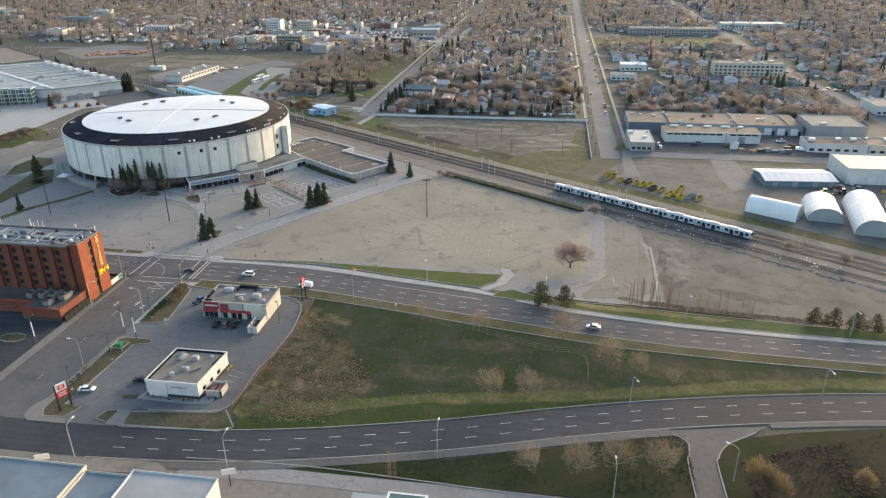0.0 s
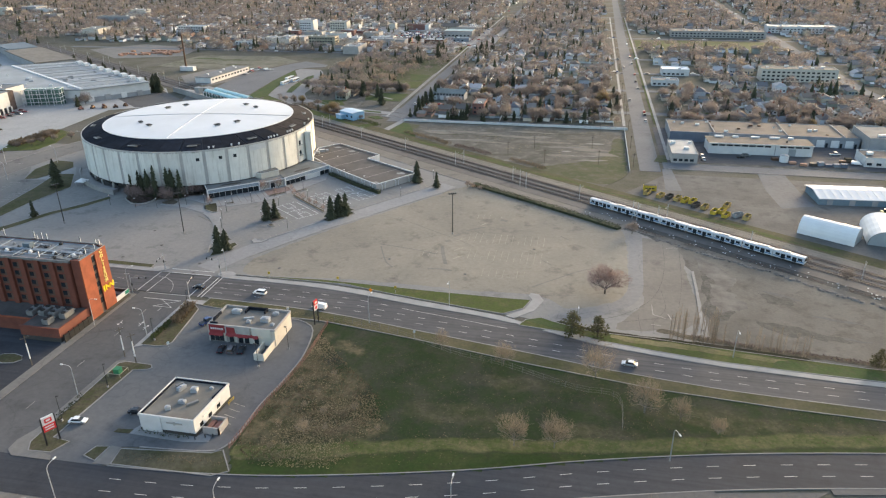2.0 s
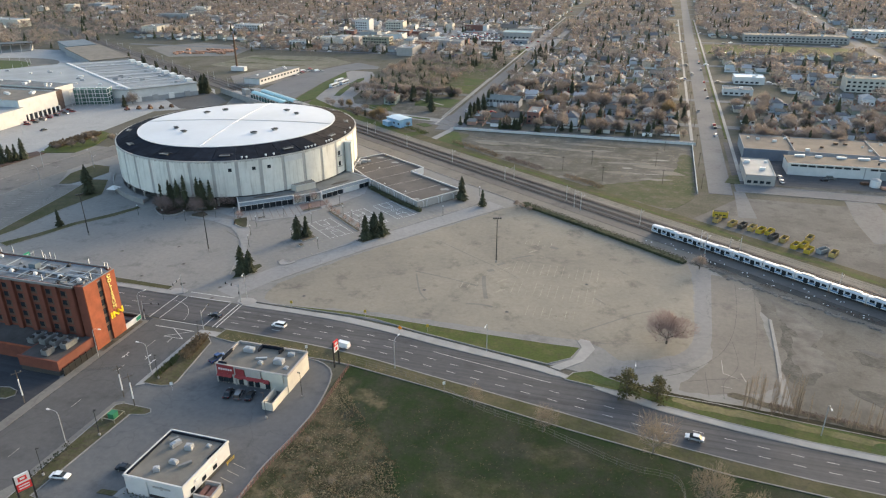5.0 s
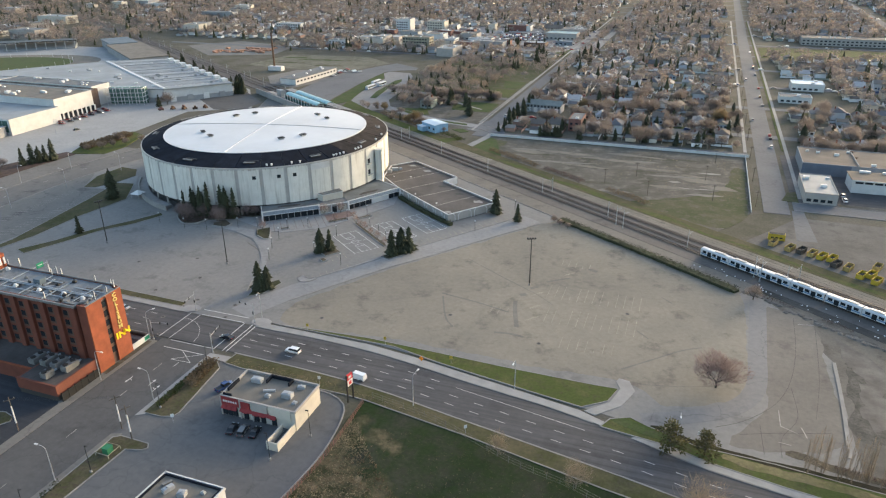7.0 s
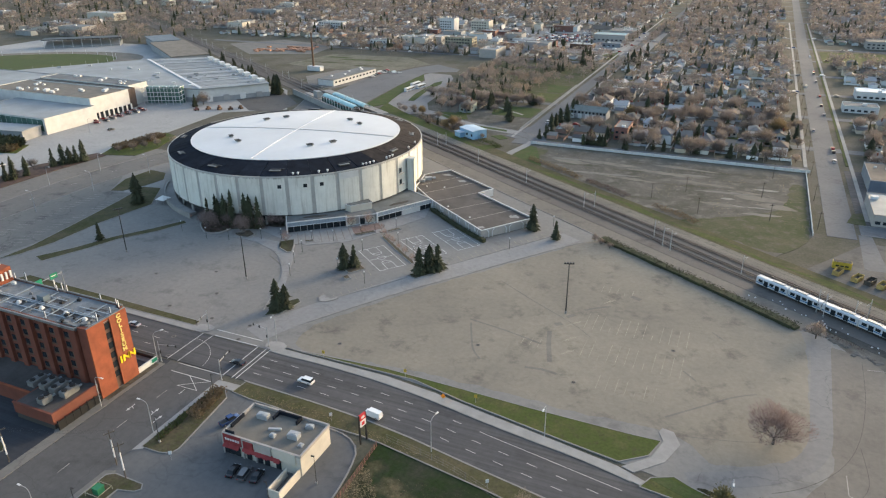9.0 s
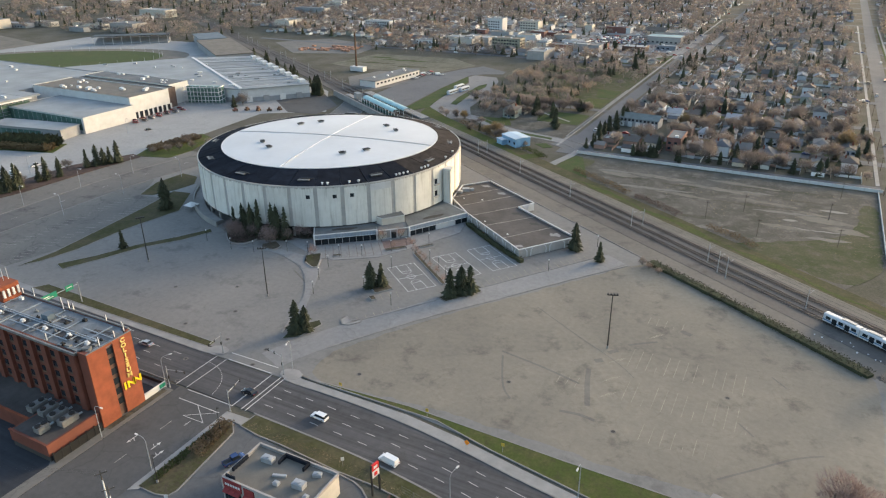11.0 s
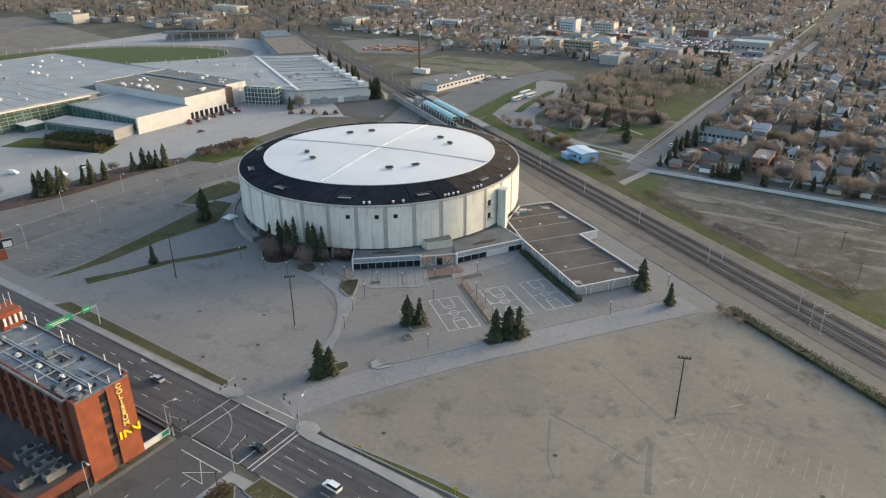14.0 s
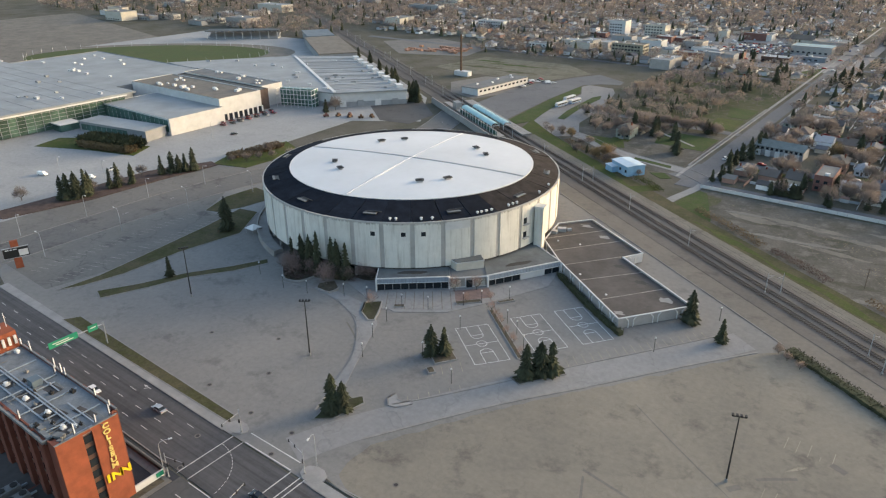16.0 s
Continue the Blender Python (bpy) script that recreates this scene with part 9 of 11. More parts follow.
part("roof", Geo().box(0.4, 0.4, 6.0, 108.2, 31.6, 6.1), "gravel_brown", wh_, "brown gravel roof")
part("end_bay", Geo().box(-0.05, -0.06, 0, 23, 0.0, 6.3), "end_blue", wh_, "dark blue end bay")
for a_ in (Geo().box(-0.1, -0.1, 6.0, 108.7, 0.3, 6.35), Geo().box(-0.1, 31.7, 6.0, 108.7, 32.1, 6.35), Geo().box(-0.1, 0.3, 6.0, 0.3, 31.7, 6.35)):
    part("parapet", a_, "wall_blue", wh_)
for x in (26, 68, 100):
    part("fire_wall", Geo().box(x, 0.3, 6.1, x + 0.4, 31.7, 6.8), "stucco_grey", wh_)
for x in (85, 93, 101):
    part("roller_door", Geo().box(x, -0.12, 0, x + 4.4, -0.01, 4.4), "white_trim", wh_)
    part("door", Geo().box(x + 5.0, -0.1, 0, x + 6.4, -0.01, 2.6), "glass_dark", wh_)
rnd = random.Random(3)
for k in range(16):
    x, y, q = rnd.uniform(3, 104), rnd.uniform(3, 28), rnd.uniform(0.5, 1.2)
    part("roof_unit", Geo().box(x - q, y - q * 0.6, 6.1, x + q, y + q * 0.6, 6.1 + q), "white_trim" if k % 3 else "rusty", wh_)
flat_block("warehouse", "tall grey warehouse with a grey ponded roof", "warehouse", 215, 162, 247, 193, 9.0, "grey_block", "grey_roof", 0, 1.2, 5.0, 2, 4)
flat_block("office", "low white office with dark windows", "office", 205, 134.5, 238, 151, 5.0, "white_block", "gravel_brown", 1, 2.6, 4.8, 3, 5)
flat_block("office", "tan office wing beside the white one", "office", 238.3, 133.5, 258, 152, 5.2, "stucco", "gravel_brown", 1, 2.6, 4.8, 2, 55)
flat_block("office", "low brown office beside the warehouse", "office", 260, 138, 290, 156, 4.4, "stucco", "tan_roof", 1, 2.2, 4.4, 2, 6)
flat_block("warehouse", "white storage hall with roller doors", "warehouse", 206, 76, 262, 104, 8.0, "white_block", "pale_roof", 0, doors=6, units=0)
flat_block("workshop", "white office on the street corner", "workshop", 282, 238, 300, 268, 6.0, "white_block", "grey_roof", 1, 2.0, 3.5, 2, 8)
shed = thing("storage_shed", "blue-grey shed under a bright white metal roof", "shed", at=(181, 77.5, 0), turn=4)
part("wall", Geo().box(-17.5, -9.6, 0, 17.5, 9.6, 3.2), "shed_wall", shed)
part("roof", Geo().gable(-17.5, -9.6, 17.5, 9.6, 3.3, 4.9, 0.7, "x", 0.25), "white_roof", shed)
for k in range(10):
    part("roof_rib", Geo().gable(-17.2 + k * 3.8, -9.6, -17.0 + k * 3.8, 9.6, 3.36, 4.96, 0.7, "x", 0.1), "white_trim", shed)
for x in (-14, -4, 6, 14):
    part("roller_door", Geo().box(x, -9.66, 0, x + 2.6, -9.55, 2.6), "grey_block", shed)
bt = thing("motor_boat", "white motor boat on a trailer", "boat", "yard clutter", at=(209, 71, 0), turn=-62)
hull = Geo().add([(-3.2, -1.1, 0.9), (2.0, -1.1, 1.0), (3.6, 0, 1.2), (2.0, 1.1, 1.0), (-3.2, 1.1, 0.9), (-3.0, -0.8, 0.4), (1.6, -0.5, 0.4), (1.6, 0.5, 0.4), (-3.0, 0.8, 0.4)], [(0, 1, 2, 3, 4), (5, 6, 1, 0), (6, 2, 1), (6, 7, 2), (7, 3, 2), (7, 8, 4, 3), (8, 5, 0, 4)])
part("hull", hull, "white_trim", bt)
part("windscreen", Geo().box(-0.2, -0.9, 1.0, 0.2, 0.9, 1.6), "glass_dark", bt)
part("trailer", Geo().box(-2.6, -0.9, 0.25, 3.6, -0.75, 0.4).box(-2.6, 0.75, 0.25, 3.6, 0.9, 0.4).box(-1.0, -1.2, 0.2, -0.8, 1.2, 0.35), "dark_metal", bt)
tk = thing("storage_tank", "round white tank standing beside the workshop", "tank", "yard clutter", at=(164.2, 137.6, 0))
part("tank_shell", Geo().cyl(0, 0, 0, 3.6, 2.4, 2.4, 16), "white_trim", tk)
part("tank_lid", Geo().cyl(0, 0, 3.6, 4.3, 2.4, 0.5, 16), "pale_roof", tk)
for k, (x, y, m) in enumerate(((173, 131, "rubble"), (178, 131.5, "dark_bin"), (182, 132.5, "wall_blue"), (186, 132, "end_blue"), (190, 131.6, "wall_blue"), (193.5, 131, "end_blue"), (168, 134, "rubble"), (195, 139, "rusty"), (199, 143, "scrub"), (160, 140, "rusty"))):
    pl = thing("stock_stack", "wrapped stack of building stock beside the street", "stack", "yard clutter", at=(x, y, 0), turn=k * 13 % 30 - 12)
    part("stack_body", Geo().box(-1.7, -1.2, 0.15, 1.7, 1.2, 1.3 + k % 3 * 0.5), m, pl)
    part("pallet", Geo().box(-1.8, -1.3, 0, 1.8, 1.3, 0.15), "rusty", pl)
for m, x, y, lab in (("green_machine", 190, 58, "green"), ("dark_bin", 199, 59, "dark")):
    lo = thing("loader", "small %s loader parked between the shelters" % lab, "loader", "yard clutter", at=(x, y, 0), turn=-15)
    part("body", Geo().box(-2.2, -1.0, 0.7, 1.2, 1.0, 1.7), m, lo)
    part("cab", Geo().box(-0.8, -0.8, 1.7, 0.8, 0.8, 2.9), "glass_dark", lo)
    part("boom", Geo().tube((0.9, 0, 1.5), (3.2, 0, 0.9), 0.22, 0.18, 6), m, lo)
    part("bucket", Geo().box(3.0, -1.2, 0.1, 4.0, 1.2, 1.0), "rusty", lo)
    for wx in (-1.5, 0.8):
        for wy in (-1.1, 1.1):
            part("wheel", Geo().tube((wx, wy - 0.2, 0.7), (wx, wy + 0.2, 0.7), 0.7, 0.7, 12), "tyre", lo)
for kind_, x, y, a in (("grey", 145.5, 144.6, 3), ("black", 142, 141, 20), ("white_van", 202, 138, -12), ("white", 120.5, 133, 92), ("silver", 120.5, 140, 90), ("pick", 196, 156, 10), ("grey", 209, 158, 80)):
    CARS[kind_].put(x, y, 0.03, 1.0, a)
random.seed(8)
for k in range(16):
    s = random.uniform(1.0, 2.4)
    j = thing("yard_crate", "weathered crate or machine part in the yard", "crate", "yard clutter", at=(random.uniform(196, 230), random.uniform(58, 70), 0), turn=random.uniform(0, 90))
    part("crate_body", Geo().box(-s, -s * 0.5, 0, s, s * 0.5, s * 0.7).box(-s * 0.6, -s * 0.4, s * 0.7, s * 0.3, s * 0.4, s * 1.0), random.choice(["rusty", "yellow_bin", "dark_bin", "grey_block"]), j)

# ---------------------------------------------------------------- roofs below the start of the flight
flat_block("store", "long store with a blue-grey membrane roof", "store", -112, -222, -72.5, -181, 5.0, "stucco", "blue_grey", units=3, seed=11)
flat_block("store", "flat-roofed store with a blue-grey roof", "store", -72, -222, -50, -180.5, 5.6, "stucco", "blue_grey", units=2, seed=12)
flat_block("store", "narrow store with a pale roof edge", "store", -49.5, -222, -38, -181.5, 5.0, "stucco", "blue_grey", units=1, seed=13)
flat_block("store", "store with a bright grey metal roof", "store", -37.5, -222, -17, -181, 6.2, "white_block", "pale_roof", units=1, seed=14)
kiosk = thing("kiosk", "low white building with a glazed roof box", "kiosk", at=(26, -184, 0))
part("wall", Geo().box(-12, -8, 0, 12, 5.5, 3.6), "white_block", kiosk)
part("roof", Geo().box(-12.4, -8.4, 3.6, 12.4, 5.9, 4.0), "pale_roof", kiosk)
part("roof_box", Geo().box(-4, -1, 4.0, 5, 5.2, 6.0), "white_trim", kiosk)
part("roof_glass", Geo().box(-3.4, -0.4, 6.0, 4.4, 4.6, 6.1), "glass_green", kiosk)
for x, y in ((-64, -177.5), (-17, -176)):
    b = thing("shop_sign", "small white sign board on two posts", "sign", at=(x, y, 0), turn=20)
    part("sign_board", Geo().box(-1.6, -0.12, 3.4, 1.6, 0.12, 5.0), "white_trim", b)
    part("sign_post", Geo().box(-0.1, -0.1, 0, 0.1, 0.1, 3.4), "dark_metal", b)

# ---------------------------------------------------------------- streets of the town
S1X, S2X = 89.5, -79.0
road("street_long", [(S1X, 106), (S1X, 190), (S1X, 700), (S1X + 6, 1700)], 5.6, "street", "long straight residential street", kerbs=(False, False))
road("street_cross", [(S2X, 192), (S2X + 0.5, 560), (S2X + 10, 760), (S2X + 12, 1700)], 4.6, "street", "residential street", kerbs=(False, False))
road("street_yard", [(97, 118), (200, 117.3), (320, 116.6)], 5.7, "street", "quiet cross street beside the yard", kerbs=(True, True))
road("street_lane", [(-72, 200), (80, 200)], 3.6, "street", "narrow lane behind the white wall", kerbs=(False, False))
road("street_lane_west", smooth([(-70, 204), (-85, 214), (-108, 220), (-133, 228), (-158, 243), (-172, 248), (-186, 252)]), 4.4, "drive", "narrow lane past the blue house", kerbs=(True, True))
road("street_path", smooth([(-72, 203), (-73.5, 188), (-76.5, 174), (-77.2, 164), (-74, 156), (-66, 148.8), (-57, 143.2), (-48, 138.5)], 3), 2.2, "drive", "pale gravel path beside the vacant lot", kerbs=(False, False))
slab("verge_lot_corner", [(-74.4, 166), (-73, 178), (-70.4, 190), (-66, 188), (-60, 172), (-54, 156), (-52, 144), (-58, 146.5), (-66, 152), (-72, 158.5)], -0.1, 0.05, "spring_lawn", "green grass corner of the vacant lot", "grass verge")
slab("street_junction", [(-92, 206), (-84, 202), (-72, 199), (-64, 203), (-70, 216), (-73, 232), (-85, 232), (-86, 218)], -0.1, 0.034, "street", "wide asphalt junction of two streets", "road")
for k, pts in enumerate(([(-123, 272), (-117, 285), (-90.5, 284), (-90.5, 255), (-119, 256)], [(-159, 246), (-142, 233), (-129, 236), (-137, 252), (-151, 250)], [(-110, 372), (-91, 372), (-91, 343), (-104, 343)], [(-108, 337), (-91, 337), (-91, 310), (-106, 310)], [(-117, 223), (-95, 219), (-94, 215), (-116, 219)], [(-100, 176), (-90, 186), (-86, 180), (-94, 170)], [(-100, 202), (-94, 206), (-88, 200), (-92, 196)], [(-102, 172), (-92, 170), (-126, 200), (-180, 240), (-205, 262), (-200, 240), (-170, 214)])):
    v = slab("verge_green_lot", pts, -0.1, 0.06 + 0.002 * k, "spring_lawn" if k % 2 == 0 else "lawn", "mown green corner lot", "grass verge")
for pts in ([(-88, 226), (-88, 380)], [(-98, 262), (-128, 282), (-150, 300)], [(-70, 226), (-70, 380)]):
    setting("pavement_park", Geo().sweep(pts, 0.9, -0.1, 0.1), "concrete", "concrete pavement beside lawns", "pavement")
road("street_east", [(282, 190), (280, 300), (272, 360), (272, 560), (276, 1600)], 6.0, "street", "pale street between the houses", kerbs=(False, False))
for x0 in (S1X + 11.5, S1X - 10.8, S2X - 8.0, S2X + 8.0):
    setting("pavement_street", Geo().box(x0 - 0.9, 130 if x0 > 95 else 205, -0.1, x0 + 0.9, 900, 0.1), "concrete", "straight concrete pavement", "pavement")
for x0 in (S1X + 9.8,):
    setting("verge_street", Geo().box(x0 - 0.8, 215, -0.1, x0 + 0.6, 900, 0.12), "lawn", "narrow street verge", "grass verge")
AVES = [245 + 82 * k for k in range(18)]
for y in AVES:
    setting("street_avenue", Geo().sweep([(-70 if y < 480 else -560, y), (1100, y)], 4.2, -0.1, 0.016), "street", "avenue between rows of houses", "road")
setting("street_park", Geo().sweep([(-186, 306), (-143, 304), (-84, 302)], 3.6, -0.1, 0.045), "street", "narrow street through the park", "road")
setting("street_car_park", Geo().box(-192, 616, -0.1, -130, 690, 0.03), "side", "car park of the shopping street", "parking lot")
wall_ = thing("boundary_wall", "long low white concrete wall along the lane", "wall", at=(4, 194.5, 0))
for k in range(38):
    part("wall_panel", Geo().box(-75.5 + k * 4.0, -0.12, 0, -71.6 + k * 4.0, 0.12, 1.6), "white_block", wall_)
wall2 = thing("boundary_wall", "pale wall at the vacant lot's east edge", "wall", at=(78.5, 150, 0))
for k in range(18):
    part("wall_panel", Geo().box(-0.12, -46 + k * 5.0, 0, 0.12, -41.1 + k * 5.0, 1.1), "white_block", wall2)
# bus loop and the road past the station
setting("road_station", Geo().prism([(-262, 276), (-219, 251), (-226, 321), (-228, 381), (-218, 392), (-204, 398), (-206, 410), (-236, 428), (-248, 404), (-259, 364), (-266, 330)], -0.1, 0.015), "street", "wide grey road past the station", "road")
slab("road_underpass", [(-302, 266), (-266, 234), (-264, 206), (-286, 202), (-318, 228)], -0.1, 0.02, "side", "dark asphalt yard below the raised tracks", "yard")
setting("road_bus_loop", Geo().prism([(-200, 250), (-176, 233), (-162, 244), (-176, 272), (-181, 318), (-195, 368), (-203, 382), (-224, 384), (-226, 374), (-214, 350), (-213, 322), (-208, 281)], -0.1, 0.02), "oldroad", "pale concrete bus loop", "road")
slab("verge_bus", [(-193, 274), (-188, 274), (-194, 310), (-195, 342), (-199, 353), (-202, 344), (-198, 297)], -0.1, 0.15, "spring_lawn", "green island in the bus loop", "grass verge")
slab("verge_station", [(-203, 258), (-209, 290), (-214, 325), (-216, 352), (-227, 376), (-227, 360), (-225, 322), (-217, 252), (-208, 246)], -0.1, 0.12, "spring_lawn", "green strip beside the bus loop", "grass verge")
slab("ground_green_house", [on_rail(-105, 24), on_rail(-215, 24), (-170, 262), (-165, 300), (-90, 290), (-90, 206), (-120, 206)], -0.1, -0.03, "vacant", "patchy lawn around the blue house", "grass")
slab("ground_park", [(-165, 302), (-88, 302), (-88, 470), (-185, 470), (-175, 350)], -0.1, -0.04, "vacant_green", "park lawn under bare trees", "grass")
slab("ground_field_west", [(-377, 378), (-340, 368), (-307, 371), (-262, 378), (-252, 402), (-243, 426), (-281, 456), (-366, 447)], -0.1, 0.01, "field_pale", "dry mown field", "grass")
for k, (x, y, a, b) in enumerate(((-345, 400, 26, 3.0), (-318, 424, 34, 2.6), (-300, 396, 20, 3.4), (-350, 430, 18, 3.0))):
    drift("grass_streak", [(x + a * u, y + a * u * 0.12 + b * v) for u, v in ((-1, 0), (-0.5, -0.8), (0.3, -1), (1, 0.1), (0.5, 0.9), (-0.4, 1))], 2.0, 170 + k, 0.02 + 0.001 * k, "spring_lawn" if k % 2 else "vacant_green", "greener streak on the dry field", "grass")
slab("ground_office_yard", [(-300, 300), (-272, 290), (-258, 330), (-256, 372), (-276, 380), (-312, 366), (-322, 330)], -0.1, 0.009, "dusty", "worn gravel yard around the low office", "yard")
slab("ground_orange_yard", [(-520, 470), (-450, 415), (-385, 440), (-395, 500), (-480, 520)], -0.1, 0.012, "dusty", "gravel yard with stacked stock", "yard")
slab("ground_expo", [(-560, 20), (-300, -40), (-293, 80), (-300, 190), (-262, 215), on_rail(-330, -16), on_rail(-620, -16), (-760, 420), (-760, 60)], -0.1, -0.02, "plaza", "wide pale concrete lot of the exhibition halls", "parking lot")
slab("ground_commercial", [(-345, 545), (-60, 545), (-60, 735), (-345, 735)], -0.1, 0.005, "drive", "asphalt lots of a shopping street", "parking lot")
slab("ground_far_west", [(-1100, 420), (-700, 330), (-560, 240), (-560, 20), (-1100, -100)], -0.1, -0.05, "dirt", "stable yards and tracks", "yard")
OVX, OVY = 0.77, 0.64                          # long axis of the race track
def on_oval(k, grow=1.0):
    a, b = 120 * grow * math.cos(2 * math.pi * k / 40), 62 * grow * math.sin(2 * math.pi * k / 40)
    return (-652 + OVX * a - OVY * b, 263 + OVY * a + OVX * b)


oval = [on_oval(i) for i in range(40)]
slab("ground_race_infield", oval, -0.1, 0.05, "turf", "smooth green infield of a race track", "grass")
slab("ground_race_track", [on_oval(i, 1.22) for i in range(40)], -0.1, 0.025, "dirt", "sandy race track", "track")
rf = thing("track_rail", "white posts and rail round the race track", "fence", at=(0, 0, 0))
for i in range(0, 40):
    part("rail_post", Geo().cyl(*oval[i], 0, 4.5, 0.14, 0.1, 5), "white_trim", rf)
berm = slab("ground_berm", [(-316, -28), (-304, -26), (-296, 10), (-295, 45), (-292, 78), (-300, 80), (-313, 50), (-314, 10)], -0.1, 0.3, "mulch", "mulched planting strip with trees", "planting")
slab("verge_green_bank", [(-296, 78), (-304, 98), (-297, 131), (-284, 126), (-275, 100), (-276, 84)], -0.1, 0.25, "lawn", "grassy bank with bare shrubs", "grass verge")
hedge("brush_border", [(-296, 90), (-294, 104), (-292, 122)], 4.0, 2.6, "scrub", "bare brown shrubs on the bank", 60, 31, 0.8)
slab("verge_expo_lawn", [(-410, 37), (-376, 52), (-345, 61), (-354, 77), (-399, 67), (-416, 55)], -0.1, 0.15, "lawn", "lawn before the glass hall", "grass verge")

# ---------------------------------------------------------------- exhibition halls
expo = thing("exhibition_hall", "large exhibition hall with green glass front and flat roof", "hall", at=(-440, 60, 0))


def ex(name, g, m, label="", parent=expo):
    g.v = [(x + 440, y - 60, z) for x, y, z in g.v]
    return part(name, g, m, parent, label)


ex("hall_body", Geo().box(-640, -60, 0, -440, 120, 13.5), "grey_block")
ex("roof", Geo().box(-641, -61, 13.5, -437, 121, 14.6), "pale_roof", "pale grey roof")
for k in range(34):
    ex("glass_bay", Geo().box(-440, -60 + k * 5.1, 0.4, -438.6 - 0.04 * (k % 3), -55.1 + k * 5.1, 12.6), "glass_bay", "green glass bay")
    ex("mullion", Geo().box(-438.7, -60.1 + k * 5.1, 0, -438.4, -59.9 + k * 5.1, 13.0), "steel")
for z in (2.6, 4.8, 7.0, 9.2, 11.4):
    ex("transom", Geo().box(-438.6, -60, z, -438.42, 113, z + 0.14), "steel")
ex("eave", Geo().box(-438.6, -60, 12.6, -436.6, 114, 13.5), "white_trim", "pale eave over the glass front")
for y in (8, 62):
    ex("entrance", Geo().box(-438, y, 0, -428, y + 12, 4.2), "glass_green")
    ex("entrance_roof", Geo().box(-438.4, y - 0.6, 4.2, -427, y + 12.6, 4.8), "white_trim")
low = thing("exhibition_wing", "low grey wing with teal windows", "hall", at=(-394, 84.5, 0), turn=10)
part("wall", Geo().box(-29, -8.5, 0, 29, 7, 6.0), "grey_block", low)
part("roof", Geo().box(-29.6, -9.1, 6.0, 29.6, 7.4, 6.6), "pale_roof", low)
for k in range(9):
    part("window", Geo().box(-27.6 + k * 4.6, -8.6, 1.2, -23.4 + k * 4.6, -8.4, 4.9), "glass_green", low)
flat_block("exhibition_wing", "two storey wing with a pale roof and glass band", "hall", -440, 98, -364, 138, 10.0, "white_block", "pale_roof", 0)
gb = thing("glass_band", "dark green window band on the hall wing", "glazing", at=(-402, 98, 0))
for k in range(15):
    part("pane", Geo().box(-37 + k * 4.9, -0.08, 2.0, -32.4 + k * 4.9, -0.01, 9.4), "glass_green", gb)
wb = flat_block("exhibition_hall", "white hall with cluttered roof plant", "hall", -470, 138, -368, 172, 14.5, "white_block", "tan_roof", 0, units=16, seed=21)
db = flat_block("exhibition_hall", "brown recessed link between white halls", "hall", -470, 172, -372, 182, 13.5, "shrub", "tan_roof", 0)
flat_block("exhibition_hall", "white hall block beside a lattice porch", "hall", -470, 182, -378, 200, 14.5, "white_block", "grey_roof", 0, units=8, seed=22)
# shaded door openings: their shade is painted as dark flat faces
dk = thing("loading_dock", "row of dock doors under the white hall, shade painted as dark faces", "dock doors", at=(-368, 138, 0))
for k in range(8):
    part("dock_door", Geo().box(-0.02, 2.0 + k * 4.1, 0, 0.06, 5.0 + k * 4.1, 4.2), "glass_dark", dk)
    part("dock_pier", Geo().box(-0.02, 5.0 + k * 4.1, 0, 0.5, 6.1 + k * 4.1, 4.4), "white_trim", dk)
lat = thing("lattice_porch", "white steel lattice porch of the hall", "porch", at=(-360, 198, 0), turn=20)
for i in range(6):
    for j in range(3):
        part("lattice_post", Geo().cyl(-14 + i * 5.5, -5 + j * 5, 0, 12.5, 0.18, 0.18, 5), "white_trim", lat)
for z in (3, 6, 9, 12.3):
    part("lattice_beam", Geo().box(-14.2, -5.2, z, 13.8, -4.9, z + 0.3).box(-14.2, -5.2, z, -13.9, 5.2, z + 0.3).box(13.5, -5.2, z, 13.8, 5.2, z + 0.3), "white_trim", lat)
part("porch_glass", Geo().box(-14, 1, 0, 13.5, 5, 12.2), "glass_green", lat)
hall2 = thing("trade_hall", "long pale trade hall with a ribbed metal roof", "hall", at=(-420, 290, 0))
H2 = [(-336, 210), (-302, 249), (-430, 331), (-476, 300), (-512, 254), (-540, 215), (-470, 205), (-380, 205)]
L2 = [(p[0] + 420, p[1] - 290) for p in H2]
part("wall", Geo().prism(L2, 0, 9.6), "white_block", hall2)
part("wall_base", Geo().sweep(L2[-1:] + L2[:3], 0.12, 0, 3.4), "grey_block", hall2)
part("roof", Geo().prism([(p[0] * 1.01, p[1] * 1.01) for p in L2], 9.6, 10.4), "pale_roof", hall2)
for k in range(9):
    t_ = k / 9.4
    a, b = Vector((-302, 249)).lerp(Vector((-430, 331)), t_ + 0.06), Vector((-336, 210)).lerp(Vector((-474, 299)), t_ + 0.06)
    m, d = (a + b) / 2, b - a
    part("roof_rib", Geo().obox(m.x + 420, m.y - 290, 10.4, d.length, 0.6, 0.3, math.degrees(math.atan2(d.y, d.x))), "grey_block", hall2)
    part("roof_lantern", Geo().obox(a.x + 420 - 1.5, a.y - 290 - 2.4, 10.4, 7, 4.5, 2.2, RAIL_DEG), "white_trim", hall2)
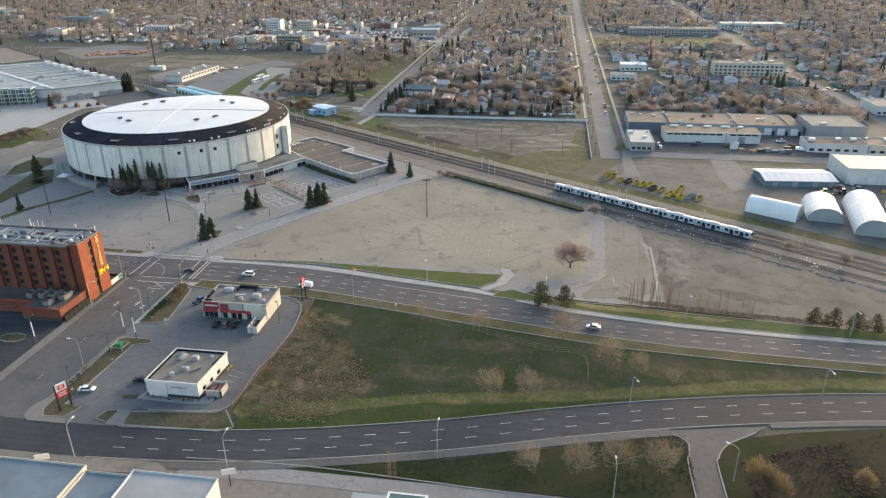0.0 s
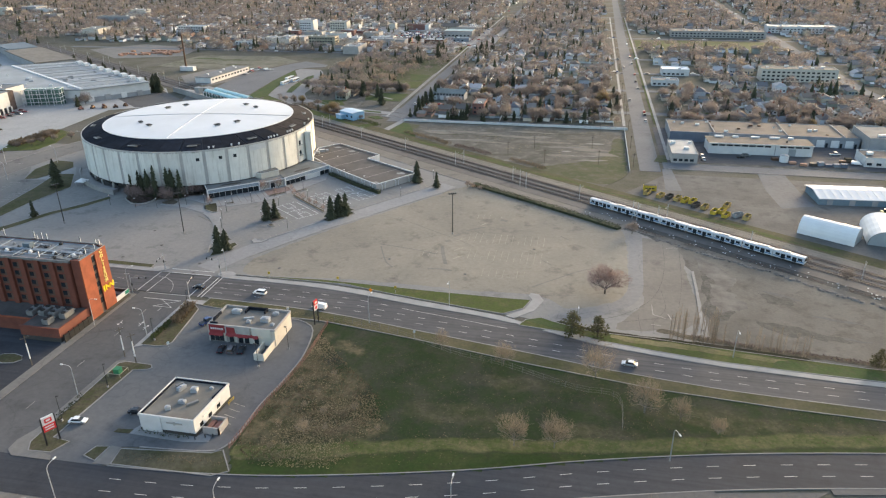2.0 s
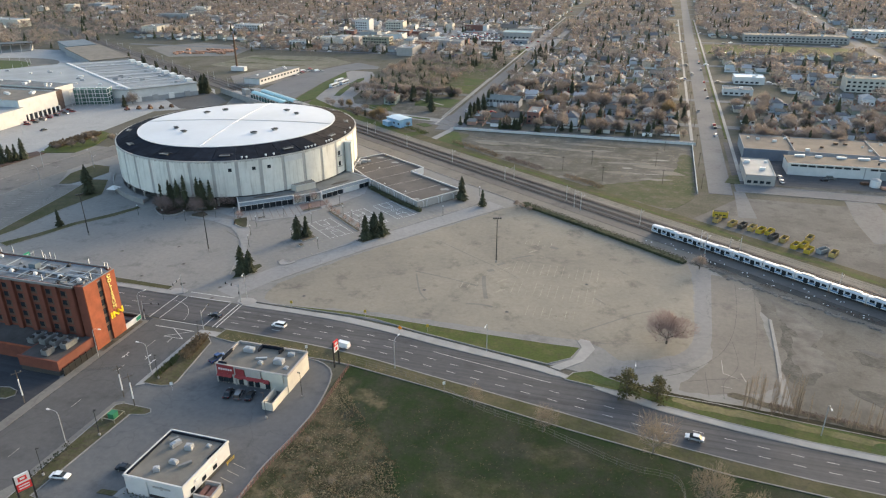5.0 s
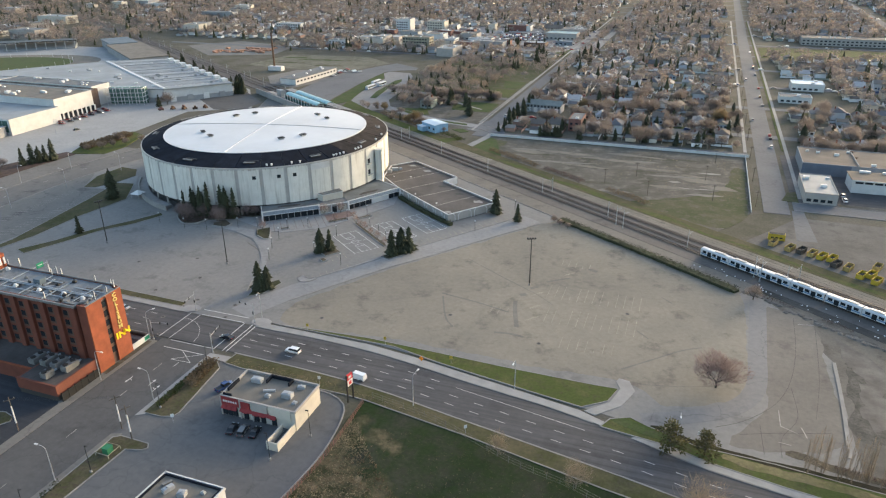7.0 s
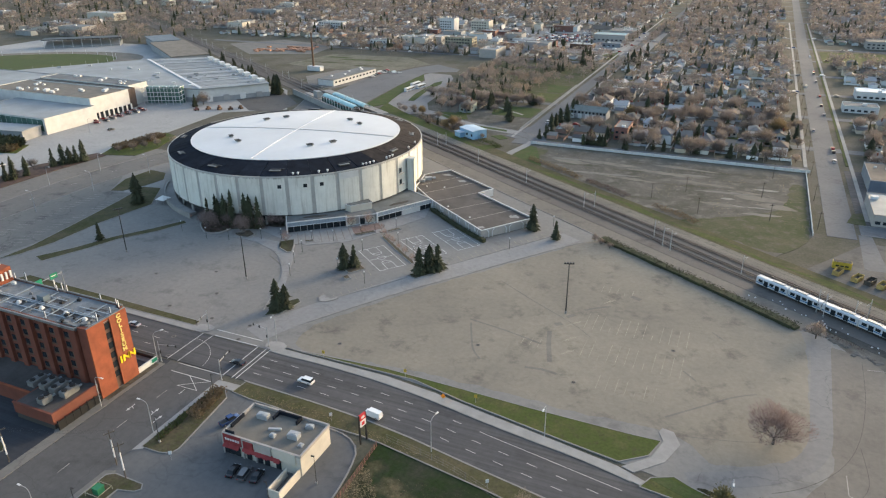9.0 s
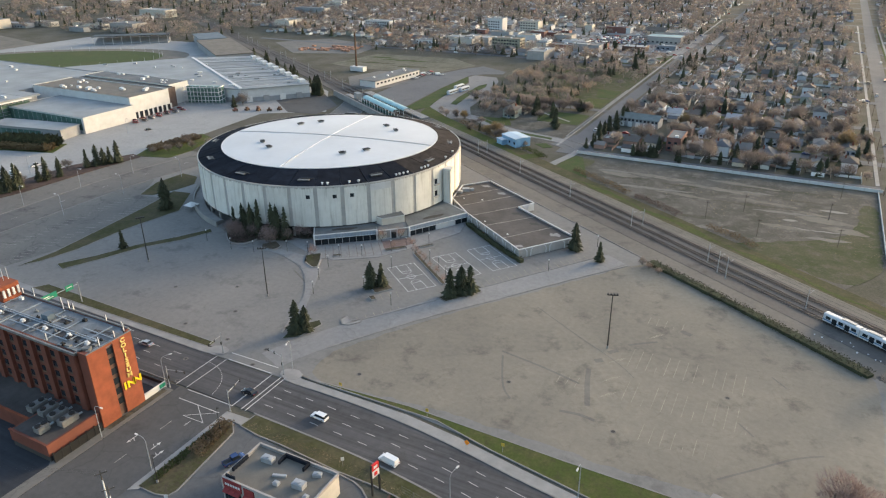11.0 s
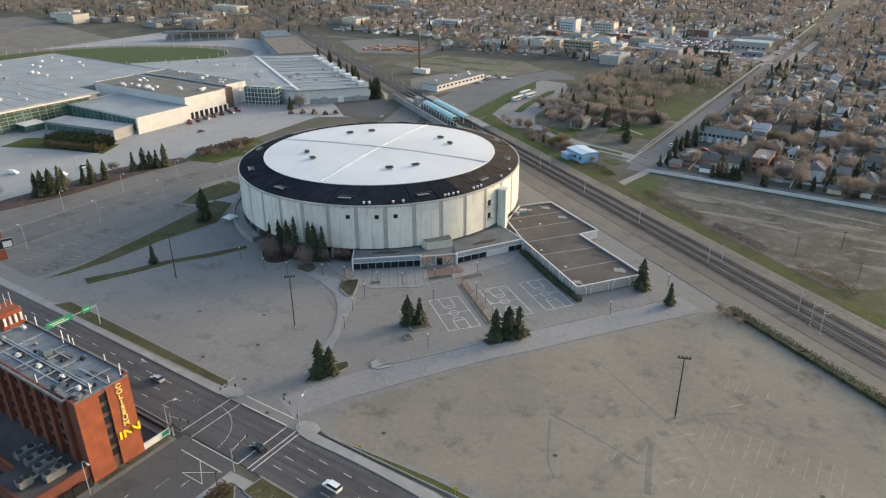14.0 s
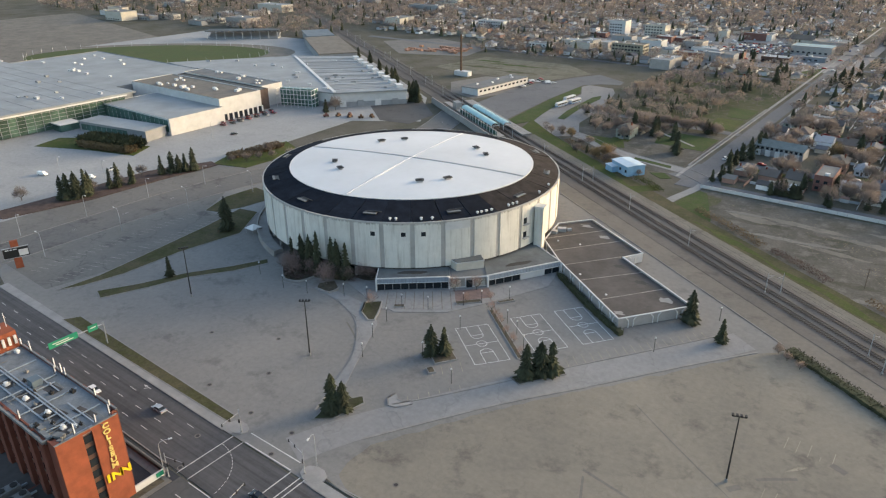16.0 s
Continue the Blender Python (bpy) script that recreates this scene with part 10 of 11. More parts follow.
for k in range(4):
    a = Vector((-336, 210)).lerp(Vector((-302, 249)), 0.12 + 0.24 * k)
    part("loading_door", Geo().obox(a.x + 420 + 0.2, a.y - 290 - 0.1, 0, 4.4, 0.5, 4.4, 55.7), "grey_block" if k % 2 else "white_trim", hall2)
for k in range(22):
    t_ = 0.04 + 0.92 * k / 21
    a, b = Vector((-304, 249)).lerp(Vector((-430, 330)), t_), Vector((-338, 211)).lerp(Vector((-474, 299)), t_)
    m, d = (a + b) / 2, b - a
    part("roof_seam", Geo().obox(m.x + 420, m.y - 290, 10.4, d.length * 0.96, 0.35, 0.16, math.degrees(math.atan2(d.y, d.x))), "white_trim" if k % 3 == 0 else "grey_block", hall2)
for k in range(26):
    t_, u_ = random.random(), random.random()
    a, b = Vector((-310, 247)).lerp(Vector((-425, 322)), t_), Vector((-345, 214)).lerp(Vector((-525, 230)), t_)
    m = a.lerp(b, u_)
    part("roof_unit", Geo().obox(m.x + 420, m.y - 290, 10.4, random.uniform(1.2, 4), random.uniform(1, 2.4), random.uniform(0.6, 1.6), 36), random.choice(["white_trim", "grey_block", "steel"]), hall2)
for k in range(40):
    x, y = random.uniform(-625, -446), random.uniform(-50, 112)
    ex("roof_unit", Geo().obox(x, y, 14.6, random.uniform(1, 4), random.uniform(1, 2.6), random.uniform(0.6, 1.6), 0), random.choice(["white_trim", "grey_block", "steel"]))
for k in range(16):
    ex("roof_seam", Geo().box(-640, -58 + k * 11.2, 14.6, -438, -57.6 + k * 11.2, 14.72), "grey_block")
part("roof_walk", Geo().sweep([(-336 + 420, 211 - 290), (-474 + 420, 299 - 290)], 1.1, 10.4, 11.0), "white_trim", hall2, "pale raised roof walk")
flat_block("exhibition_hall", "older hall with a pale flat roof", "hall", -640, 122, -472, 205, 12.0, "grey_block", "pale_roof", 0, units=14, seed=25)
bigshed = thing("long_shed", "long tan-roofed shed beside the railway", "shed", at=(-514, 381, 0), turn=-36)
part("wall", Geo().box(-58, -18, 0, 58, 18, 7), "grey_block", bigshed)
part("roof", Geo().box(-58.6, -18.6, 7, 58.6, 18.6, 7.8), "tan_roof", bigshed)
part("end_hall", Geo().box(-112, -14, 0, -60, 14, 7.6), "grey_block", bigshed)
part("end_roof", Geo().box(-113, -15, 7.6, -59.4, 15, 8.4), "blue_grey", bigshed, "dull blue metal roof")
grand = thing("grandstand", "low dark open grandstand beyond the race track", "grandstand", at=(-668, 396, 0), turn=38)
part("stand", Geo().add([(-40, -8, 0), (40, -8, 0), (40, 8, 0), (-40, 8, 0), (-40, -8, 1), (40, -8, 1), (40, 8, 6), (-40, 8, 6)], [(4, 5, 6, 7), (0, 1, 5, 4), (1, 2, 6, 5), (2, 3, 7, 6), (3, 0, 4, 7)]), "grey_block", grand)
part("stand_roof", Geo().box(-42, -10, 8.6, 42, 9, 9.3), "dark_metal", grand)
for x in range(-40, 41, 10):
    part("stand_post", Geo().box(x - 0.3, 7.4, 0, x + 0.3, 8.0, 8.6).box(x - 0.2, -9.4, 0, x + 0.2, -9.0, 8.6), "white_trim", grand)
for k in range(6):
    j = thing("machine", "small dull red construction machine", "machine", "machines", at=(-322 + k * 5.5 + random.uniform(-2, 2), 190 + k * 2.6 + random.uniform(-3, 3), 0), turn=random.uniform(0, 180))
    part("machine_body", Geo().box(-1.8, -0.9, 0.4, 1.8, 0.9, 1.5).box(-0.6, -0.8, 1.5, 0.8, 0.8, 2.6), random.choice(["rusty", "rusty", "maroon"]), j)
    for wx, wy in ((-1.15, -1.0), (-1.15, 1.0), (1.15, -1.0), (1.15, 1.0)):
        part("wheel", Geo().tube(Vector((wx, wy - 0.16, 0.45)), Vector((wx, wy + 0.16, 0.45)), 0.45, 0.45, 8), "tyre", j)

# ---------------------------------------------------------------- railway station
st = thing("railway_station", "raised rail station with teal barrel canopies", "station", at=on_rail(-255, -2) + (0,), turn=RAIL_DEG)
part("platform", Geo().box(-52, -8.5, 0, 46, -4.2, 1.3).box(-52, 7.2, 0, 46, 13.5, 1.3), "concrete", st)
part("side_wall", Geo().box(-58, -16.0, 0, 60, -15.2, 4.2), "concrete", st, "pale concrete retaining wall")
for y0 in (-5.4, 2.6):
    n = 10
    g = Geo()
    for x in (-18, 34):
        g.v += [(x, y0 - 2.7 * math.cos(math.pi * i / n), 4.6 + 1.7 * math.sin(math.pi * i / n)) for i in range(n + 1)]
    g.f = [(i, i + 1, n + 2 + i, n + 1 + i) for i in range(n)]
    part("canopy", g, "teal", st, "teal barrel canopy")
    for k in range(9):
        part("canopy_rib", Geo().box(-18 + k * 6.4, y0 - 2.75, 4.4, -17.6 + k * 6.4, y0 + 2.75, 4.62), "white_trim", st)
    for k in range(9):
        part("canopy_post", Geo().box(-17.9 + k * 6.4, y0 - 2.65, 1.3, -17.6 + k * 6.4, y0 - 2.35, 4.4), "white_trim", st)
part("station_glass", Geo().box(-18, -9.0, 1.3, 44, -8.8, 3.8), "glass_green", st)
for k in range(14):
    part("station_post", Geo().box(-18.1 + k * 4.7, -9.2, 1.0, -17.7 + k * 4.7, -8.9, 5.0), "white_trim", st)
part("lift_house", Geo().box(-34, -8.5, 0, -27, -4.5, 6.0), "pale_roof", st)

# ---------------------------------------------------------------- buildings north of the station
lb = thing("office", "long low white office beside the railway", "office", at=(-279, 331, 0), turn=84)
part("wall", Geo().box(-31, -8, 0, 31, 8, 5.0), "white_block", lb)
part("roof", Geo().box(-31.5, -8.5, 5.0, 31.5, 8.5, 5.4), "grey_roof", lb)
for x, y in ((-20, 2), (-8, -3), (6, 3), (18, -2), (24, 4)):
    part("roof_unit", Geo().box(x, y, 5.4, x + 1.8, y + 1.4, 6.4), "white_trim", lb)
for k in range(12):
    part("window", Geo().box(-29 + k * 5, -8.08, 2.2, -26.4 + k * 5, -7.9, 3.6), "glass_dark", lb)
stack = thing("chimney_stack", "tall thin rusty chimney stack", "chimney", at=(-332, 358, 0))
part("shaft", Geo().cyl(0, 0, 0, 34, 1.0, 0.7, 10), "rusty", stack)
part("stack_base", Geo().box(-5, -3, 0, 9, 3, 4), "white_block", stack)
bh = thing("blue_house", "small blue sided building with a pale roof", "building", at=(-110, 197, 0), turn=RAIL_DEG)
part("wall", Geo().box(-7.2, -5.2, 0, 7.2, 5.2, 5.2), "blue_wall", bh)
part("roof", Geo().gable(-7.2, -5.2, 7.2, 5.2, 5.22, 5.75, 0.3, "x"), "blue_roof", bh)
part("annex", Geo().box(-7.6, -8.6, 0, -1.6, -5.2, 3.0), "blue_wall", bh)
part("annex_roof", Geo().box(-7.9, -8.9, 3.0, -1.3, -5.2, 3.25), "blue_roof", bh)
for x in (0, 5):
    part("window", Geo().box(x, -5.26, 1.8, x + 1.6, -5.15, 3.2), "glass_dark", bh)
random.seed(15)
stock = Geo()
for k in range(40):
    x = random.uniform(-458, -402)
    y = 452 + (x + 430) * 0.3 + random.uniform(-13, 26)
    stock.obox(x, y, 0, random.uniform(3, 9), random.uniform(2, 4), random.uniform(0.8, 2.0), random.uniform(-40, 10))
tagged(part("stock_piles", stock, "rubble"), "stacked orange pipes and pallets in a yard", "stock", "", "stuff")
flat_block("office_block", "yellow and white four storey office block", "office block", -268, 518, -236, 532, 13.0, "yellowed", "tan_roof", 4, 2.2, 3.2, 3, 31, faces="swe")
flat_block("shop", "pale low flat-roofed shop with a ribbed wall", "shop", -214, 481, -196, 512, 8.0, "stucco_grey", "pale_roof", 0, 2.2, 4, 2, 32)
flat_block("apartment_block", "white five storey apartment block", "apartment block", -338, 664, -318, 680, 15.0, "white_block", "grey_roof", 4, 2.0, 3.2, 2, 33)
flat_block("apartment_block", "brown four storey apartment block", "apartment block", -296, 668, -272, 684, 13.0, "stucco", "grey_roof", 4, 2.0, 3.4, 2, 34)
flat_block("shop", "long shop with a teal metal roof", "shop", -133, 640, -96, 664, 7.0, "stucco_grey", "teal_roof", 1, 2.4, 5, 0, 35)
flat_block("shop", "low bluish shop behind a row of white vans", "shop", -113, 596, -93, 606, 4.0, "wall_blue", "pale_roof", 1, 2.4, 5, 1, 73)
flat_block("shop", "low brown-walled shop with a white roof edge", "shop", -143, 572, -119, 590, 4.6, "brown_panel", "pale_roof", 1, 2.4, 5, 2, 74)
flat_block("shop", "grey flat-roofed shop beside the street", "shop", -124, 692, -92, 722, 5.5, "stucco_grey", "grey_roof", 1, 2.4, 5, 4, 75)
flat_block("shop", "long low shop with a white fascia", "shop", -214, 588, -186, 604, 4.6, "white_block", "pale_roof", 1, 2.6, 4, 2, 76)
bg = thing("hall", "hall with a brown shingle gable roof", "hall", at=(-137, 712, 0))
part("wall", Geo().box(-12, -9, 0, 12, 9, 5), "stucco", bg)
part("roof", Geo().gable(-12, -9, 12, 9, 5, 9, 0.6, "x", 0.3), "gravel_brown", bg)
slab("verge_green_triangle", [(-103, 515), (-101, 540), (-86, 572), (-85, 515)], -0.1, 0.07, "spring_lawn", "green corner lawn beside the cross street", "grass verge")
setting("pavement_corner", Geo().sweep([(-104, 514), (-102, 541), (-85.5, 577)], 1.0, -0.1, 0.12), "concrete", "pale pavement round a corner lawn", "pavement")
flat_block("apartment_block", "long cream apartment block with dark windows", "apartment block", 200, 388, 262, 404, 10.5, "stucco", "tan_roof", 3, 2.2, 4.0, 5, 36)
flat_block("shop", "white corner shop with blue trim", "shop", 118, 402, 142, 420, 5.5, "white_block", "blue_roof", 1, 2.4, 4, 2, 37)
flat_block("shop", "low white shop beside a car park", "shop", 106, 352, 128, 366, 4.5, "white_block", "grey_roof", 1, 2.4, 4, 1, 38)
flat_block("school", "long low brick school", "school", 150, 676, 262, 700, 7.5, "stucco_grey", "tan_roof", 2, 2.4, 4.4, 6, 39)
flat_block("school", "pale flat-roofed school wing", "school", 276, 736, 360, 760, 8.0, "white_block", "pale_roof", 2, 2.4, 4.4, 4, 40)
rh = thing("row_house", "long grey row of town houses under a green-grey roof", "row house", at=(-53.5, 273, 0), turn=-4)
part("wall", Geo().box(-12.5, -5.5, 0, 12.5, 5.5, 5.2), "grey_block", rh)
part("roof", Geo().gable(-12.5, -5.5, 12.5, 5.5, 5.2, 7.8, 0.5, "x", 0.25), "green_grey", rh)
for k in range(5):
    part("porch", Geo().box(-11.6 + k * 5, -6.6, 0, -9.2 + k * 5, -5.5, 3.0), "white_block", rh)
    for q in (0, 2.4):
        part("window", Geo().box(-11.8 + k * 5 + q, -5.58, 3.4, -10.4 + k * 5 + q, -5.45, 4.7), "glass_dark", rh)
flat_block("apartment_block", "small red brick walk-up", "apartment block", -27.5, 222, -19.5, 242, 7.5, "maroon", "grey_roof", 2, 1.6, 3.4, 1, 42)
flat_block("stable", "long low stable with white walls and dark roof", "stable", -842, 158, -772, 171, 4.2, "white_block", "grey_roof", 1, 1.4, 5.0)
flat_block("stable", "long low stable with white walls and dark roof", "stable", -768, 138, -712, 150, 4.0, "white_block", "grey_roof", 1, 1.4, 5.0)
flat_block("shop", "white two storey corner shop", "shop", -358, 514, -334, 527, 6.5, "white_block", "grey_roof", 2, 1.8, 4.0, 1, 71)
flat_block("apartment_block", "long white apartment block with dark windows", "apartment block", -495, 622, -458, 638, 9.5, "white_block", "pale_roof", 3, 2.0, 3.6, 2, 72)
slab("ground_school_field", [(104, 568), (262, 568), (262, 640), (104, 640)], -0.1, 0.03, "lawn", "green school field", "grass")
rnd = random.Random(40)
for k in range(60):
    x, y = rnd.uniform(-335, -80), rnd.uniform(552, 728)
    w, d, h = rnd.uniform(9, 26), rnd.uniform(9, 20), rnd.uniform(4, 8)
    if abs(x + 300) < 26 and 640 < y < 690 or -215 < x < -120 and 582 < y < 706 or x > -156 and 540 < y < 735:
        continue
    flat_block("shop", "flat-roofed shop on the shopping street", "shop", x - w / 2, y - d / 2, x + w / 2, y + d / 2, h, rnd.choice(["white_block", "stucco", "stucco_grey", "maroon", "grey_block"]), rnd.choice(["pale_roof", "tan_roof", "grey_roof", "pale_roof"]), 1 if k % 2 else 0, 3.0, 6.0, 1, k)

rnd = random.Random(61)
for k in range(46):
    x = rnd.uniform(-1120, -560)
    y = rnd.uniform(400, 860)
    p = Vector((x, y)) - RAIL_O
    if abs(p.dot(RN)) < 40 or (x > -800 and y < 420) or math.hypot(x + 530, y - 395) < 130:
        continue
    w, d, h = rnd.uniform(14, 60), rnd.uniform(10, 28), rnd.uniform(4, 12)
    flat_block("depot", "flat-roofed depot beside the railway", "depot", x - w / 2, y - d / 2, x + w / 2, y + d / 2, h, rnd.choice(["white_block", "stucco", "stucco_grey", "grey_block"]), rnd.choice(["pale_roof", "tan_roof", "grey_roof"]), 1 if k % 3 == 0 else 0, 3.0, 6.0, 1, 100 + k)

# ---------------------------------------------------------------- houses
def house(seed):
    r = random.Random(seed)
    w, d = r.uniform(7.0, 8.6), r.uniform(9.5, 12.5)
    h, rise = r.choice([(2.9, 2.2), (3.1, 2.8), (3.4, 3.0), (5.2, 2.4)]), 0
    h, rise = h
    t = thing("house", "small detached house with sided walls and shingle roof", "house", "town houses")
    part("wall", Geo().box(-w / 2, -d / 2, 0, w / 2, d / 2, h), "siding", t)
    g = Geo()
    if seed % 3 == 0:
        g.hip(-w / 2, -d / 2, w / 2, d / 2, h, h + rise)
    else:
        g.gable(-w / 2, -d / 2, w / 2, d / 2, h, h + rise, 0.45, "y" if seed % 2 else "x")
    part("roof", g, "shingle", t)
    if seed % 3:
        if seed % 2:
            gg = [Geo().add([(-w / 2, s * d / 2, h), (w / 2, s * d / 2, h), (0, s * d / 2, h + rise - 0.25)], [(0, 1, 2)]) for s in (-1, 1)]
        else:
            gg = [Geo().add([(s * w / 2, -d / 2, h), (s * w / 2, d / 2, h), (s * w / 2, 0, h + rise - 0.25)], [(2, 1, 0)]) for s in (-1, 1)]
        for q in gg:
            part("gable_wall", q, "siding", t)
    part("chimney", Geo().box(w * 0.2, 0.5, h, w * 0.2 + 0.7, 1.2, h + rise + 0.7), "dark_brick", t)
    part("door", Geo().box(-0.5, -d / 2 - 0.05, 0.4, 0.5, -d / 2 + 0.05, 2.5), "door", t)
    part("porch", Geo().box(-1.4, -d / 2 - 1.6, 0, 1.4, -d / 2, 0.5), "concrete", t)
    for x in (-w * 0.36, w * 0.22):
        part("window", Geo().box(x, -d / 2 - 0.04, 1.1, x + 1.5, -d / 2 + 0.04, 2.3), "glass_dark", t)
    return t


def garage():
    t = thing("garage", "small detached garage with a pitched roof", "garage", "garages")
    part("wall", Geo().box(-3, -3.3, 0, 3, 3.3, 2.5), "siding", t)
    part("roof", Geo().gable(-3, -3.3, 3, 3.3, 2.5, 3.9, 0.3, "x"), "shingle", t)
    part("garage_door", Geo().box(-2.2, -3.36, 0.1, 2.2, -3.25, 2.2), "white_trim", t)
    return t


HOMES = [Kind(house(s), "town houses") for s in range(9)]
GAR = Kind(garage(), "garages")


def town(x, y):
    """Whether a house lot may stand here."""
    p = Vector((x, y)) - RAIL_O
    n = p.dot(RN)
    if n > 22:
        if abs(x - S1X) < 19 or abs(x - S2X) < 15 or (abs(x - 275) < 13 and y > 190):
            return False
        if y < 208 or n < 62:
            return False
        if x > S1X and y < 212:
            return False
        if x < S2X and y < 480:
            return (-152 < x < -128 and 255 < y < 280) or (x > -112 and 228 < y < 238)
        if -350 < x < -55 and 535 < y < 742:
            return False
        if -420 < x < -250 and y < 500 or -580 < x < -400 and y < 545:
            return False
        for bx0, by0, bx1, by1 in ((195, 380, 268, 412), (100, 345, 148, 426), (98, 580, 275, 706), (270, 725, 366, 770), (-66, 264, -38, 280), (-29, 220, -18, 244), (98, 60, 320, 212)):
            if bx0 - 5 < x < bx1 + 5 and by0 - 5 < y < by1 + 5:
                return False
        return True
    return y > 640 and x < -560 and n < -90


lots = []
rnd = random.Random(21)
for y in AVES:
    if y > 1620:
        continue
    x = -1250.0
    while x < 1150:
        x += rnd.uniform(11.5, 14.5)
        # only what lies inside the cone the flight looks into
        for sgn in (-1, 1):
            hy = y + sgn * rnd.uniform(15, 18)
            if town(x, hy) and abs(x) < 260 + hy * 0.78 and not (x > 300 and hy < 200):
                lots.append((x, hy, sgn))
near = sorted(lots, key=lambda q: (q[0] - 60) ** 2 + (q[1] - 150) ** 2)[:130]
keep = set(near)
far_wall, far_roof = Geo(), Geo()
for i, (x, y, sgn) in enumerate(near):
    HOMES[i % 9].put(x, y, 0.0, rnd.uniform(0.92, 1.1), 180 if sgn < 0 else 0)
    if rnd.random() < 0.55 and i < 150:
        GAR.put(x + rnd.uniform(-2, 2), y + sgn * 17, 0.0, 1.0, 0 if sgn > 0 else 180)
for x, y, sgn in lots:
    if (x, y, sgn) in keep:
        continue
    for cx, cy, w, d, h, rise in ((x, y, rnd.uniform(7, 9), rnd.uniform(9, 13), rnd.choice([2.9, 3.1, 3.4, 5.2]), rnd.uniform(1.8, 3)), (x + 1, y + sgn * 17, 6, 6.6, 2.5, 1.3)):
        if cy != y and rnd.random() < 0.45:
            continue
        far_wall.box(cx - w / 2, cy - d / 2, 0, cx + w / 2, cy + d / 2, h)
        if rnd.random() < 0.3:
            far_roof.hip(cx - w / 2, cy - d / 2, cx + w / 2, cy + d / 2, h, h + rise)
        else:
            far_roof.gable(cx - w / 2, cy - d / 2, cx + w / 2, cy + d / 2, h, h + rise, 0.4, rnd.choice("xy"))
yard_fence, plots = Geo(), Geo()
for x, y, sgn in lots:
    if math.hypot(x - 20, y - 120) > 420:
        continue
    a, b = sorted((y + sgn * 6, y + sgn * 22))
    yard_fence.box(x + 6.2, a, 0, x + 6.3, b, 1.5)
    e = y + sgn * 14
    yard_fence.box(x - 5.8, e, 0, x + 6.2, e + 0.1, 1.3)
    a, b = sorted((y - sgn * 11, y - sgn * 6.5))
    plots.box(x - 5.5, a, -0.08, x + 5.6, b, 0.03)
sheds = Geo()
for x, y, sgn in lots:
    if rnd.random() < 0.5:
        w_, d_, h_ = rnd.uniform(1.2, 2.2), rnd.uniform(1.2, 2.0), rnd.uniform(1.9, 2.6)
        sx, sy = x + rnd.uniform(-4, 4), y + sgn * rnd.uniform(10, 19)
        sheds.box(sx - w_, sy - d_, 0, sx + w_, sy + d_, h_)
        sheds.gable(sx - w_, sy - d_, sx + w_, sy + d_, h_, h_ + 0.7, 0.15, "x")
parked = Geo()


def small_car(g, x, y, deg):
    """Far parked car: hood, cabin and boot in one stepped shell."""
    c, s = math.cos(math.radians(deg)), math.sin(math.radians(deg))
    side = [(-2.2, 0.3), (2.2, 0.3), (2.2, 0.85), (1.0, 0.95), (0.4, 1.5), (-1.3, 1.5), (-1.9, 0.95), (-2.2, 0.9)]
    n = len(side)
    pts = [(x + a * c - b * s, y + a * s + b * c, z) for b in (-0.85, 0.85) for a, z in side]
    g.add(pts, [tuple(range(n)), tuple(range(2 * n - 1, n - 1, -1))] + [(i, i + n, (i + 1) % n + n, (i + 1) % n) for i in range(n)])


for y in AVES:
    if y < 1000:
        for k in range(60):
            x = rnd.uniform(-60 if y < 480 else -380, 560)
            if abs(x - S1X) > 9 and abs(x - S2X) > 8 and abs(x) < 230 + y * 0.6:
                small_car(parked, x, y + rnd.choice([-3.2, 3.2]), rnd.choice([0, 180]))
for k in range(7):
    small_car(parked, S1X + rnd.choice([-4.5, 4.5]), rnd.uniform(215, 800), 90)
for r in range(5):                              # car park of the shopping street
    for k in range(18):
        if rnd.random() < 0.8:
            small_car(parked, -186 + k * 2.9, 626 + r * 13 + rnd.uniform(-0.3, 0.3), 90)
for k in range(150):
    small_car(parked, rnd.uniform(-340, -70), rnd.uniform(548, 732), rnd.choice([0, 90]))
for k in range(9):
    small_car(parked, -264 - 0.35 * k, 344 + k * 4.6, 5)
tagged(part("far_parked_cars", parked, "car_far"), "many small parked cars along the streets", "cars", "", "stuff")
tagged(part("garden_sheds", sheds, "siding_far"), "small sheds and lean-tos behind the houses", "shed", "", "stuff")
tagged(part("garden_fences", yard_fence, "siding_far"), "wooden and painted fences between gardens", "fence", "", "stuff")
tagged(part("front_lawns", plots, "lawn"), "small front lawns of the houses", "lawn", "", "stuff")
tagged(part("far_house_walls", far_wall, "siding_far"), "walls of many small far houses", "houses", "", "stuff")
tagged(part("far_house_roofs", far_roof, "shingle_far"), "shingle roofs of many small far houses", "houses", "", "stuff")

# ---------------------------------------------------------------- town trees
spots = []
rnd = random.Random(33)
for x, y, sgn in lots:
    for dy, chance in ((-sgn * 9.5, 0.95), (-sgn * 8.5, 0.3), (sgn * 9, 0.75), (sgn * 13, 0.25), (sgn * 22, 0.6)):
        if rnd.random() < chance * (0.66 if y < 500 else 0.8):
            spots.append((x + rnd.uniform(-6, 6), y + dy + rnd.uniform(-3, 3), rnd.uniform(8.0, 13.5)))
for k in range(250):                           # park west of the cross street
    x, y = rnd.uniform(-184, -92), rnd.uniform(309, 478) if k % 5 else rnd.uniform(292, 299)
    if not (x > -112 and 300 < y < 374) and not (x > -150 and 392 < y < 418):
        spots.append((x, y, rnd.uniform(6.5, 10)))
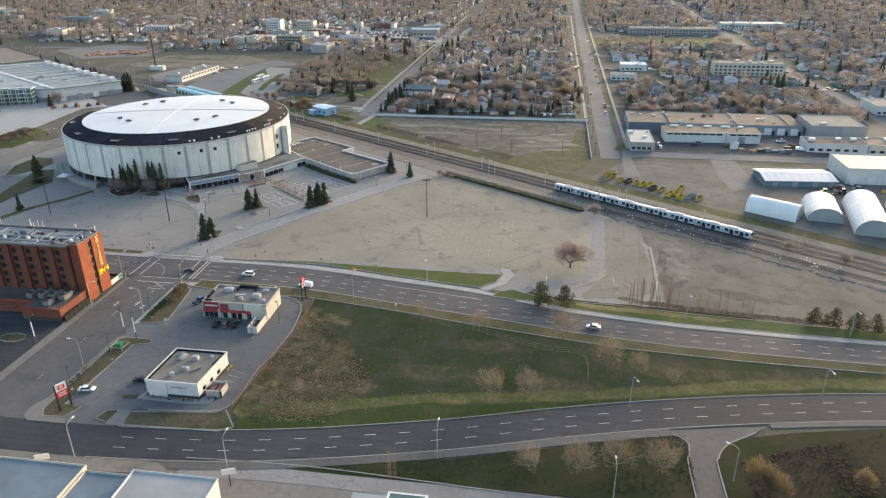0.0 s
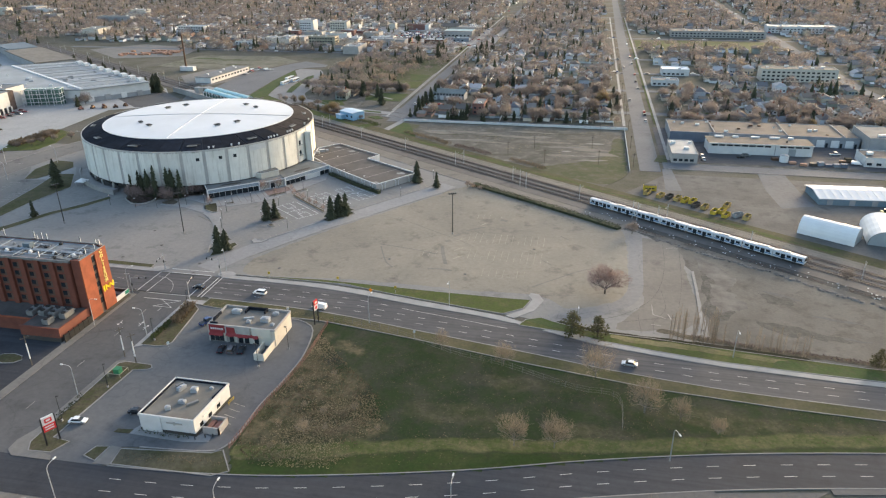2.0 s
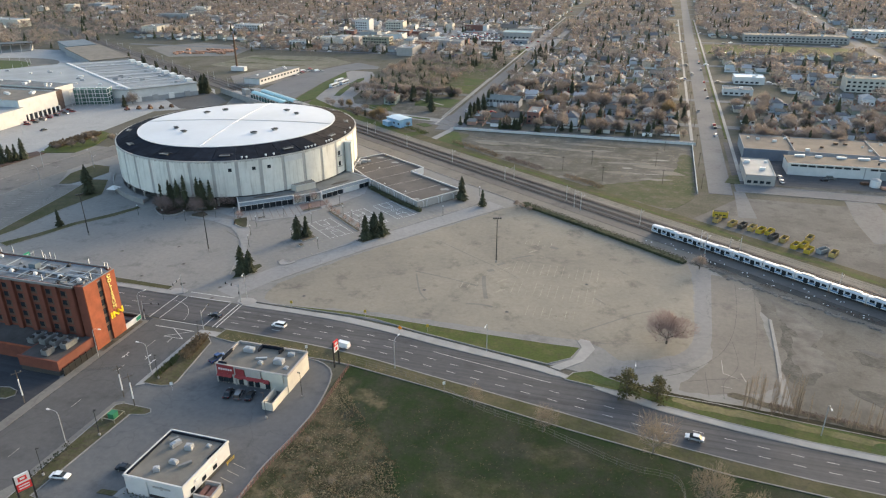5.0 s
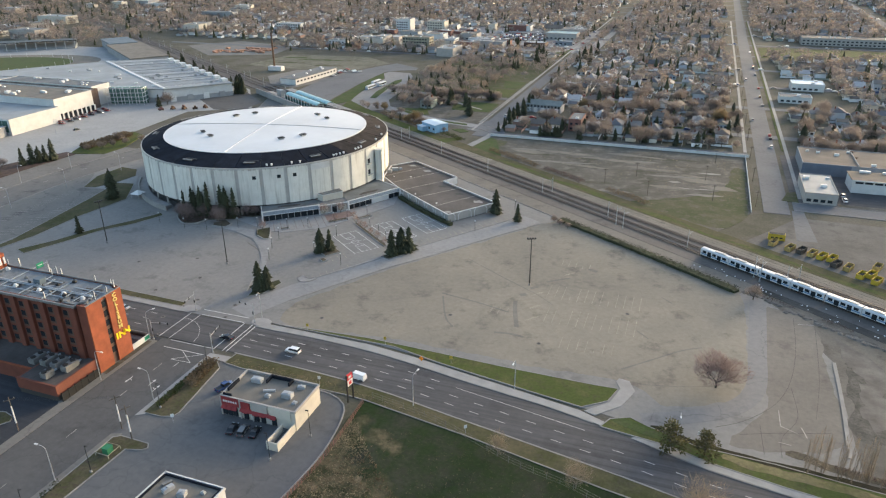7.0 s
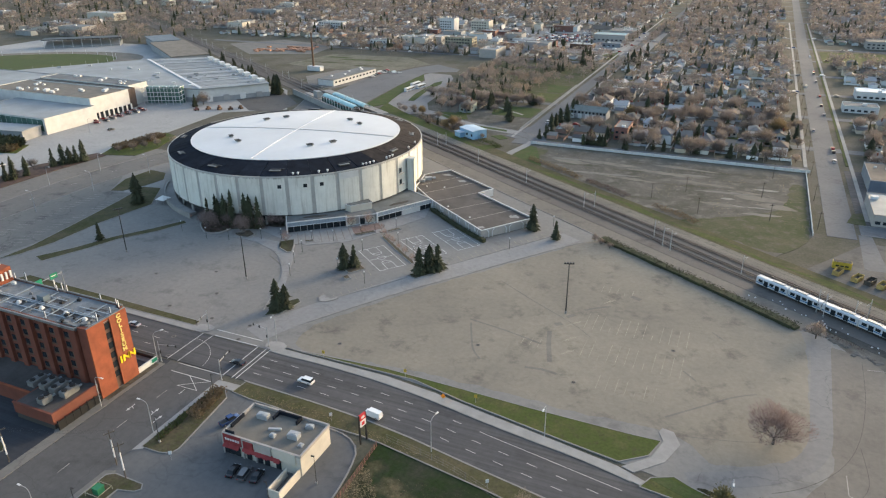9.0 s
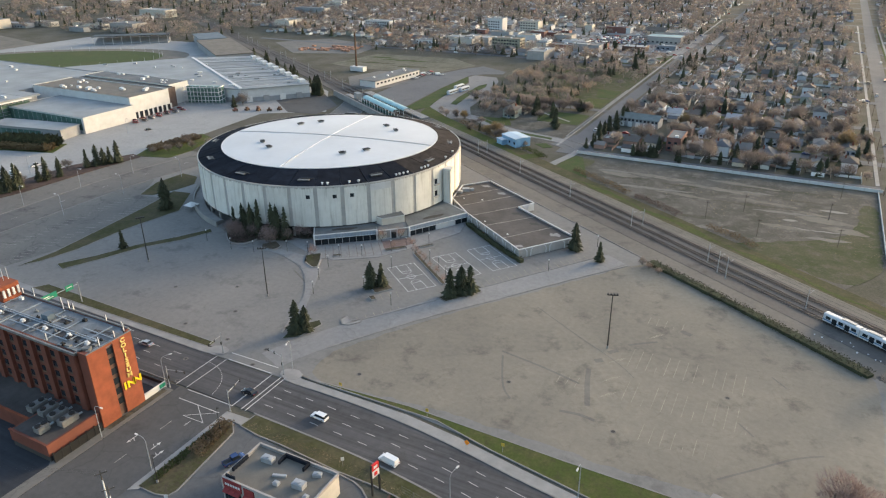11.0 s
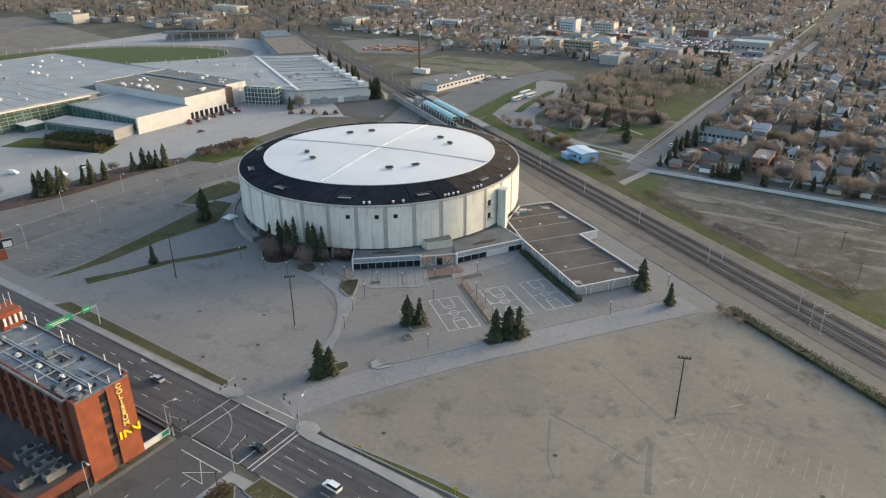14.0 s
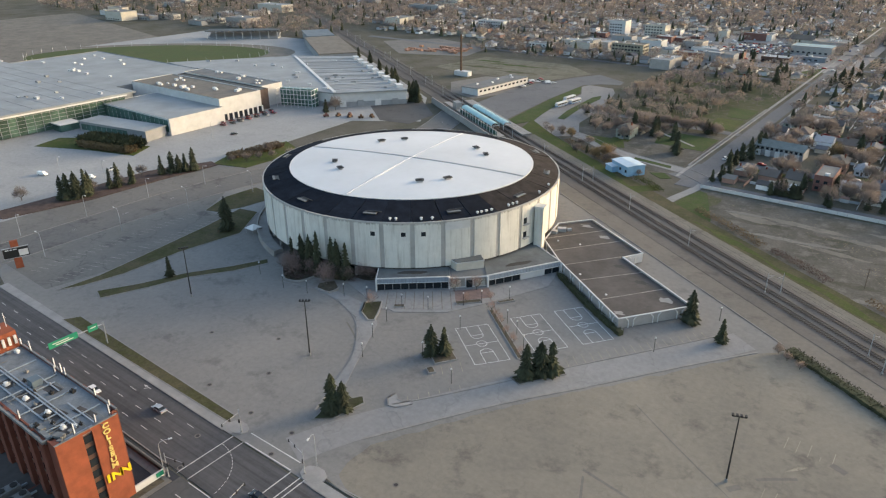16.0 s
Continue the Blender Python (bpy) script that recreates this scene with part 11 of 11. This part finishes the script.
for k in range(60):                            # rows along the cross street
    spots.append((S2X + rnd.choice([-10.5, 9.5]) + rnd.uniform(-1, 1), rnd.uniform(380, 800), rnd.uniform(7, 11)))
for x, y, h in ((-129, 217, 8), (-147, 212, 7), (-150, 216, 6), (-119, 262, 7), (-138, 258, 8), (-160, 262, 9), (-166, 280, 9), (-112, 290, 9)):
    spots.append((x, y, h))
for k in range(250):
    x, y = rnd.uniform(-345, -65), rnd.uniform(480, 745)
    if not (-185 < x < -150 and 606 < y < 706) and not (-220 < x < -192 and 478 < y < 516):
        spots.append((x, y, rnd.uniform(5, 9)))
for k in range(1900):                           # far west beyond the race track
    spots.append((rnd.uniform(-1250, -600), rnd.uniform(420, 1300), rnd.uniform(8, 13)))
for k in range(26):
    spots.append((rnd.uniform(-170, -122), rnd.uniform(262, 300), rnd.uniform(4, 7)))
for k in range(46):
    spots.append((rnd.uniform(-420, -250), rnd.uniform(466, 505), rnd.uniform(5, 9)))
for k in range(24):
    p = on_rail(rnd.uniform(-225, -110), rnd.uniform(24, 34))
    spots.append((*p, rnd.uniform(3, 7)))
for k in range(50):
    x, y = rnd.uniform(100, 270), rnd.uniform(210, 232)
    spots.append((x, y, rnd.uniform(6, 11)))
for k in range(70):                            # gardens behind the lane
    spots.append((rnd.uniform(-66, 78), rnd.uniform(206, 300), rnd.uniform(5.5, 10)))
spots = [s for s in spots if abs(s[0] - S1X) > 12 and abs(s[0] - S2X) > 8]
spots.sort(key=lambda q: (q[0] - 20) ** 2 + (q[1] - 120) ** 2)
FIRS = ((-125, 270, 14), (-100, 240, 11), (-71, 238, 10), (-69, 251, 11), (-67, 262, 12), (-42, 203.5, 8), (-38, 205, 9), (-31, 204.5, 8), (-18, 204, 7), (-70, 207, 7), (-66, 211, 8), (-126, 468, 14), (-106, 474, 16), (-104.5, 497, 15), (-61, 488, 17), (-56, 492, 18), (-57, 546, 15), (-148, 565, 14), (-65, 270, 13), (-63.5, 275, 12), (-19, 297, 14), (-16, 201.5, 6), (-66, 352, 10), (-10, 330, 12), (8, 300, 11), (26, 239, 11), (12, 212, 9), (-2, 208, 8))
for i, (x, y, h) in enumerate(FIRS):
    SPRUCE[i % 3].put(x, y, 0, h / 10.5, i * 47)
for i, (x, y, h) in enumerate(spots[:300]):
    r = rnd.random()
    if r < 0.17:
        SPRUCE[i % 3].put(x, y, 0, h / 10.5, i * 31)
    elif r < 0.22:
        BUD[i % 2].put(x, y, 0, h / 10.0, i * 31)
    else:
        BARE[i % 4].put(x, y, 0, h / 10.0, i * 31)
crowns, firs = Geo(), Geo()
for x, y, h in spots[300:]:
    if rnd.random() < 0.21:
        r = h * 0.25
        for z0, z1, q in ((0.1, 0.55, 1.0), (0.35, 0.8, 0.75), (0.6, 1.05, 0.45)):
            n, o = 6, rnd.random()
            ring = [(x + r * q * rnd.uniform(0.75, 1.25) * math.cos(o + i * 6.283 / n), y + r * q * rnd.uniform(0.75, 1.25) * math.sin(o + i * 6.283 / n), h * z0) for i in range(n)]
            firs.add(ring + [(x, y, h * z1)], [(i, (i + 1) % n, n) for i in range(n)])
        continue
    dist = math.hypot(x - 40, y + 200)
    m = 230 if dist < 640 else 136 if dist < 900 else 72 if dist < 1200 else 36
    rad = h * rnd.uniform(0.48, 0.70)
    bit = h * (0.10 if dist < 640 else 0.13 if dist < 900 else 0.17 if dist < 1200 else 0.25)
    lean = rnd.uniform(0, 6.283)
    clumps = [(0.0, 0.0, h * 0.74)]
    for i in range(7):
        a, q = lean + i * 0.9 + rnd.uniform(-0.3, 0.3), rad * rnd.uniform(0.38, 0.72)
        clumps.append((q * math.cos(a), q * math.sin(a), h * rnd.uniform(0.42, 0.72)))
    for i in range(m):
        k = clumps[i % 8]
        size = rad * 0.46
        a, u, q = rnd.uniform(0, 6.283), rnd.uniform(-0.8, 1), rnd.random() ** 0.4 * size
        f = math.sqrt(1 - u * u)
        c = (x + k[0] + q * f * math.cos(a), y + k[1] + q * f * math.sin(a), k[2] + q * u * 0.85)
        e1, e2, e3 = rnd.uniform(-1, 1) * bit, rnd.uniform(-1, 1) * bit, rnd.uniform(-0.3, 1.0) * bit
        w1, w2, w3 = rnd.uniform(-0.6, 0.6) * bit, rnd.uniform(-0.6, 0.6) * bit, rnd.uniform(-0.4, 0.5) * bit
        crowns.add([(c[0] - e1 * 0.7, c[1] - e2 * 0.7, c[2] - e3 * 0.7), (c[0] + e1, c[1] + e2, c[2] + e3), (c[0] + w1, c[1] + w2, c[2] + w3)], [(0, 1, 2)])
    crowns.add([(x - 0.2, y, 0), (x + 0.2, y, 0), (x, y, h * 0.6)], [(0, 1, 2)])
tagged(part("far_tree_crowns", crowns, "twig_far"), "bare brown crowns of many far town trees", "trees", "", "stuff")
tagged(part("far_spruces", firs, "needle"), "dark far spruces among the houses", "trees", "", "stuff")
